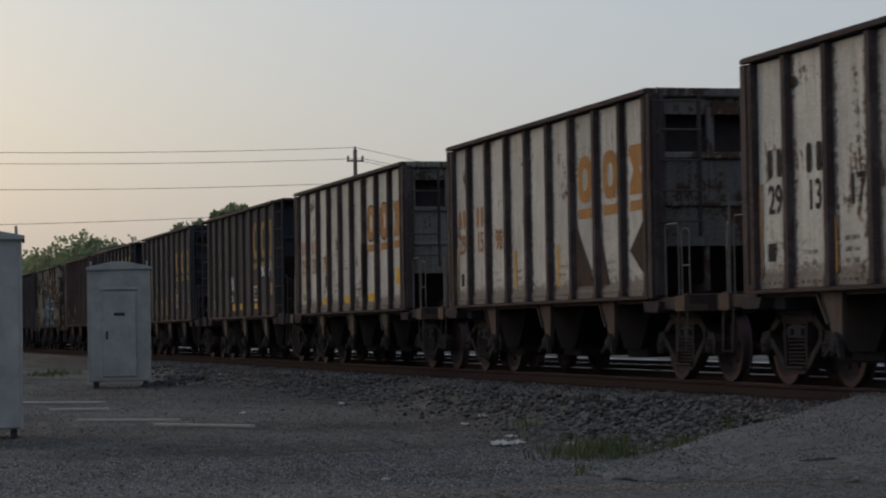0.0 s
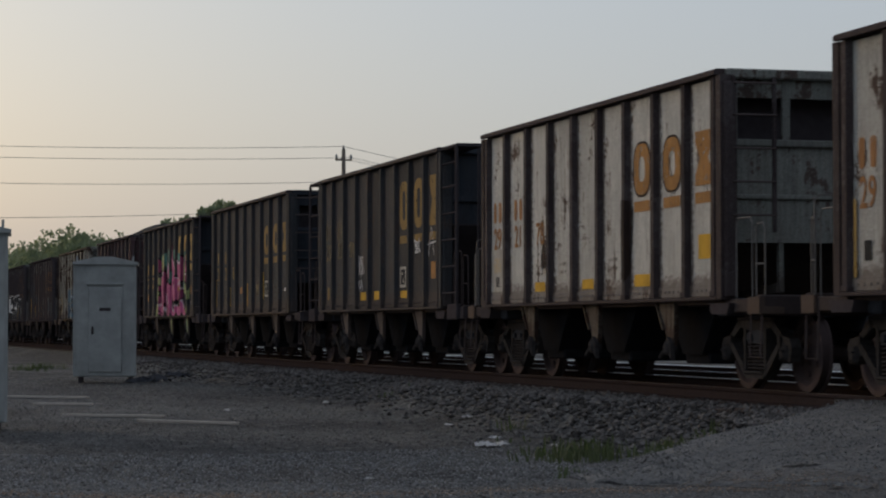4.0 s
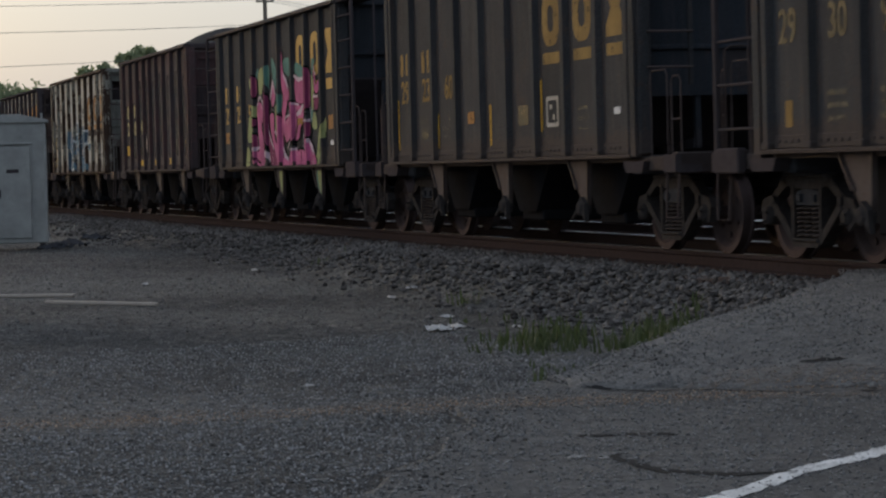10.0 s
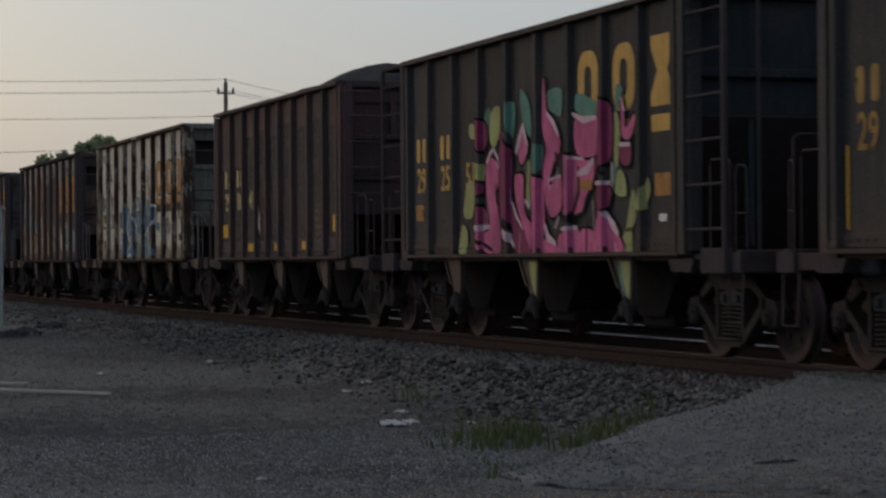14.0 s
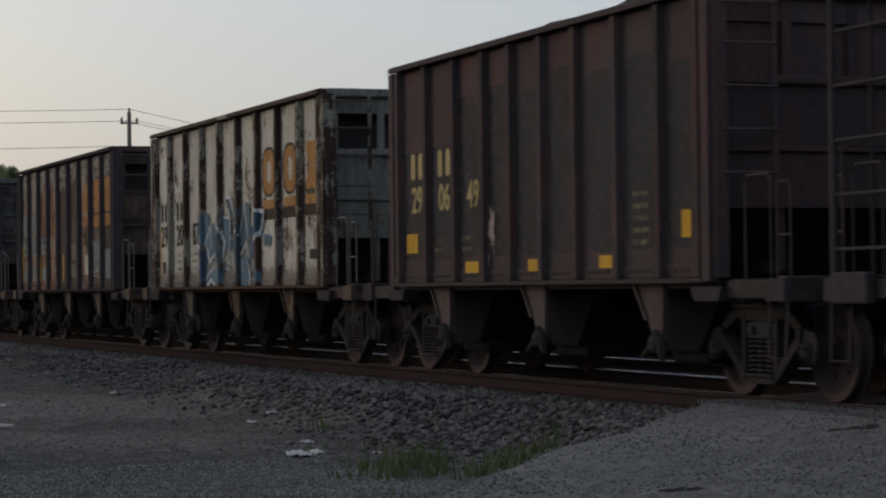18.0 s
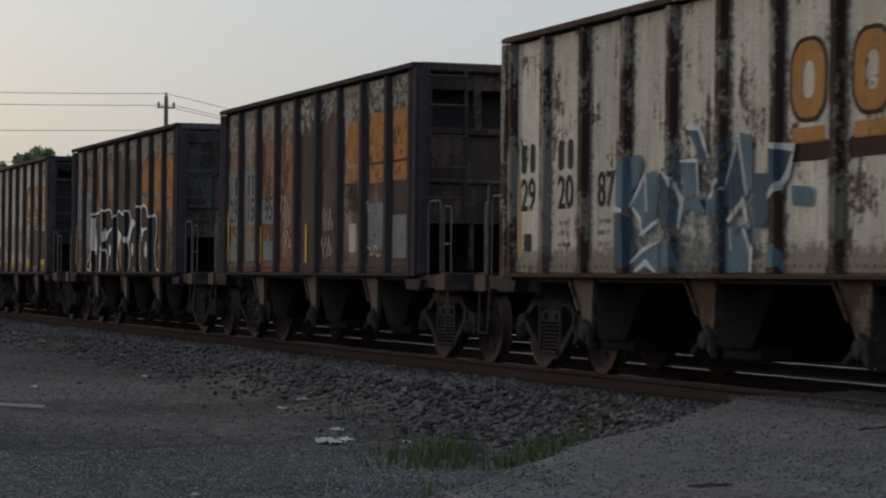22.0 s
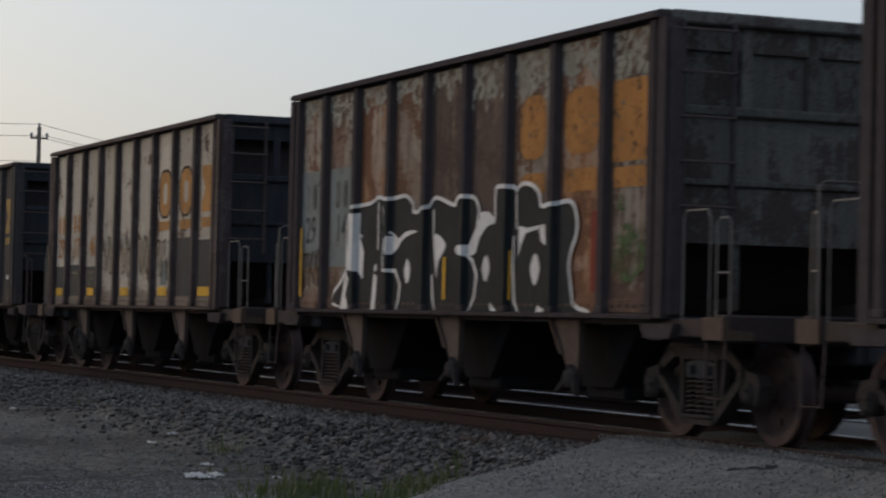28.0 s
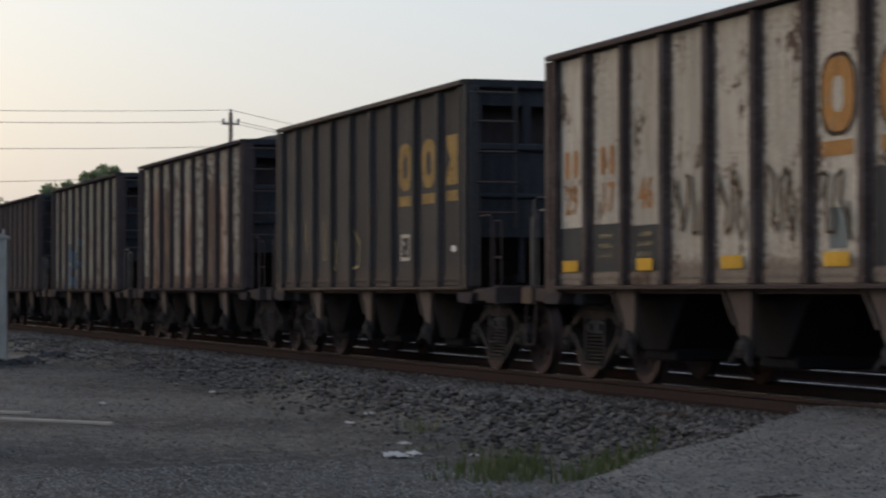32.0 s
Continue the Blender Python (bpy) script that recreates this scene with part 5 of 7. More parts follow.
C_RUST_MARK = chipped("rust_brown_stencil", (0.40, 0.20, 0.08), 0.7, 0.35, (0.5, 0.47, 0.42))
C_PINK = chipped("magenta_spray_paint", (0.58, 0.14, 0.30), 0.5, 0.10, vary=0.35)
C_PINK_DARK = chipped("dark_magenta_spray_paint", (0.24, 0.045, 0.12), 0.5, 0.0)
C_PINK_PALE = chipped("pale_pink_spray_paint", (0.66, 0.50, 0.58), 0.5, 0.0)
C_TEAL = chipped("teal_spray_paint", (0.12, 0.26, 0.22), 0.5, 0.34)
C_LIME = chipped("lime_spray_paint", (0.36, 0.39, 0.17), 0.5, 0.30)
C_SOOT = chipped("black_spray_paint", (0.012, 0.012, 0.014), 0.5, 0.0)
C_BLUE = chipped("blue_spray_paint", (0.06, 0.105, 0.155), 0.5, 0.30)
C_BLUE_MID = chipped("faded_blue_spray_paint", (0.115, 0.19, 0.25), 0.5, 0.22)
C_BLUE_BASE = chipped("thin_slate_blue_spray", (0.075, 0.125, 0.17), 0.5, 0.48, cover=0.8)
C_BLUE_DEEP = chipped("navy_spray_paint", (0.02, 0.035, 0.06), 0.5, 0.1)
C_PALE_BLUE = chipped("pale_spray_paint", (0.58, 0.63, 0.65), 0.5, 0.2)
C_BLUE_PATCH = chipped("grey_blue_paint_patch", (0.20, 0.23, 0.235), 0.6, 0.34, (0.10, 0.06, 0.04))
C_DARK_PATCH = chipped("charcoal_paint_patch", (0.05, 0.055, 0.06), 0.6, 0.12, (0.3, 0.28, 0.25))
C_WHITE_PATCH = chipped("pale_paint_patch", (0.50, 0.47, 0.41), 0.6, 0.25)
C_RED = chipped("dull_red_paint", (0.22, 0.045, 0.03), 0.6, 0.2)
C_GREEN = chipped("green_paint", (0.075, 0.13, 0.05), 0.6, 0.49)
C_SCRAPED = chipped("scraped_paint", (0.36, 0.29, 0.26), 0.6, 0.46)
C_REPAINT = chipped("dark_repaint", (0.052, 0.056, 0.060), 0.7, 0.40, cover=0.7)
C_BRUSH = chipped("brown_brushed_paint", (0.05, 0.032, 0.022), 0.7, 0.12, cover=0.95)


def numbers(car, pairs, mat, mark_mat=None, z=2.14, size=0.47, shift=0.0):
    for k, txt in enumerate(pairs):
        if txt:
            lettering(car, k, z, txt, size, mat, 0.86, shift)
    for k in (0, 1):
        mark_bars(car, k, z + 0.43, 0.33, mark_mat or mat, 0.5, shift)


# white car with black numbers
numbers(C0, ("29", "13", "17"), C_BLACK, shift=-0.12)
patch(C0, 0, 1.28, 2.35, 0.05, C_ORANGE, "edge_mark", 0.28)
patch(C0, 0, 1.45, 1.66, 0.24, C_BLACK, "square_mark")
for k in (1, 2):
    small_print(C0, k, 1.62, C_BLACK, 3)
patch(C0, 2, 1.28, 1.9, 0.06, C_ORANGE, "edge_mark", 0.40)
sprayed(C0, [spline([(y, z) for y, z in ((3.95, 3.45), (3.7, 3.52), (3.6, 3.42), (3.8, 3.38))])], C_BROWN, 0, "rust_stain", posts=False)

# white car with the orange emblem and brown triangles
numbers(C1, ("29", "15", "98"), C_RUST_MARK)
logo(C1, C_ORANGE)
patch(C1, 0, 1.28, 2.1, 0.06, C_YELLOW, "edge_mark", 0.28)
patch(C1, 0, 1.45, 1.66, 0.18, C_BLACK, "square_mark")
for k, pts in ((6, [(0.42, 2.2), (-0.40, 1.32), (0.42, 1.32)]), (7, [(0.42, 2.0), (0.1, 1.32), (0.42, 1.32)]), (8, [(-0.40, 2.25), (0.30, 1.75), (-0.40, 1.32)])):
    part("brown_patch", outline_mesh("brown_patch", [pts], C_BROWN, -0.029), C1, at=(PANEL_X, bay(k), 0), label="dull brown primer patch")
for k in (3, 5):
    patch(C1, k, 1.34, 1.95, 0.16, C_YELLOW, "edge_mark", 0.2)
for k in (2, 3, 5, 7):
    small_print(C1, k, 1.6, C_RUST_MARK, 2, 0.36)

# white, rust-streaked
numbers(C2, ("29", "21", "78"), C_RUST_MARK)
logo(C2, C_ORANGE)
for k in range(2):
    y = bay(6 + k)
    ring = rounded(-0.33, 0.33, 2.47, 3.20, 0.26, 6)
    inner = rounded(-0.30, 0.30, 2.50, 3.17, 0.24, 6)
    part("emblem_outline", outline_mesh("emblem_outline", [[ring[a], ring[(a + 1) % len(ring)], inner[(a + 1) % len(ring)], inner[a]] for a in range(len(ring))], C_BRUSH, -0.017), C2, at=(PANEL_X, y, 0))
for k, z0, z1, w in ((0, 1.62, 1.86, 0.34), (2, 1.30, 1.44, 0.5), (4, 1.30, 1.44, 0.5), (6, 1.30, 1.46, 0.6), (8, 1.6, 1.9, 0.4)):
    patch(C2, k, z0, z1, w, C_YELLOW_SOUND, "yellow_square")
patch(C2, 0, 1.33, 2.0, 0.74, C_WHITE_PATCH, "pale_patch")
patch(C2, 0, 1.40, 1.56, 0.2, C_BLACK, "square_mark")
for k in (2, 3, 5):
    small_print(C2, k, 1.66, C_RUST_MARK, 2, 0.40)
sprayed(C2, [spline([(-1.85, 2.35), (-1.55, 2.45), (-1.42, 2.1), (-1.52, 1.6), (-1.70, 1.35), (-1.80, 1.8)]), spline([(2.0, 2.0), (1.9, 1.8), (2.05, 1.62), (2.12, 1.8)])], C_BROWN, 1, "rust_stain")
sprayed(C2, stroke([(2.05, 1.55), (1.85, 1.85), (1.78, 2.1)], 0.03), C_BROWN, 2, "rust_stain", posts=False)

# black car with ladder frames
numbers(C3, ("29", "30", "90"), C_CREAM_OLD, C_CREAM_OLD, 2.30)
logo(C3, C_YELLOW_OLD, 6, 2.55, 3.43, 2.30, 2.44)
for k, z0, z1, w, m in ((0, 1.34, 1.60, 0.16, C_YELLOW_OLD), (3, 1.30, 1.46, 0.55, C_YELLOW_SOUND), (4, 1.30, 1.46, 0.4, C_YELLOW_SOUND), (6, 1.31, 1.44, 0.5, C_YELLOW_SOUND), (8, 1.62, 1.92, 0.4, C_ORANGE)):
    patch(C3, k, z0, z1, w, m, "yellow_square")
for k in (1, 2):
    small_print(C3, k, 1.62, C_CREAM_OLD, 3, 0.44)
sprayed(C3, scrawl(1.46, 1.02, 1.75, 2.25, 3, 3), C_WHITE, 0, "spray_tag", "white sprayed tag", False)
sprayed(C3, scrawl(1.42, 1.08, 1.45, 1.75, 8, 2), C_WHITE, 1, "spray_tag", "white sprayed tag", False)
sprayed(C3, scrawl(-2.95, -3.35, 2.05, 2.35, 5, 3, 0.03), C_WHITE, 0, "spray_tag", "white sprayed tag", False)
sprayed(C3, stroke([(-3.92, 2.02), (-4.12, 2.52), (-4.30, 2.02)], 0.04) + stroke([(-3.85, 2.22), (-4.42, 2.26)], 0.035), C_WHITE, 0, "spray_tag", "white sprayed tag", False)
fr = rounded(-0.22, 0.22, 1.50, 1.88, 0.02, 1)
fi = rounded(-0.17, 0.17, 1.55, 1.83, 0.02, 1)
FRAME = [[fr[a], fr[(a + 1) % len(fr)], fi[(a + 1) % len(fr)], fi[a]] for a in range(len(fr))] + [rounded(-0.08, -0.02, 1.58, 1.66, 0.01, 1), rounded(0.02, 0.10, 1.72, 1.78, 0.01, 1)]
FRAME_MARK = outline_mesh("framed_mark", FRAME, C_WHITE_PATCH, -0.016)
part("framed_mark", FRAME_MARK, C3, at=(PANEL_X, bay(6, 4.6), 0))

# black car with yellow numbers
numbers(C4, ("29", "23", "60"), C_YELLOW_OLD, shift=-0.10)
logo(C4, C_YELLOW_OLD)
for k, z0, z1, w, m, sh in ((0, 1.30, 2.05, 0.05, C_YELLOW_SOUND, 0.28), (2, 1.30, 1.80, 0.05, C_YELLOW_SOUND, 0.42), (3, 1.62, 1.78, 0.28, C_ORANGE, 0), (4, 1.30, 1.86, 0.06, C_YELLOW_SOUND, 0.25),
                            (6, 1.45, 2.1, 0.05, C_YELLOW_SOUND, 0.40), (1, 1.45, 1.55, 0.3, C_CREAM_OLD, 0), (5, 1.55, 1.80, 0.4, C_CREAM_OLD, 0)):
    patch(C4, k, z0, z1, w, m, "yellow_mark", sh)
part("framed_mark", FRAME_MARK, C4, at=(PANEL_X, bay(6), 0))
patch(C4, 8, 1.60, 1.68, 0.2, C_WHITE, "label_plate")
for k in (1, 2, 7):
    small_print(C4, k, 1.68, C_CREAM_OLD, 3, 0.40)

# black car with the pink piece
numbers(C5, ("29", "25", "51"), C_YELLOW, shift=-0.08)
logo(C5, C_YELLOW, 6, 2.67, 3.42, 2.40, 2.58)
patch(C5, 0, 1.60, 1.82, 0.34, C_ORANGE, "yellow_square")
patch(C5, 2, 1.72, 1.88, 0.34, C_YELLOW_SOUND, "yellow_square")
patch(C5, 8, 1.72, 1.96, 0.42, C_ORANGE, "yellow_square")
patch(C5, 8, 1.45, 1.53, 0.2, C_WHITE, "label_plate")
small_print(C5, 1, 1.56, C_CREAM_OLD, 2, 0.3)


def blobs(items):
    return [spline(p, 4) for p in items]


def pillar(y, w, z0, z1, lean=0.0, bulge=0.0):
    """An upright rounded letter stroke."""
    return [(y + w / 2, z0), (y + w / 2 + bulge, (z0 + z1) / 2), (y + w / 2 + lean, z1 - w * 0.25), (y + lean, z1), (y - w / 2 + lean, z1 - w * 0.25), (y - w / 2 - bulge, (z0 + z1) / 2), (y - w / 2, z0)]


LIME_AREAS = [[(1.21, 2.9), (0.87, 2.98), (0.84, 2.67), (1.03, 2.48), (1.22, 2.56)],
    [(2.02, 2.82), (1.8, 2.78), (1.84, 2.62), (2.04, 2.67)],
    [(2.12, 2.07), (1.85, 2.0), (1.92, 1.63), (2.29, 1.64)],
    [(2.33, 1.52), (2.13, 1.41), (2.22, 1.13), (2.5, 1.14), (2.44, 1.36)],
    [(-0.15, 2.21), (-0.25, 2.21), (-0.25, 1.71), (-0.11, 1.73)],
    [(1.75, 2.29), (1.42, 2.25), (1.46, 2.08), (1.75, 2.09)],
    [(-2.95, 2.67), (-3.1, 2.55), (-3.05, 2.1), (-2.94, 2.16)],
    [(-3.05, 2.03), (-3.23, 1.97), (-3.28, 1.75), (-2.97, 1.78)],
    [(-3.46, 1.81), (-3.58, 1.63), (-3.46, 1.4), (-3.27, 1.35), (-3.33, 1.52)],
    [(-3.87, 1.92), (-3.95, 1.78), (-3.8, 1.58), (-3.67, 1.64)],
    [(-3.17, 1.29), (-3.41, 1.41), (-3.44, 1.12), (-3.21, 1.13)]]
TEAL_AREAS = [[(-0.85, 3.04), (-1.31, 3.05), (-1.3, 2.74), (-1.04, 2.79), (-0.89, 2.85)],
    [(-0.35, 2.44), (-0.7, 2.38), (-0.58, 2.09), (-0.3, 2.09)],
    [(0.08, 3.14), (-0.23, 2.93), (-0.28, 2.53), (0.02, 2.74)],
    [(-1.74, 2.79), (-1.84, 2.96), (-2.47, 2.8), (-2.42, 2.68), (-2.05, 2.68)],
    [(0.5, 2.99), (0.28, 2.95), (0.36, 2.56), (0.5, 2.71)],
    [(-2.99, 2.97), (-3.19, 2.92), (-3.13, 2.83), (-2.99, 2.68)],
    [(-2.88, 2.08), (-3.01, 2.13), (-2.94, 1.88), (-2.83, 1.91)],
    [(1.44, 2.9), (1.23, 2.99), (1.29, 2.79), (1.43, 2.77)]]
MAGENTA = [[(1.7, 2.84), (1.37, 2.78), (1.31, 2.57), (1.51, 2.45), (1.7, 2.58)],
    [(1.7, 1.73), (1.43, 1.7), (1.37, 1.51), (1.7, 1.5)],
    [(1.7, 2.04), (1.48, 2.02), (1.52, 1.9), (1.7, 1.91)],
    [(0.82, 2.6), (0.56, 2.52), (0.38, 2.31), (0.39, 1.86), (0.29, 1.66), (-0.06, 1.36), (-0.27, 1.12), (0.22, 1.12), (0.4, 1.45), (0.58, 1.59), (0.84, 1.57)],
    [(-2.5, 2.8), (-2.88, 2.73), (-2.91, 2.34), (-2.81, 2.15), (-2.49, 2.15)],
    [(-2.44, 1.88), (-2.83, 1.84), (-2.78, 1.65), (-2.46, 1.6)],
    [(-3.14, 2.29), (-3.43, 2.28), (-3.39, 2.09), (-3.16, 2.1)]]
PINK = [[(1.22, 2.35), (0.94, 2.27), (0.89, 2.0), (1.02, 1.88), (0.89, 1.61), (0.86, 1.13), (1.7, 1.21), (1.7, 1.41), (1.26, 1.45), (1.35, 1.89), (1.36, 2.26)],
    [(-0.02, 2.65), (-0.19, 2.42), (-0.06, 2.28), (0.06, 2.22), (0.15, 2.38)],
    [(0.28, 2.07), (-0.01, 2.08), (-0.02, 1.84), (-0.1, 1.59), (-0.28, 1.48), (-0.25, 1.17), (0.0, 1.46), (0.21, 1.72)],
    [(-0.3, 2.05), (-0.69, 2.0), (-0.74, 1.82), (-0.75, 1.45), (-0.61, 1.12), (-0.34, 1.2), (-0.31, 1.71)],
    [(-0.73, 3.22), (-0.81, 3.01), (-0.88, 2.79), (-1.25, 2.5), (-1.29, 2.37), (-1.03, 2.16), (-0.93, 1.93), (-1.3, 2.03), (-1.31, 1.68), (-1.02, 1.55), (-0.81, 1.7), (-0.71, 2.08), (-0.82, 2.37), (-0.69, 2.64)],
    [(-0.58, 1.12), (-0.66, 1.25), (-0.9, 1.31), (-1.16, 1.22), (-1.22, 1.12)]]
PINK_MORE = [[(-1.76, 2.65), (-2.11, 2.62), (-2.47, 2.62), (-2.46, 2.25), (-1.84, 2.26)],
    [(-1.43, 2.21), (-1.67, 2.25), (-2.06, 2.19), (-2.35, 2.14), (-2.32, 1.93), (-2.09, 1.77), (-1.94, 1.6), (-1.41, 1.62)],
    [(-1.27, 1.36), (-1.87, 1.39), (-1.87, 1.12), (-1.24, 1.12)],
    [(-2.46, 1.57), (-2.71, 1.57), (-3.05, 1.34), (-3.18, 1.13), (-2.38, 1.13)],
    [(-3.16, 2.83), (-3.25, 2.65), (-3.29, 2.48), (-3.53, 2.62), (-3.54, 2.52), (-3.4, 2.36), (-3.18, 2.42)],
    [(-1.95, 1.39), (-2.38, 1.35), (-2.38, 1.13), (-1.91, 1.13)]]
PINK_RIMS = [[(1.34, 2.28), (1.16, 2.42), (1.05, 2.45), (0.9, 2.33), (0.88, 2.19)],
    [(1.86, 1.47), (1.53, 1.46), (1.22, 1.48)],
    [(0.22, 2.36), (0.11, 2.51), (-0.02, 2.68), (-0.19, 2.44)],
    [(0.39, 1.78), (0.22, 1.59), (-0.01, 1.43)],
    [(-0.86, 2.79), (-1.09, 2.66), (-1.26, 2.5)],
    [(-0.78, 1.48), (-0.86, 1.32), (-1.14, 1.24)],
    [(-1.25, 1.56), (-1.11, 1.42)],
    [(-1.7, 2.73), (-2.05, 2.64), (-2.45, 2.65)],
    [(-1.85, 2.03), (-2.16, 2.07), (-2.36, 2.19)],
    [(-1.64, 2.23), (-2.04, 2.2)],
    [(-2.39, 1.91), (-2.85, 1.9)],
    [(-2.71, 1.57), (-2.94, 1.42), (-3.08, 1.32)],
    [(-0.94, 1.99), (-1.32, 2.04)],
    [(-1.31, 1.41), (-1.84, 1.42)],
    [(0.77, 1.41), (0.49, 1.35), (0.31, 1.22)],
    [(-3.17, 2.83), (-3.27, 2.67)],
    [(-3.12, 2.31), (-3.43, 2.3)],
    [(-0.09, 1.77), (-0.25, 1.71)]]
PINK_GAPS = [[(0.98, 2.02), (0.97, 1.77)],
    [(-1.87, 2.12), (-1.88, 1.82), (-1.66, 1.55)],
    [(-1.13, 2.32), (-1.19, 2.15)],
    [(0.8, 1.54), (0.43, 1.45)],
    [(1.73, 1.32), (1.15, 1.18)],
    [(-1.34, 1.56), (-1.78, 1.48)],
    [(-2.12, 1.54), (-2.11, 1.14)],
    [(-2.49, 2.1), (-2.72, 2.0)]]
sprayed(C5, blobs(TEAL_AREAS), C_TEAL, 0, "graffiti_ground", "teal sprayed flares")
sprayed(C5, blobs(LIME_AREAS), C_LIME, 1, "graffiti_ground", "lime sprayed patches")
for p in MAGENTA + PINK + PINK_MORE:
    sprayed(C5, [grown(q, 0.04) for q in blobs([p])], C_SOOT, 2, "graffiti_outline", "black graffiti outline")
for p in MAGENTA:
    sprayed(C5, blobs([p]), C_PINK_DARK, 3, "graffiti_letter", "dark magenta graffiti letter")
for p in PINK + PINK_MORE:
    sprayed(C5, blobs([p]), C_PINK, 3, "graffiti_letter", "pink graffiti letter")
sprayed(C5, [q for p in PINK_GAPS for q in stroke(p, 0.10)], C_SOOT, 4, "graffiti_shade", "black shading between graffiti letters")
sprayed(C5, [q for k, p in enumerate(PINK_RIMS) for q in stroke(p, 0.06 + 0.025 * (k % 3))], C_PINK_PALE, 5, "graffiti_highlight", "pale pink graffiti highlights")
part("orange_square", outline_mesh("orange_square", [rounded(-2.32, -1.94, 1.84, 1.96, 0.01, 1)], C_ORANGE, -0.047), C5, at=(PANEL_X, 0, 0))
rng = random.Random(77)
dabs = []
for k in range(44):
    y, z = rng.uniform(-3.0, 1.6), rng.uniform(1.2, 2.5)
    dabs += stroke([(y, z), (y - rng.uniform(-0.05, 0.05), z - rng.uniform(0.1, 0.4))], rng.uniform(0.02, 0.05))
sprayed(C5, dabs[:30], C_PINK_DARK, 4, "graffiti_shade", "dark magenta shading", False)
sprayed(C5, dabs[30:], C_PINK_PALE, 5, "graffiti_highlight", "pale pink graffiti flecks", False)
for y, mat in ((0.0, C_LIME), (-2.95, C_TEAL), (-2.95, C_LIME)):
    w = 0.10 if mat is C_TEAL else 0.0
    part("overspray", outline_mesh("overspray", [[(-0.23, 1.03), (0.02 + w, 1.03), (-0.02 + w, 0.86), (-0.10 + w, 0.72), (-0.20, 0.60), (-0.22, 0.80)]], mat, -0.004 - 0.003 * (w == 0)), C5, at=(-1.46, y, 0), label="sprayed paint run over onto the gate plate")

# maroon car
numbers(C6, ("29", "06", "49"), C_CREAM, None, 2.14, 0.46, -0.22)
for k, z0, z1, w in ((0, 1.50, 1.74, 0.40), (2, 1.24, 1.37, 0.42), (4, 1.24, 1.37, 0.42), (6, 1.25, 1.38, 0.46), (8, 1.52, 1.78, 0.2)):
    patch(C6, k, z0, z1, w, C_YELLOW_SOUND, "yellow_square", -0.20 if k in (2, 4, 6) else -0.03, 0.01)
for k in range(9):
    w, top = 0.44 if k < 2 else 0.37, (2.75, 2.78, 3.30, 3.36, 3.22, 3.40, 3.28, 3.34, 3.20)[k]
    part("dark_repaint", outline_mesh("dark_repaint", [rounded(-w, w, 1.42, top, 0.02 if k < 2 else 0.2)], C_REPAINT, -0.0095), C6, at=(PANEL_X, bay(k, C6["half"]), 0), label="blue-grey repainted panel")
for k in (1, 2):
    small_print(C6, k, 1.62, C_CREAM, 2, 0.36)
small_print(C6, 7, 1.95, C_CREAM, 5, 0.4)
sprayed(C6, [spline([(1.32, 1.93), (1.16, 2.02), (0.98, 1.88), (1.02, 1.44), (1.12, 1.62), (1.20, 1.26), (1.30, 1.50)])], C_SCRAPED, 1, "scraped_patch", "pale scraped patch", False)

# rust-stained white car with blue piece
numbers(C7, ("29", "20", "87"), C_BLACK, None, 2.0, 0.52)
logo(C7, C_ORANGE)
for k in range(3):
    patch(C7, 6 + k, 2.12, 2.30, 0.8, C_BROWN, "rust_stain", 0, 0.08)
patch(C7, 0, 1.30, 2.2, 0.07, C_YELLOW_SOUND, "edge_mark", 0.24)
patch(C7, 0, 1.38, 1.58, 0.22, C_BLACK, "square_mark")
patch(C7, 8, 1.50, 1.64, 0.34, C_BLACK, "square_mark")
for k in (1, 2):
    small_print(C7, k, 1.66, C_BLACK, 3, 0.4)
BLUE_WEDGES = [[(1.93, 2.27), (1.64, 2.32), (1.31, 2.34), (1.23, 2.23), (1.39, 1.98), (1.56, 1.81), (1.92, 1.83)],
    [(1.96, 1.76), (1.62, 1.75), (1.45, 1.59), (1.42, 1.37), (1.61, 1.18), (1.95, 1.16)],
    [(1.46, 1.99), (1.17, 2.14), (0.87, 2.13), (0.88, 1.72), (1.21, 1.55), (1.36, 1.65), (1.53, 1.83)],
    [(1.41, 1.25), (1.16, 1.4), (0.85, 1.48), (0.84, 1.12), (1.15, 1.19), (1.41, 1.1)],
    [(0.82, 2.13), (0.48, 2.06), (0.51, 1.61), (0.8, 1.56)],
    [(0.8, 1.48), (0.51, 1.47), (0.43, 1.19), (0.82, 1.1)],
    [(0.35, 2.21), (-0.03, 2.2), (-0.03, 1.89), (0.24, 1.87)],
    [(0.19, 2.54), (-0.04, 2.52), (-0.28, 2.21), (-0.05, 2.24)],
    [(0.54, 1.74), (0.06, 1.86), (-0.24, 1.83), (-0.18, 1.69), (0.18, 1.75), (0.47, 1.62)]]
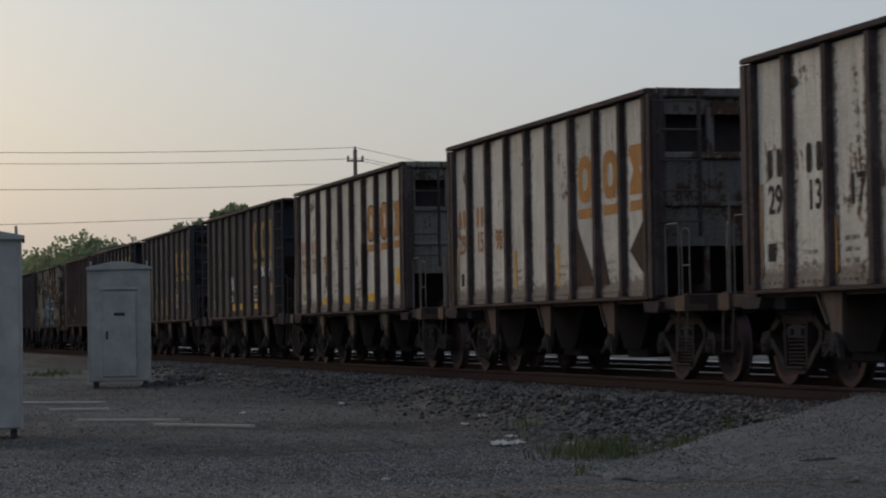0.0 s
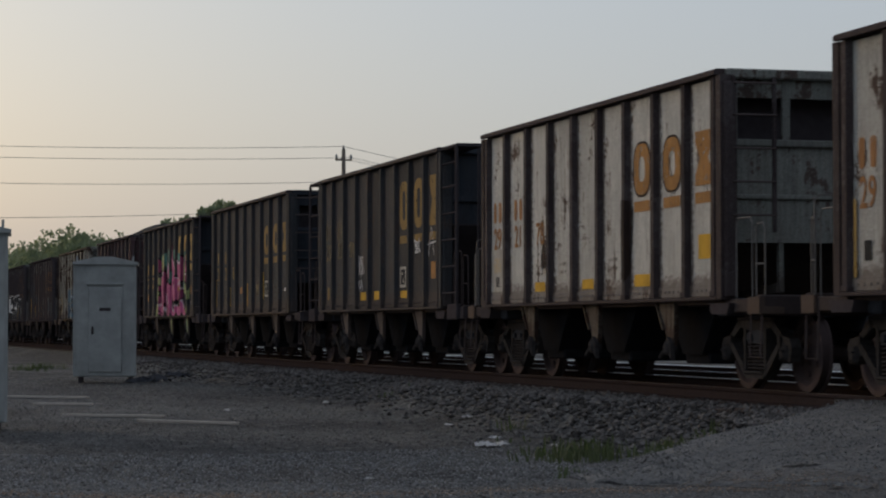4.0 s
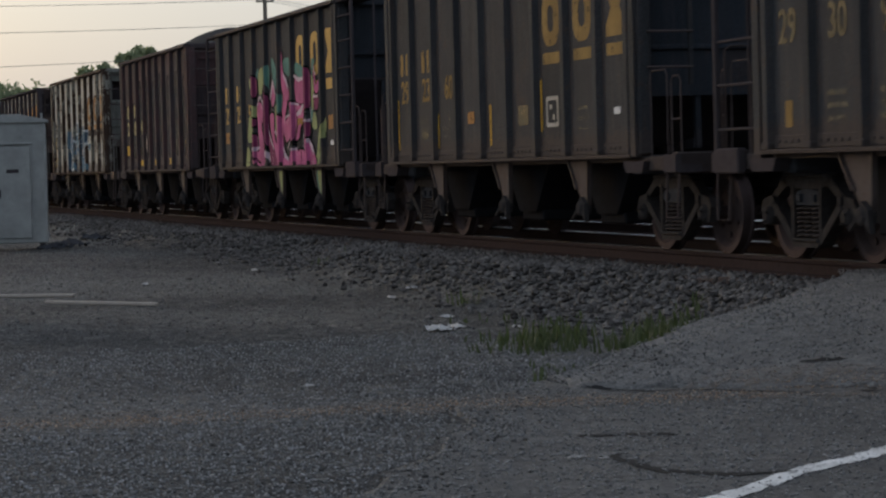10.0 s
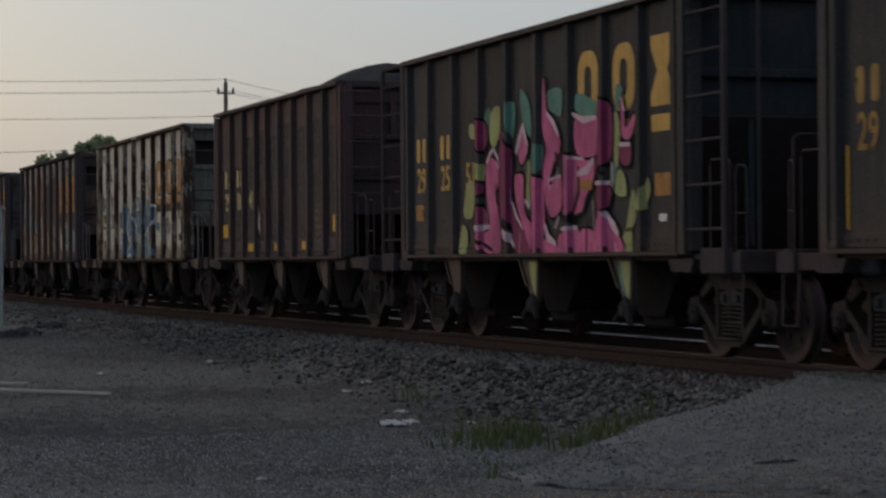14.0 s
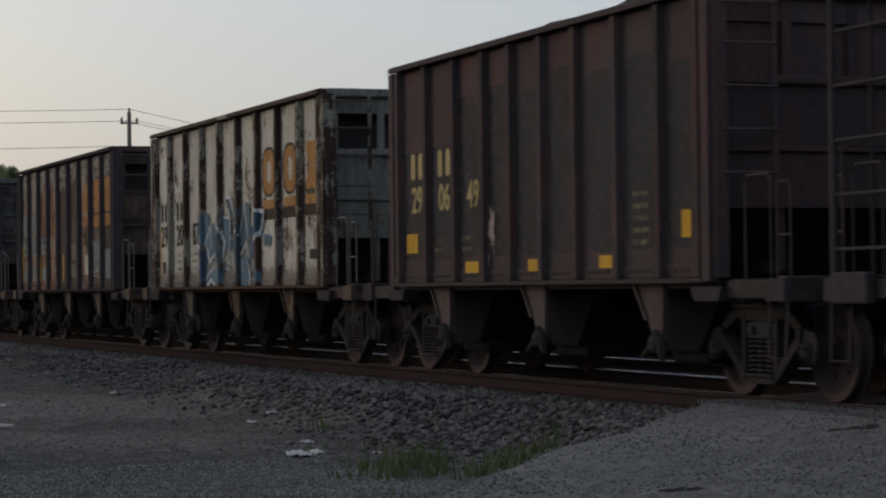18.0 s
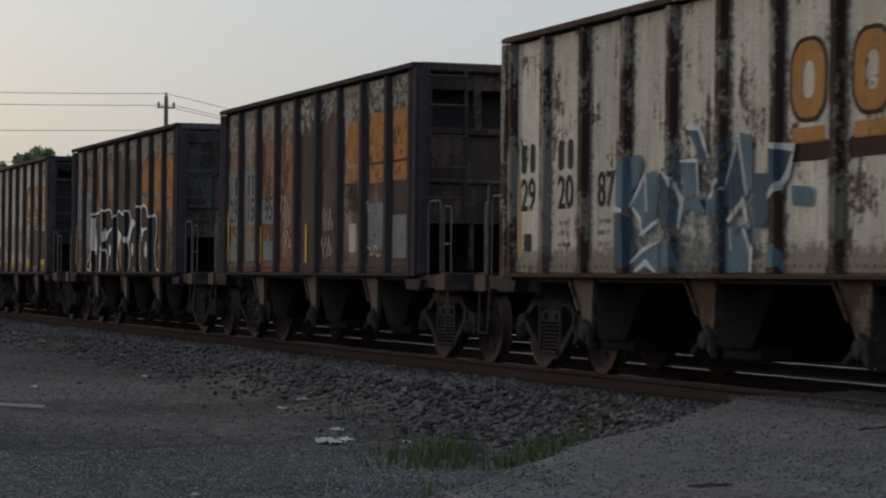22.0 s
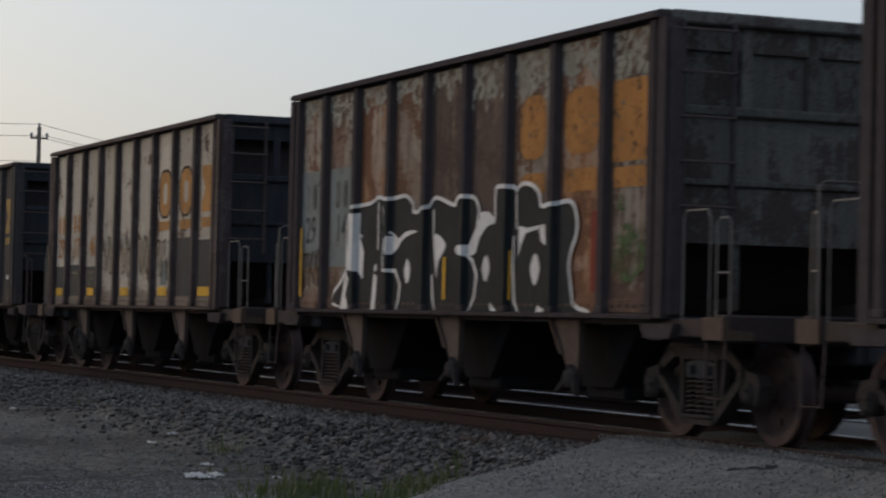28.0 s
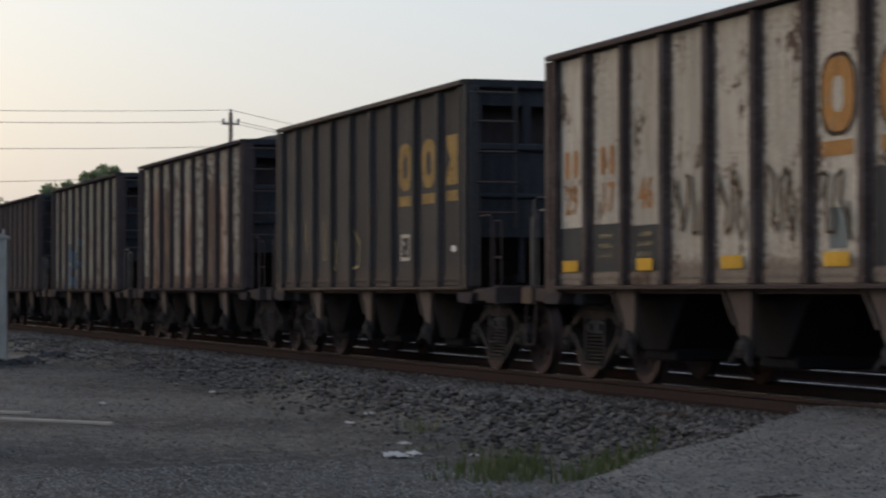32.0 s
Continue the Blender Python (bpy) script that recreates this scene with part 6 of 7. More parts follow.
BLUE_MORE = [[(-0.06, 1.86), (-0.57, 1.92), (-0.54, 1.64), (-0.27, 1.67)],
    [(-0.62, 2.07), (-0.89, 2.31), (-1.0, 2.06), (-1.04, 1.83), (-0.79, 1.74), (-0.63, 1.76)],
    [(-0.92, 2.44), (-1.18, 2.4), (-1.19, 1.9), (-1.06, 1.85)],
    [(-0.65, 1.59), (-0.9, 1.56), (-1.12, 1.6), (-1.18, 1.35), (-1.13, 1.16), (-0.64, 1.13)],
    [(-1.57, 2.28), (-1.97, 2.24), (-1.88, 2.02), (-1.68, 1.91), (-1.56, 1.81)],
    [(-1.94, 1.92), (-2.34, 1.89), (-2.32, 1.72), (-1.96, 1.74)],
    [(-1.59, 1.45), (-1.74, 1.35), (-1.84, 1.16), (-1.49, 1.14)],
    [(-1.2, 2.05), (-1.54, 2.04), (-1.5, 1.55), (-1.21, 1.55)]]
BLUE_RIMS = [[(1.56, 1.81), (1.36, 1.96), (1.17, 2.14)],
    [(1.49, 1.81), (1.29, 1.68), (1.25, 1.53)],
    [(1.25, 1.53), (0.88, 1.66)],
    [(1.52, 1.24), (1.22, 1.37), (0.86, 1.45)],
    [(1.17, 2.12), (1.13, 1.75)],
    [(0.54, 2.06), (0.3, 1.84), (0.39, 1.57)],
    [(0.35, 2.23), (-0.03, 2.22), (-0.06, 1.86)],
    [(0.22, 2.55), (-0.07, 2.53), (-0.28, 2.23)],
    [(-0.29, 1.85), (-0.58, 2.02)],
    [(-0.62, 1.92), (-0.86, 2.32)],
    [(-0.89, 2.44), (-1.08, 1.85)],
    [(-0.69, 1.62), (-1.01, 1.81), (-1.12, 1.54)],
    [(-0.74, 1.56), (-0.77, 1.35)],
    [(-1.01, 1.55), (-1.18, 1.35), (-1.16, 1.15)],
    [(-1.57, 2.29), (-1.99, 2.25), (-1.88, 2.02), (-1.58, 1.81)],
    [(-1.93, 1.92), (-1.88, 1.75)],
    [(1.41, 1.15), (1.15, 1.25), (0.9, 1.14)],
    [(1.96, 1.8), (1.62, 1.78)],
    [(0.48, 2.06), (0.82, 2.14)]]
BLUE_BASE = [[(1.9, 1.14), (1.85, 1.8), (1.5, 1.85), (1.2, 2.15), (0.7, 2.18), (0.35, 2.42), (0.0, 2.2), (-0.35, 2.25), (-0.75, 2.45), (-1.15, 2.3), (-1.2, 1.9), (-1.5, 1.7), (-1.3, 1.5), (-1.3, 1.14)]]
sprayed(C7, BLUE_BASE, C_BLUE_BASE, 0, "graffiti_ground", "slate blue sprayed ground")
for k, p in enumerate(BLUE_WEDGES + BLUE_MORE):
    sprayed(C7, [p], C_BLUE if k % 3 == 1 else C_BLUE_MID, 1, "graffiti_letter", "faded blue graffiti wedge")
for k, p in enumerate(BLUE_RIMS):
    sprayed(C7, stroke(p, 0.05 + 0.02 * (k % 3)), C_PALE_BLUE, 2, "graffiti_highlight", "pale graffiti line")
rng = random.Random(31)
for k in range(14):
    y, z = rng.uniform(-1.5, 1.6), rng.uniform(1.2, 2.0)
    sprayed(C7, stroke([(y, z), (y + rng.uniform(-0.12, 0.12), z + rng.uniform(0.2, 0.4))], rng.uniform(0.02, 0.045)), C_BLUE_DEEP, 3, "graffiti_line", "navy graffiti line", False)
for k in range(2):
    ring, inner = rounded(-0.34, 0.34, 2.46, 3.21, 0.26, 6), rounded(-0.30, 0.30, 2.50, 3.17, 0.24, 6)
    part("emblem_outline", outline_mesh("emblem_outline", [[ring[a], ring[(a + 1) % len(ring)], inner[(a + 1) % len(ring)], inner[a]] for a in range(len(ring))], C_BRUSH, -0.017), C7, at=(PANEL_X, bay(6 + k), 0))

# brown car with blue-grey patches
for k in (0, 1):
    patch(C8, k, 2.36, 2.80, 0.78, C_BLUE_PATCH, "blue_patch", 0, 0.02, "grey-blue paint patch")
for k in (0, 1, 2):
    patch(C8, k, 1.90, 2.30, 0.78, C_BLUE_PATCH, "blue_patch", 0, 0.02, "grey-blue paint patch")
    patch(C8, k, 1.32, 1.62, 0.6, C_BLUE_PATCH, "blue_patch", 0, 0.02, "grey-blue paint patch")
numbers(C8, ("29", "15", "95"), C_BLACK, None, 2.12, 0.52)
for k, ww, sh in ((6, 0.70, -0.06), (7, 0.72, -0.04), (8, 0.84, 0)):
    patch(C8, k, 2.64, 3.26 + 0.05 * (k > 6), ww, C_ORANGE_OLD, "orange_patch", sh, 0.22 if k < 8 else 0.03, "faded orange paint block")
    patch(C8, k, 2.36 + 0.06 * (k == 6), 2.60, ww * 0.95, C_ORANGE_OLD, "orange_patch", sh, 0.03, "faded orange paint block")
patch(C8, 8, 2.82, 3.06, 0.16, C_BRUSH, "brown_notch", 0.36, 0.07, "dark notch in the orange block")
patch(C8, 8, 2.80, 3.04, 0.14, C_BRUSH, "brown_notch", -0.36, 0.06, "dark notch in the orange block")
for k, sh in ((0, 0.28), (2, 0.42), (4, 0.05)):
    patch(C8, k, 1.28, 1.86 if k else 2.15, 0.08, C_YELLOW_SOUND, "yellow_mark", sh)
sprayed(C8, scrawl(1.45, 0.95, 1.80, 2.35, 21, 3, 0.026) + scrawl(1.32, 0.90, 1.50, 1.82, 22, 2, 0.026), C_WHITE_PATCH, 1, "spray_tag", "pale sprayed tag", False)
patch(C8, 6, 1.42, 1.82, 0.30, C_WHITE_PATCH, "pale_patch", -0.02, 0.02, "pale paint patch")
patch(C8, 7, 1.45, 2.08, 0.80, C_BLUE_PATCH, "blue_patch", -0.04, 0.03, "grey-blue paint patch")
patch(C8, 8, 1.33, 1.90, 0.80, C_BLUE_PATCH, "blue_patch", 0, 0.03, "grey-blue paint patch")
sprayed(C8, scrawl(-0.85, -1.32, 1.70, 2.10, 26, 3, 0.024) + scrawl(-0.78, -1.25, 1.32, 1.70, 27, 3, 0.024), C_WHITE_PATCH, 1, "spray_tag", "pale sprayed tag", False)
sprayed(C8, scrawl(-2.95, -3.55, 1.34, 1.52, 23, 2, 0.022) + scrawl(-2.9, -3.1, 1.95, 2.12, 25, 1, 0.022), C_WHITE_PATCH, 2, "spray_tag", "pale sprayed tag", False)
sprayed(C8, scrawl(-1.95, -2.50, 1.95, 2.42, 24, 4, 0.045), C_BRUSH, 2, "spray_tag", "dark sprayed tag", False)


def ragged_tops(car, bays, mat, seed, z0=3.3, label="pale remnant of old paint"):
    """Old paint left along the top of the bays, with torn lower edges."""
    rng = random.Random(seed)
    for k in bays:
        w = car["half"] / PANELS * 0.9
        lift = rng.uniform(-0.12, 0.12)
        low = [(w - 2 * w * q / 15, z0 + lift + 0.07 * math.sin(q * 0.9 + k) + rng.uniform(-0.09, 0.09)) for q in range(16)]
        part("paint_remnant", outline_mesh("paint_remnant", [[(-w, TOP - 0.09), (w, TOP - 0.09)] + low], mat, -0.0145), car, at=(PANEL_X, bay(k, car["half"]), 0), label=label)


C_REMNANT = chipped("flaking_old_paint", (0.31, 0.30, 0.265), 0.7, 0.45, (0.12, 0.075, 0.05))
ragged_tops(C8, range(9), C_REMNANT, 1, 3.28)
ragged_tops(C9, range(9), C_REMNANT, 2, 3.42)
ragged_tops(C12, range(9), C_REMNANT, 3, 3.2)

# rusted car with the big letters
for k in (0, 1):
    patch(C9, k, 1.65, 2.85, 0.80, C_BLUE_PATCH, "blue_patch", 0, 0.04, "grey-blue paint patch")
numbers(C9, ("29", "14", ""), C_DARK_PATCH, None, 2.10)
for k, ww in ((6, 0.62), (7, 0.74), (8, 0.88)):
    patch(C9, k, 2.66 - 0.12 * (k == 8), 3.30, ww, C_ORANGE_OLD, "orange_patch", 0, 0.2 if k < 8 else 0.03, "faded orange paint block")
    patch(C9, k, 2.30, 2.52 - 0.03 * (k == 8), ww * 0.95, C_ORANGE_OLD, "orange_patch", 0, 0.04, "faded orange paint block")
y = bay(8)
sprayed(C9, blobs([[(y + 0.36, 1.5), (y + 0.30, 1.85), (y + 0.1, 2.05), (y - 0.1, 1.9), (y - 0.34, 1.98), (y - 0.3, 1.6), (y + 0.05, 1.42)], [(y + 0.3, 2.1), (y + 0.22, 2.25), (y + 0.12, 2.1)]]), C_GREEN, 0, "green_patch", "blotchy green sprayed patch", False)
patch(C9, 7, 1.33, 2.1, 0.16, C_RED, "red_patch", -0.32, 0.05)
patch(C9, 0, 1.28, 2.15, 0.07, C_YELLOW_SOUND, "yellow_mark", 0.28)
BIG_OUTLINE = [[(3.12, 1.14), (3.05, 1.59), (3.0, 2.25), (2.27, 2.36), (2.02, 2.42), (1.76, 2.38), (1.35, 2.4), (1.16, 2.4), (0.98, 2.32), (0.92, 2.21), (0.49, 2.25), (0.27, 2.35), (-0.25, 2.25), (-0.35, 2.32), (-0.74, 2.32), (-0.88, 2.23), (-0.94, 2.13), (-1.15, 2.13), (-1.35, 2.06), (-1.36, 2.36), (-1.45, 2.4), (-1.8, 2.38), (-1.86, 2.34), (-1.99, 2.4), (-2.14, 2.4), (-2.3, 2.36), (-2.4, 2.29), (-2.46, 2.17), (-2.78, 2.17), (-2.98, 2.19), (-3.15, 2.18), (-3.24, 2.09), (-3.26, 1.91), (-3.1, 1.62), (-3.2, 1.21), (-3.12, 1.09)]]
BIG_WHITE = [[(3.0, 2.25), (2.61, 2.28), (2.63, 2.02), (2.47, 1.81), (2.5, 1.48), (2.65, 1.58), (3.05, 1.61)],
    [(3.08, 1.59), (2.98, 1.5), (3.08, 1.3), (2.96, 1.12), (3.25, 1.12)],
    [(1.64, 1.97), (1.34, 1.95), (1.18, 2.01), (0.95, 2.03), (0.79, 2.01), (1.02, 1.98), (1.26, 1.92), (1.39, 1.83), (1.63, 1.77)],
    [(0.3, 1.96), (-0.04, 1.85), (0.17, 1.66), (0.21, 1.49)],
    [(-0.94, 2.12), (-1.15, 2.13), (-1.35, 2.05), (-1.16, 2.02), (-0.96, 1.9), (-0.82, 1.73), (-0.36, 1.75), (-0.34, 1.83), (-0.68, 1.84), (-0.86, 1.96)]]
BIG_WEDGES = [[(-1.95, 1.98), (-2.15, 1.95), (-2.0, 1.8), (-1.95, 1.68)],
    [(-2.44, 1.96), (-2.57, 2.0), (-2.59, 1.79), (-2.49, 1.84)],
    [(2.13, 1.56), (2.02, 1.51), (2.09, 1.1), (2.21, 1.1)],
    [(-1.25, 1.23), (-1.43, 1.08), (-1.28, 1.09)],
    [(-2.43, 1.2), (-2.71, 1.1), (-2.4, 1.1)]]
BIG_LINES = [[(2.01, 2.39), (2.0, 1.82)],
    [(1.71, 2.33), (1.74, 2.04), (1.69, 1.61)],
    [(1.78, 1.59), (1.44, 1.58), (1.28, 1.42), (1.32, 1.25), (1.4, 1.1)],
    [(0.31, 2.24), (0.3, 1.93)],
    [(0.33, 1.53), (0.31, 1.31), (0.25, 1.11)],
    [(-0.9, 2.15), (-0.9, 2.01), (-0.71, 1.84)],
    [(-0.58, 1.75), (-0.78, 1.67), (-0.9, 1.52), (-0.85, 1.28), (-0.7, 1.09)],
    [(-1.89, 2.33), (-1.91, 1.97)],
    [(-1.84, 1.9), (-1.83, 1.58), (-1.87, 1.25), (-1.96, 1.09)],
    [(-1.96, 1.99), (-2.15, 1.95), (-2.56, 1.99)],
    [(1.59, 2.02), (1.39, 1.95)],
    [(2.63, 2.02), (2.51, 1.99)]]
BIG_SMOOTH = [spline(p, 4) for p in BIG_OUTLINE]
sprayed(C9, [grown(BIG_SMOOTH[0], 0.045)], C_WHITE, 0, "graffiti_outline", "white graffiti outline")
sprayed(C9, BIG_SMOOTH, C_GREYED, 1, "graffiti_letters", "charcoal graffiti letters")
sprayed(C9, BIG_WHITE[:2] + BIG_WEDGES + blobs(BIG_WHITE[2:]), C_WHITE, 2, "graffiti_highlight", "white graffiti fills")
sprayed(C9, [q for p in BIG_LINES for q in stroke(p, 0.05)], C_WHITE, 3, "graffiti_outline", "white graffiti lines")
sprayed(C9, [spline([(y + a, z), (y, z + b_), (y - a, z), (y, z - b_)]) for y, z, a, b_ in ((1.06, 1.57, 0.09, 0.14), (-1.15, 1.58, 0.10, 0.14), (-2.37, 1.56, 0.11, 0.16), (2.06, 1.62, 0.04, 0.05))], C_WHITE, 4, "graffiti_eye", "white graffiti holes")
patch(C9, 4, 1.25, 1.72, 0.07, C_YELLOW_SOUND, "yellow_mark", -0.03)
patch(C9, 6, 1.25, 1.76, 0.07, C_YELLOW_SOUND, "yellow_mark", 0.46)
for ob in (o for o in C9.children if o.name.startswith("yellow_mark")):
    ob.location.x -= 0.016
for k in (3, 6):
    small_print(C9, k, 1.60, C_WHITE_PATCH, 2, 0.25)
sprayed(C9, scrawl(4.75, 4.0, 1.35, 1.9, 31, 4, 0.035), C_BRUSH, 1, "spray_tag", "brown brushed scrawl", False)

# white car with brown scrawls
numbers(C10, ("29", "17", "46"), C_RUST_MARK, None, 2.10)
logo(C10, C_ORANGE)
for k in range(2):
    y = bay(6 + k)
    ring, inner = rounded(-0.34, 0.34, 2.46, 3.21, 0.26, 6), rounded(-0.30, 0.30, 2.50, 3.17, 0.24, 6)
    part("emblem_outline", outline_mesh("emblem_outline", [[ring[a], ring[(a + 1) % len(ring)], inner[(a + 1) % len(ring)], inner[a]] for a in range(len(ring))], C_BRUSH, -0.017), C10, at=(PANEL_X, y, 0))
for k, top in ((0, 1.80), (1, 1.82), (2, 1.78), (7, 2.15), (8, 2.1)):
    patch(C10, k, 1.285, top, 0.82, C_DARK_PATCH, "dark_patch", 0, 0.02, "charcoal paint patch")
patch(C10, 6, 1.45, 1.82, 0.36, C_BLUE_PATCH, "blue_patch")
for k, w in ((0, 0.5), (2, 0.44), (4, 0.5), (6, 0.5), (8, 0.7)):
    part("yellow_square", outline_mesh("yellow_square", [rounded(-w / 2, w / 2, 1.29, 1.42, 0.01, 1)], C_YELLOW_SOUND, -0.036), C10, at=(PANEL_X, bay(k), 0))
for k in (1, 2):
    for q in range(3):
        part("small_print", outline_mesh("small_print", [rounded(-0.2, 0.2, 1.44 + 0.11 * q, 1.49 + 0.11 * q, 0.01, 1)], FAINT["cream_stencil_paint"], -0.036), C10, at=(PANEL_X, bay(k), 0))
for k, sd in ((3, 41), (4, 42), (5, 43), (6, 44)):
    y = bay(k)
    sprayed(C10, scrawl(y + 0.34, y - 0.30, 1.50 + 0.1 * (k % 2), 2.30, sd, 2, 0.05), C_BRUSH, 1, "spray_tag", "brown brushed scrawl", False)

# dark car with yellow emblem, and the cars behind it
logo(C11, C_YELLOW_OLD)
for k in (0, 1, 2):
    patch(C11, k, 1.55 + 0.2 * (k < 2), 2.2, 0.26, FAINT["old_faded_cream_paint"], "faded_mark", 0, 0.05)
sprayed(C11, stroke([(1.7, 2.3), (1.85, 2.0), (1.8, 1.5), (1.5, 1.4), (1.45, 1.8), (1.65, 1.9)], 0.04) + stroke([(0.6, 2.2), (0.75, 1.8), (0.6, 1.4), (0.2, 1.45), (0.1, 1.8), (0.4, 2.0)], 0.04), C_CREAM, 0, "spray_tag", "pale looping spray tag", False)
part("framed_mark", FRAME_MARK, C11, at=(PANEL_X, bay(6), 0))
patch(C11, 8, 1.60, 1.68, 0.2, C_WHITE, "label_plate")
for k in (0, 3, 5, 8):
    patch(C12, k, 1.4, 3.2, 0.7, C_REMNANT, "pale_patch", 0, 0.08)
sprayed(C13, [[(y + dy, z) for y, z in p] for p in BLUE_WEDGES for dy in (0.6,)], C_BLUE, 0, "graffiti_letters", "blue graffiti letters")


# ---- signal cabinets, pole, wires, trees ----
def build_cabinet(x, y, turn, w, d, h, label):
    z0 = float(ground_z(x, y))
    cab = empty("signal_cabinet", label, "equipment cabinet", "signal cabinets", at=(x, y, z0, 0, 0, turn))
    part("body", Shape().box(-w / 2, w / 2, -d / 2, d / 2, 0.14, h, 0.02).data("body", M_CAB), cab)
    part("roof", Shape().prism([(-w / 2 - 0.05, h - 0.03), (w / 2 + 0.05, h - 0.03), (w / 2 + 0.05, h + 0.02), (w * 0.12, h + 0.14), (-w * 0.12, h + 0.14), (-w / 2 - 0.05, h + 0.02)], "y", -d / 2 - 0.06, d / 2 + 0.06).data("roof", M_CAB), cab)
    door = part("door", Shape().box(-w * 0.27, w * 0.27, -d / 2 - 0.035, -d / 2 + 0.005, 0.24, h * 0.80, 0.012).data("door", M_CAB), cab)
    part("handle", Shape().box(-w * 0.22, -w * 0.19, -d / 2 - 0.08, -d / 2 - 0.03, 1.05, 1.22, 0.008).data("handle", M_RUST_DARK), door)
    part("door_plate", Shape().box(-0.12, 0.12, -d / 2 - 0.043, -d / 2 - 0.034, 1.55, 1.62, 0.003).data("door_plate", M_RUST_DARK), door)
    for zz in (0.5, 1.2, 1.9):
        part("hinge", Shape().tube([(w * 0.28, -d / 2 - 0.03, zz), (w * 0.28, -d / 2 - 0.03, zz + 0.12)], 0.016, 6).data("hinge", M_CAB), door)
    part("drip_rail", Shape().box(-w * 0.30, w * 0.30, -d / 2 - 0.05, -d / 2, h * 0.82, h * 0.835, 0.004).data("drip_rail", M_CAB), cab)
    for sx in (-1, 1):
        part("lifting_eye", Shape().box(sx * w * 0.46 - 0.02, sx * w * 0.46 + 0.02, -d / 2 - 0.02, -d / 2 + 0.02, h, h + 0.15, 0.005).data("lifting_eye", M_CAB), cab)
        part("corner_trim", Shape().box(sx * w / 2 - 0.03, sx * w / 2 + 0.012, -d / 2 - 0.012, -d / 2 + 0.03, 0.14, h - 0.02, 0.004).data("corner_trim", M_CAB), cab)
        for sy in (-1, 1):
            part("leg", Shape().box(sx * (w / 2 - 0.12) - 0.04, sx * (w / 2 - 0.12) + 0.04, sy * (d / 2 - 0.1) - 0.04, sy * (d / 2 - 0.1) + 0.04, -0.12, 0.15, 0.006).data("leg", M_RUST_DARK), cab)
    return cab


build_cabinet(5.70, 48.3, -9, 1.30, 1.1, 2.58, "tall grey galvanised signal cabinet with a closed door on the gravel")
build_cabinet(1.25, 29.4, -5, 1.50, 1.2, 2.70, "tall grey galvanised signal cabinet beside the lot")


def build_pole(x, y, top, label, arms=True):
    z0 = float(ground_z(x, y))
    p = empty("utility_pole", label, "utility pole", "utility poles", at=(x, y, z0))
    h = top - z0
    part("shaft", Shape().tube([(0, 0, -0.3), (0, 0, h * 0.5), (0, 0, h)], [0.15, 0.125, 0.095], 10).data("shaft", M_POLE, True), p)
    if arms:
        part("crossarm", Shape().box(-0.42, 0.42, -0.07, 0.03, h - 0.58, h - 0.50, 0.010).data("crossarm", M_POLE), p)
        for ax in (-0.36, 0.36):
            part("insulator", Shape().tube([(ax, -0.02, h - 0.5), (ax, -0.02, h - 0.36), (ax, -0.02, h - 0.28)], [0.05, 0.07, 0.04], 8).data("insulator", M_CAB), p)
        part("insulator", Shape().tube([(0, 0, h), (0, 0, h + 0.16)], [0.05, 0.06], 8).data("insulator", M_CAB), p)
    return p


def direction(az, el, dist):
    a, e = radians(az), radians(el)
    return Vector((math.sin(a) * dist, math.cos(a) * dist, 1.066 + math.tan(e) * dist))


POLE = direction(12.8, 4.30, 112)
build_pole(POLE.x, POLE.y, POLE.z, "dark timber utility pole with a short crossarm")


def build_wire(points, sag, r=0.02):
    pts = []
    for a, b_ in zip(points, points[1:]):
        for k in range(14):
            t = k / 14
            q = Vector(a).lerp(Vector(b_), t)
            q.z -= sag * 4 * t * (1 - t)
            pts.append(q)
    pts.append(Vector(points[-1]))
    me = Shape().tube(pts, r, 5).data("overhead_wire", M_WIRE)
    tagged(new("overhead_wire", me), "thin dark overhead wire strung from the utility pole", "wire", "overhead wires")


for dz, el in ((0.12, 4.52), (-0.42, 4.26), (-1.6, 3.6), (-2.9, 2.5)):
    far_end = direction(-9.0, el + 0.15, 104)
    start = POLE + Vector((0.3 if -1 < dz < 0 else 0, 0, dz))
    build_wire([tuple(far_end), tuple(start)], 0.5, 0.013)
for dz, dx in ((0.12, 0), (-0.42, -0.36), (-0.42, 0.36)):
    build_wire([tuple(POLE + Vector((dx, 0, dz))), tuple(direction(30, 1.6, 190))], 1.2, 0.013)


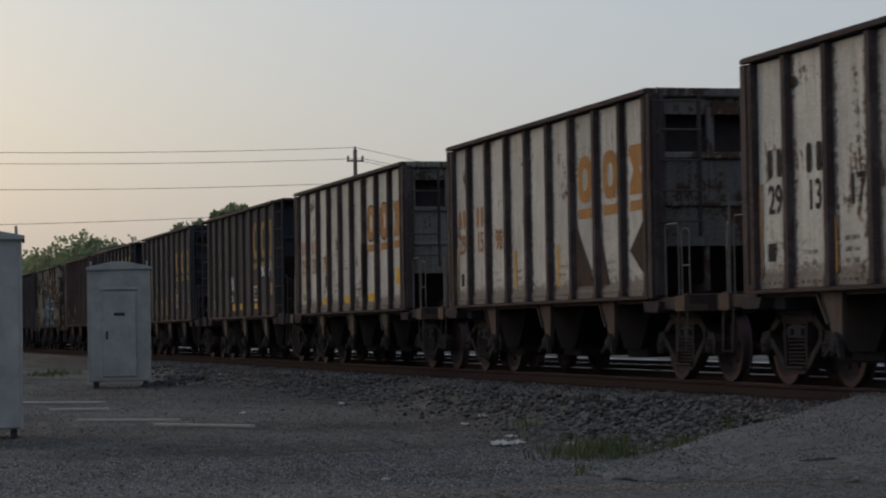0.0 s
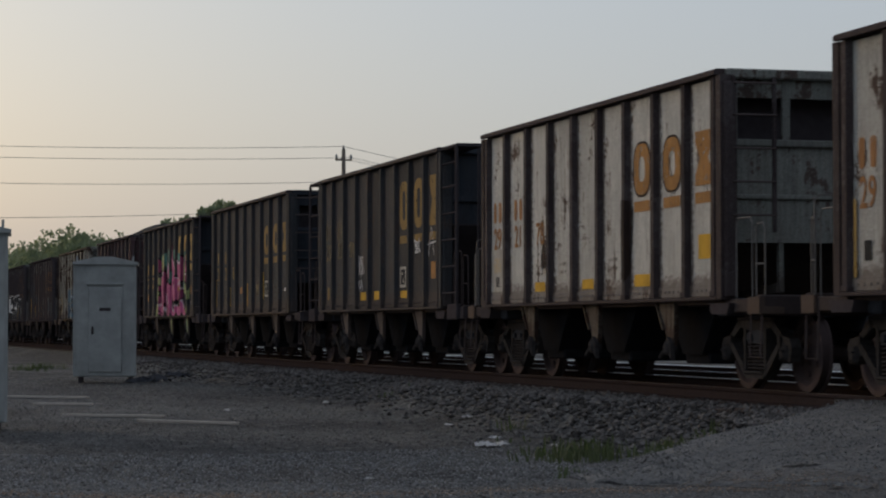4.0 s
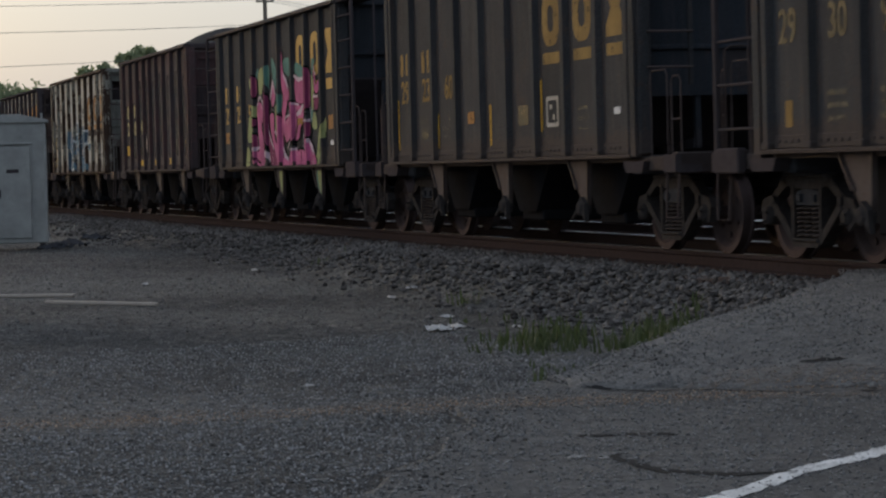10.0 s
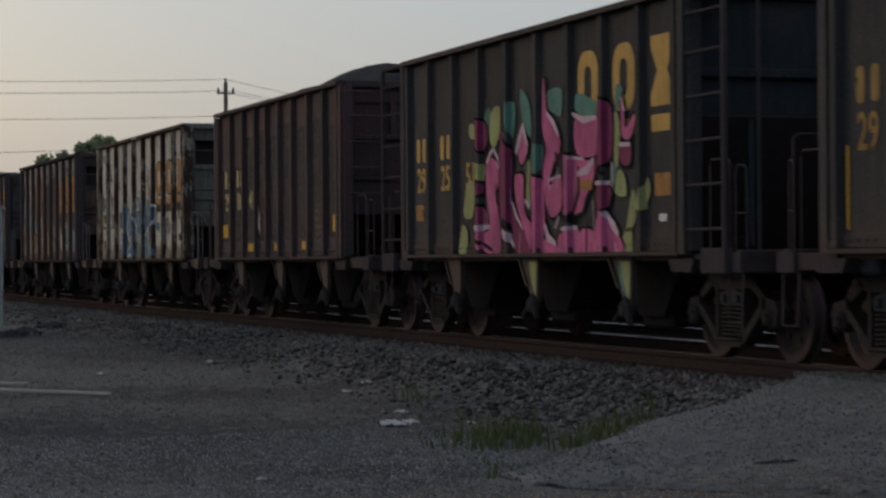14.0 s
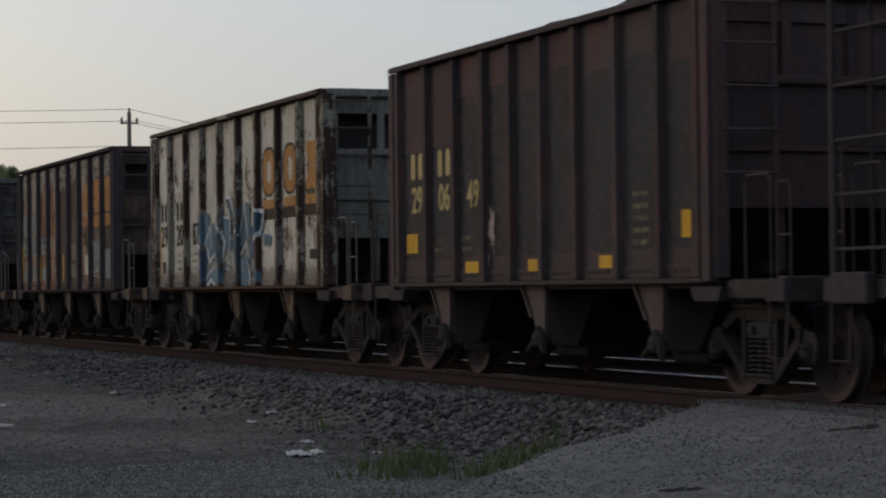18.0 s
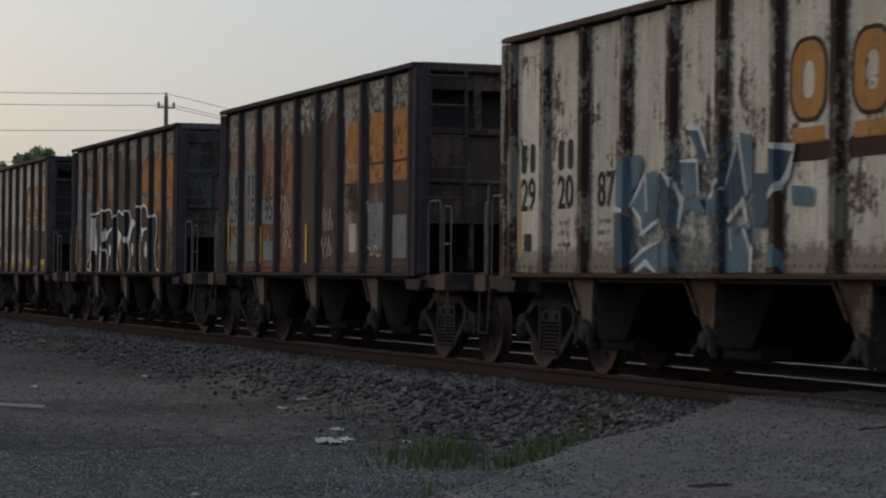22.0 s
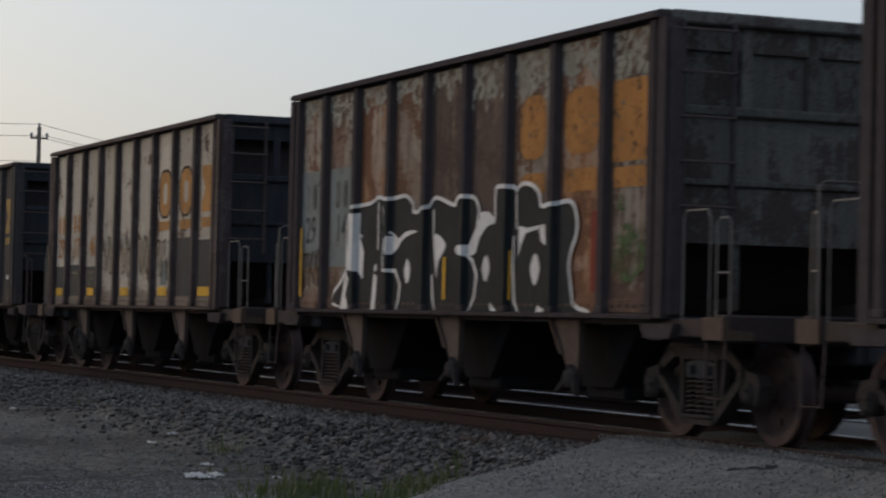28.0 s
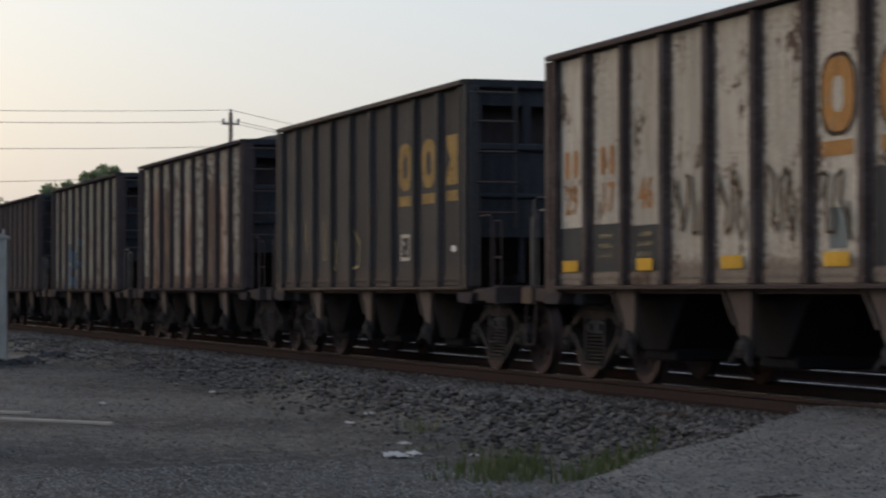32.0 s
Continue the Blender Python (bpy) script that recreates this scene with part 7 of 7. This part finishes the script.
def build_tree(x, y, height, spread, seed, label, clumps=46, leaf=0.34, base=None, group="trees beyond the track", leaves=46):
    rng = random.Random(seed)
    z0 = float(ground_z(x, y)) if base is None else base
    tree = empty("tree", label, "tree", group, at=(x, y, z0))
    trunk = Shape()
    top = Vector((rng.uniform(-0.4, 0.4), rng.uniform(-0.4, 0.4), height * 0.72))
    trunk.tube([(0, 0, -0.3), (top.x * 0.3, top.y * 0.3, height * 0.3), tuple(top)], [height * 0.03, height * 0.022, height * 0.008], 8)
    tips = []
    for k in range(9):
        a, hgt = rng.uniform(0, 6.28), rng.uniform(0.3, 0.75) * height
        d = spread * rng.uniform(0.5, 0.95) * (1 - 0.3 * hgt / height)
        tip = Vector((math.cos(a) * d, math.sin(a) * d, hgt + height * rng.uniform(0.08, 0.22)))
        mid = Vector((math.cos(a) * d * 0.45, math.sin(a) * d * 0.45, hgt + height * 0.05))
        trunk.tube([(top.x * hgt / height, top.y * hgt / height, hgt * 0.9), tuple(mid), tuple(tip)], [height * 0.012, height * 0.008, height * 0.003], 5)
        tips.append(tip)
    part("trunk", trunk.data("trunk", M_BARK), tree)
    v, f = [], []
    for k in range(clumps):
        c = rng.choice(tips) + Vector((rng.gauss(0, spread * 0.22), rng.gauss(0, spread * 0.22), rng.gauss(0, height * 0.07))) if k % 5 else Vector((rng.gauss(0, spread * 0.25), rng.gauss(0, spread * 0.25), height * rng.uniform(0.75, 0.97)))
        rad = spread * rng.uniform(0.16, 0.30)
        for q in range(leaves):
            d = Vector((rng.gauss(0, 1), rng.gauss(0, 1), rng.gauss(0, 0.75)))
            p = c + d.normalized() * rad * rng.random() ** 0.4
            u = Vector((rng.gauss(0, 1), rng.gauss(0, 1), rng.gauss(0, 1))).normalized()
            w = u.orthogonal().normalized()
            u, w, n0 = u * leaf * rng.uniform(0.6, 1.3), w * leaf * 0.6, len(v)
            v += [p - u, p + w, p + u, p - w]
            f.append((n0, n0 + 1, n0 + 2, n0 + 3))
    part("crown", raw("crown", v, f, M_LEAF), tree)
    return tree


for k, (az, el, dist, spread) in enumerate(((9.9, 3.12, 150, 2.4), (8.9, 2.88, 155, 2.6), (6.6, 2.62, 160, 4.4), (7.6, 1.95, 150, 2.6), (5.3, 2.2, 165, 5.5), (4.3, 1.95, 170, 5.0),
                                            (3.2, 1.7, 180, 6.0), (1.5, 2.0, 185, 7.0), (-0.5, 2.1, 190, 7.0), (2.2, 1.6, 175, 6.0), (-2.5, 2.2, 190, 7.5), (8.1, 2.0, 165, 4.5), (-5, 2.1, 190, 8))):
    p = direction(az, el, dist) - Vector((0, 0, 0.22 * spread))
    z0 = float(ground_z(p.x, p.y))
    build_tree(p.x, p.y, p.z - z0, spread, 100 + k, "leafy green broadleaf tree against the evening sky", 36, 0.21, leaves=120)


def motions():
    for car, centre in CARS:
        walk(car, [(t, pose(TRACK_X, centre - SPEED * t + EARLY * max(0.0, 6 - t), 0)) for t in np.linspace(0, SECONDS, 17).tolist()])
    ahead = math.degrees(math.atan2(RU.y, RU.x))
    walk(VEHICLE, [(t, pose(*(p[:3] if t < 6 else (0, 0, 1.066)), 0, 0, ahead)) for t, *p in PATH])
    rate = -SPEED / 0.459
    steps = [k * 0.16 for k in range(201)]
    for i, w in enumerate(WHEELS):
        y, z = w.location.y, w.location.z
        walk(w, [(t, Matrix.Translation((0, y, z)) @ Matrix.Rotation(-rate * t + i, 4, "X")) for t in steps])


# ---- litter, weeds, road verge ----
def build_litter(x, y, size, seed, label, mat=None):
    rng = random.Random(seed)
    z = float(ground_z(x, y))
    s = Shape()
    n = 9
    rows = []
    for i in range(n):
        for j in range(n):
            a, b_ = i / (n - 1) - 0.5, j / (n - 1) - 0.5
            rows.append((a * size * 1.9 + rng.gauss(0, size * 0.05), b_ * size + rng.gauss(0, size * 0.05), max(0.0, (0.26 - a * a - b_ * b_)) * size * 0.7 + abs(rng.gauss(0, size * 0.11))))
    top = [(p[0], p[1], p[2] + 0.006) for p in rows]
    s.poly(rows + top, [(i * n + j, (i + 1) * n + j, (i + 1) * n + j + 1, i * n + j + 1) for i in range(n - 1) for j in range(n - 1)]
           + [(n * n + i * n + j, n * n + i * n + j + 1, n * n + (i + 1) * n + j + 1, n * n + (i + 1) * n + j) for i in range(n - 1) for j in range(n - 1)])
    ob = new("litter", s.data("litter", mat or M_TRASH))
    ob.matrix_basis = pose(x, y, z + 0.005, 0, 0, rng.uniform(0, 180))
    tagged(ob, label, "litter", "scattered litter")


build_litter(6.94, 23.03, 0.17, 0, "crumpled white litter lying on the gravel")
build_litter(7.20, 23.25, 0.11, 33, "crumpled white litter lying on the gravel")
build_litter(7.62, 24.95, 0.09, 1, "crumpled white litter lying on the gravel")
build_litter(8.27, 29.51, 0.08, 2, "scrap of white litter on the gravel")
build_litter(8.65, 29.81, 0.09, 3, "scrap of white litter on the gravel")
build_litter(5.89, 34.27, 0.08, 4, "scrap of white litter on the gravel")
build_litter(4.36, 18.02, 0.04, 5, "scrap of white litter on the gravel")
build_litter(8.08, 36.86, 0.09, 7, "scrap of pale litter on the ballast")
build_litter(3.49, 10.60, 0.05, 8, "scrap of pale litter on the gravel")
build_litter(7.80, 23.09, 0.05, 9, "scrap of pale litter on the gravel")
build_litter(6.91, 49.36, 0.50, 30, "dark heap of rubbish beside the cabinet", M_UNDER)
build_litter(8.15, 54.12, 0.40, 31, "dark heap of rubbish beside the cabinet", M_UNDER)
build_litter(6.40, 47.78, 0.35, 32, "dark heap of rubbish beside the cabinet", M_UNDER)


# flat strips added as stand-ins for thin pale streaks on the lot
def build_pale_streak(x0, y0, x1, y1, seed):
    d = Vector((x1 - x0, y1 - y0, 0))
    mx, my = (x0 + x1) / 2, (y0 + y1) / 2
    ln = d.length / 2
    ob = new("board", Shape().box(-ln, ln, -0.035, 0.035, -0.01, 0.03, 0.006).data("board", M_PALE_STREAK))
    ob.matrix_basis = pose(mx, my, float(ground_z(mx, my)) + 0.02, 0, 0, math.degrees(math.atan2(d.y, d.x)))
    tagged(ob, "thin pale streak on the gravel, built as a flat strip", "board", "boards on the lot")


M_PALE_STREAK = plain("pale_lot_streak", (0.42, 0.38, 0.33), 0.9, 0, 0.25, 6)
for k, p in enumerate(((2.48, 39.9, 4.2, 38.6), (3.1, 32.7, 4.5, 31.75), (3.95, 30.5, 5.1, 28.9), (3.0, 36.0, 3.9, 35.5))):
    build_pale_streak(*p, k)


def build_tuft(x, y, h, count, spread, seed):
    rng = random.Random(seed)
    v, f = [], []
    for _ in range(count):
        a, r = rng.uniform(0, 6.28), spread * rng.random() ** 0.7
        bx, by = math.cos(a) * r, math.sin(a) * r
        bz = float(ground_z(x + bx, y + by)) - float(ground_z(x, y))
        hh, lean, d = h * rng.uniform(0.4, 1.1), rng.uniform(0.1, 0.5), rng.uniform(0, 6.28)
        w = 0.012
        n0 = len(v)
        px_, py_ = math.cos(d + 1.57) * w, math.sin(d + 1.57) * w
        mx, my = math.cos(d) * hh * lean * 0.4, math.sin(d) * hh * lean * 0.4
        tx, ty = math.cos(d) * hh * lean, math.sin(d) * hh * lean
        v += [(bx - px_, by - py_, bz - 0.02), (bx + px_, by + py_, bz - 0.02), (bx + mx + px_ * 0.8, by + my + py_ * 0.8, bz + hh * 0.6), (bx + mx - px_ * 0.8, by + my - py_ * 0.8, bz + hh * 0.6), (bx + tx, by + ty, bz + hh)]
        f += [(n0, n0 + 1, n0 + 2, n0 + 3), (n0 + 3, n0 + 2, n0 + 4)]
    ob = new("weed_tuft", raw("weed_tuft", v, f, M_GRASS))
    ob.matrix_basis = pose(x, y, float(ground_z(x, y)))
    tagged(ob, "green tuft of weeds growing through the ballast toe", "weeds", "weed tufts", "stuff")


# a low clump by the litter, a taller one along the ramp's edge, single tufts on the shoulder
for k, (x, y, h, count, spread) in enumerate(((6.75, 20.35, 0.16, 70, 0.28), (6.95, 19.95, 0.17, 90, 0.28), (7.15, 20.45, 0.20, 120, 0.32), (7.35, 20.95, 0.22, 130, 0.34), (7.55, 21.45, 0.22, 120, 0.34),
                                              (7.80, 21.90, 0.20, 90, 0.34), (7.20, 21.60, 0.15, 60, 0.35), (7.66, 19.70, 0.19, 100, 0.24), (7.95, 20.15, 0.23, 130, 0.26), (8.25, 20.62, 0.24, 140, 0.28),
                                              (8.55, 21.05, 0.24, 130, 0.28), (8.85, 21.55, 0.22, 110, 0.28), (9.15, 22.10, 0.18, 70, 0.26), (9.45, 22.55, 0.14, 40, 0.24), (6.02, 17.10, 0.17, 46, 0.16),
                                              (8.40, 26.80, 0.26, 50, 0.18), (8.05, 23.40, 0.12, 36, 0.35), (7.75, 24.10, 0.10, 30, 0.35), (8.70, 23.60, 0.12, 30, 0.35), (6.55, 18.35, 0.08, 26, 0.25), (8.98, 35.62, 0.15, 24, 0.30))):
    build_tuft(x, y, h * 0.9, int(count * 0.42), spread * 1.25, k)
build_tuft(6.11, 66.77, 0.20, 120, 0.80, 15)
build_tuft(5.21, 62.43, 0.15, 80, 0.70, 16)


def build_verge(n0, n1, label):
    us, ns = np.linspace(-170, 4, 60), np.linspace(n0, n1, 14)
    v, f = [], []
    for u in us:
        for n in ns:
            p = RU * float(u) + RN * float(n)
            v.append((p.x, p.y, GROUND + 0.02 + 0.05 * math.sin(u * 0.7 + n) * math.sin(n * 0.9)))
    m = len(ns)
    for i in range(len(us) - 1):
        f += [(i * m + j, (i + 1) * m + j, (i + 1) * m + j + 1, i * m + j + 1) for j in range(m - 1)]
    tagged(new("grass_verge", raw("grass_verge", v, f, M_TURF, True)), label, "grass", kind="structure")


M_TURF = plain("mown_turf", (0.075, 0.13, 0.03), 0.95, 0, 0.4, 5, 0.8)
build_verge(-40.0, -3.4, "mown green grass verge along the road")
build_verge(8.5, 34.0, "mown green grass verge along the road")


def at_road(u, n):
    p = RU * u + RN * n
    return p.x, p.y


for u in (-14, -24, -36, -50, -68, -90):
    build_pole(*at_road(u, -6.0), 8.5, "dark timber utility pole beside the road", False)
for u, n in ((-20, -5.2), (-27, -7.5), (-46, -6.8)):
    x, y = at_road(u, n)
    box = empty("utility_box", "pale green utility box standing on the grass", "utility box", "utility boxes", at=(x, y, GROUND, 0, 0, 37))
    part("body", Shape().box(-0.32, 0.32, -0.3, 0.3, 0.0, 1.15, 0.03).data("body", M_CAB), box)
    part("lid", Shape().box(-0.35, 0.35, -0.33, 0.33, 1.15, 1.22, 0.02).data("lid", M_CAB), box)
    part("base", Shape().box(-0.38, 0.38, -0.36, 0.36, -0.05, 0.05, 0.01).data("base", M_CAB), box)
for k in range(9):
    x, y = at_road(-30 - 15 * k, -19 - 5 * (k % 2))
    build_tree(x, y, 11 + (k % 3), 5.0, 300 + k, "dark leafy broadleaf tree by the road", 34, 0.5, GROUND, "roadside trees")
for k in range(5):
    x, y = at_road(-70 - 22 * k, 24 + 5 * (k % 2))
    build_tree(x, y, 11 + (k % 3), 5.0, 340 + k, "dark leafy broadleaf tree by the road", 34, 0.5, GROUND, "roadside trees")


for k in range(22):
    x, y = at_road(-75 - 6.5 * (k % 11), (-34 if k < 11 else 16) - 7 * (k % 3) * (1 if k < 11 else -1))
    build_tree(x, y, 12 + (k % 4), 5.5, 400 + k, "dark leafy broadleaf tree by the road", 26, 0.8, GROUND, "roadside trees")
for k in range(7):
    x, y = at_road(-185 - 4 * (k % 2), -20 + 7 * k)
    build_tree(x, y, 14, 6.0, 440 + k, "dark leafy broadleaf tree by the road", 26, 0.9, GROUND, "roadside trees")


def build_house():
    x, y = at_road(-115, -16)
    house = empty("house", "small white-sided house with a dark gabled roof", "house", at=(x, y, GROUND, 0, 0, 37.6))
    wall_m, roof_m = plain("white_siding", (0.62, 0.62, 0.60), 0.8, 0, 0.1, 3), plain("dark_shingles", (0.06, 0.055, 0.05), 0.95, 0, 0.3, 5)
    pane_m = plain("dark_window", (0.02, 0.025, 0.03), 0.1, 0, 0.1, 3, 0, 0.5)
    part("wall", Shape().box(-5, 5, -3.5, 3.5, 0, 2.9).data("wall", wall_m), house)
    part("roof", Shape().prism([(-4.1, 2.75), (4.1, 2.75), (0, 4.9)], "x", -5.4, 5.4).data("roof", roof_m), house)
    for wx in (-3.2, 2.0, 3.8):
        w = part("window", Shape().box(wx - 0.5, wx + 0.5, 3.48, 3.56, 1.0, 2.2, 0.02).data("window", wall_m), house)
        part("pane", Shape().box(wx - 0.42, wx + 0.42, 3.56, 3.57, 1.08, 2.12).data("pane", pane_m), w)
    part("door", Shape().box(-0.8, 0.15, 3.48, 3.56, 0.1, 2.15, 0.02).data("door", roof_m), house)


build_house()


def build_wood():
    """The dark edge of a wood across the road behind the car."""
    rng = random.Random(404)
    v, f = [], []
    for k in range(520):
        c = RU * rng.uniform(-130, -75) + RN * rng.uniform(-45, 55)
        h, r = 13 * rng.random() ** 1.4, rng.uniform(1.6, 3.2)
        for q in range(40):
            d = Vector((rng.gauss(0, 1), rng.gauss(0, 1), rng.gauss(0, 0.8))).normalized() * r * rng.random() ** 0.4
            p = c + d + Vector((0, 0, GROUND + h))
            u = Vector((rng.gauss(0, 1), rng.gauss(0, 1), rng.gauss(0, 1))).normalized()
            w = u.orthogonal().normalized() * rng.uniform(0.22, 0.45)
            u, n0 = u * rng.uniform(0.3, 0.65), len(v)
            v += [p - u, p + w, p + u, p - w]
            f.append((n0, n0 + 1, n0 + 2, n0 + 3))
    tagged(new("wood_edge", raw("wood_edge", v, f, M_LEAF)), "dense dark green edge of a wood", "wood", kind="stuff")


build_wood()


# ---- the vehicle that carries the camera: only its mirror and flank show ----
def build_vehicle():
    paint = plain("silver_car_paint", (0.50, 0.46, 0.42), 0.3, 0.2, 0.03, 2, 0, 0.5)
    trim = plain("black_plastic_trim", (0.012, 0.013, 0.019), 0.20, 0, 0.1, 20, 0, 0.25)
    chrome = plain("bright_window_trim", (0.75, 0.74, 0.72), 0.15, 1.0, 0.03, 5, 0)
    rubber = plain("tyre_rubber", (0.02, 0.02, 0.02), 0.9, 0, 0.2, 9)
    tinted = plain("dark_tinted_window", (0.003, 0.003, 0.003), 0.8, 0, 0.1, 5, 0, 0.0)
    grey = plain("grey_pillar_trim", (0.10, 0.10, 0.10), 0.6, 0, 0.1, 9)
    red = plain("tail_lamp_red", (0.35, 0.02, 0.02), 0.3, 0, 0.1, 5, 0, 0.5)
    fm, fn, fl, fb = material("mirror_glass")
    fb.inputs["Base Color"].default_value, fb.inputs["Metallic"].default_value, fb.inputs["Roughness"].default_value = (0.40, 0.42, 0.43, 1), 1.0, 0.008
    car = empty("vehicle", "silver estate car standing on the road with its side window open", "car")
    # in the car's own space x runs along the road, y to its left, z up; the eye is near the origin
    body = [(-3.3, -1.30), (-3.35, -0.75), (-3.25, -0.28), (-1.2, -0.24), (1.1, -0.24), (2.35, -0.42), (2.55, -0.75), (2.5, -1.30)]
    part("body", Shape().prism([(x, z) for x, z in body], "y", -1.86, -0.06).data("body", paint), car)
    part("roof", Shape().prism([(-2.9, 0.24), (-2.4, 0.32), (0.2, 0.30), (0.55, 0.22), (0.2, 0.24), (-2.4, 0.26)], "y", -1.50, -0.40).data("roof", paint), car)

    def leaning(name, x0, x1, w, mat, side, proud=0.0):
        """A strip of the cabin's flank, which leans inwards to the roof."""
        v = []
        for z, x, y in ((-0.25, x0, -0.11), (0.26, x1, -0.31)):
            for d in (0.0, 0.03):
                q = y + proud - d
                q = q if side else -1.90 - q
                v += [(x - w, q, z), (x + w, q, z)]
        f = [(0, 1, 5, 4), (2, 6, 7, 3), (0, 4, 6, 2), (1, 3, 7, 5), (4, 5, 7, 6), (0, 2, 3, 1)]
        part(name, Shape().poly(v, f).data(name, mat), car)

    for side in (True, False):
        leaning("pillar", 1.25, 0.5, 0.05, paint, side)
        leaning("pillar", -0.92, -0.92, 0.09, grey, side, 0.004)
        leaning("pillar", -3.12, -3.0, 0.13, paint, side)
        if not side:
            continue
        leaning("window_strip", -2.88, -2.80, 0.03, chrome, side, 0.006)
        leaning("pillar", -2.05, -2.05, 0.06, grey, side, 0.004)
        leaning("window_strip", -2.22, -2.22, 0.02, chrome, side, 0.004)
        leaning("rear_window", -2.5, -2.5, 0.35, tinted, side)
        leaning("rear_window", -1.5, -1.5, 0.49, tinted, side)
    for z, m, w in ((-0.235, chrome, 0.018), (-0.62, trim, 0.05), (-0.45, chrome, 0.012)):
        part("side_trim", Shape().box(-3.2, 1.0, -0.065, -0.048, z, z + w, 0.003).data("side_trim", m), car)
    for x in (-0.62, 0.55):
        part("door_handle", Shape().box(x - 0.6, x - 0.42, -0.06, -0.025, -0.40, -0.365, 0.008).data("door_handle", chrome), car)
    part("tail_lamp", Shape().box(-3.38, -3.2, -0.30, -0.055, -0.62, -0.34, 0.02).data("tail_lamp", red), car)
    for x in (-2.55, 1.75):
        for y in (-0.28, -1.82):
            w = part("wheel", Shape().lathe([(0, 0.36), (0.0, 0.24), (0.2, 0.24), (0.2, 0.36)], 24).data("wheel", rubber), car, at=(x, y, -1.31, 0, 0, 90))
            part("rim", Shape().lathe([(0.02, 0.0), (0.02, 0.24), (0.19, 0.24), (0.19, 0.0)], 16).data("rim", chrome), w)
    return car, trim, fm


VEHICLE, TRIM, MIRROR = build_vehicle()


def build_door_mirror():
    """The door mirror: a rounded rim, a shell behind it, and the glass set in."""
    spot = Vector((0.1765, 0.3119, 0.9322))
    normal = Vector((-0.584, -0.8093, 0.063)).normalized()      # faces back past the eye
    right = Vector((0, 0, 1)).cross(normal).normalized()
    up = normal.cross(right).normalized()
    frame_m = Matrix((right, up, normal)).transposed().to_4x4()
    frame_m.translation = spot
    W_, H_ = 0.176, 0.080

    def ring(w, h, z, n=56, p=2.6):
        out = []
        for k in range(n):
            a = 6.28319 * k / n
            c, s = math.cos(a), math.sin(a)
            out.append((w * abs(c) ** (2 / p) * (1 if c > 0 else -1), h * abs(s) ** (2 / p) * (1 if s > 0 else -1), z))
        return out
    loops = [ring(W_ * k, H_ * k2, z) for k, k2, z in ((0.915, 0.850, -0.012), (0.919, 0.856, 0.000), (0.924, 0.866, 0.0035), (0.950, 0.910, 0.0052), (0.976, 0.952, 0.0066), (0.986, 0.968, 0.0062), (0.996, 0.989, 0.0025), (1.0, 1.0, -0.010), (0.985, 0.98, -0.035), (0.90, 0.88, -0.062), (0.62, 0.60, -0.085), (0.25, 0.25, -0.093))]
    v = [p for lp in loops for p in lp]
    n = 56
    f = [(i * n + k, i * n + (k + 1) % n, (i + 1) * n + (k + 1) % n, (i + 1) * n + k) for i in range(len(loops) - 1) for k in range(n)] + [tuple(range((len(loops) - 1) * n, len(loops) * n))]
    inv = VEHICLE.matrix_basis.inverted()
    shell = part("mirror_housing", Shape().poly(v, f).data("mirror_housing", TRIM, True), VEHICLE, at=inv @ frame_m, label="glossy black mirror housing")
    g = ring(W_ * 0.918, H_ * 0.853, -0.008)
    part("mirror_glass", Shape().poly(g + [(x, y, -0.011) for x, y, z in g], [tuple(range(n)), tuple(range(n, 2 * n))[::-1]] + [(k, (k + 1) % n, n + (k + 1) % n, n + k) for k in range(n)]).data("mirror_glass", MIRROR), shell)


VEHICLE.matrix_basis = pose(0, 0, 1.066, 0, 0, math.degrees(math.atan2(RU.y, RU.x)))
build_door_mirror()

build_track(TRACK_X, "near railway track with rusty rails on timber ties", 1)
build_track(TRACK_X + PITCH2, "second railway track with polished rails", 2, -0.02)
build_ballast()
motions()
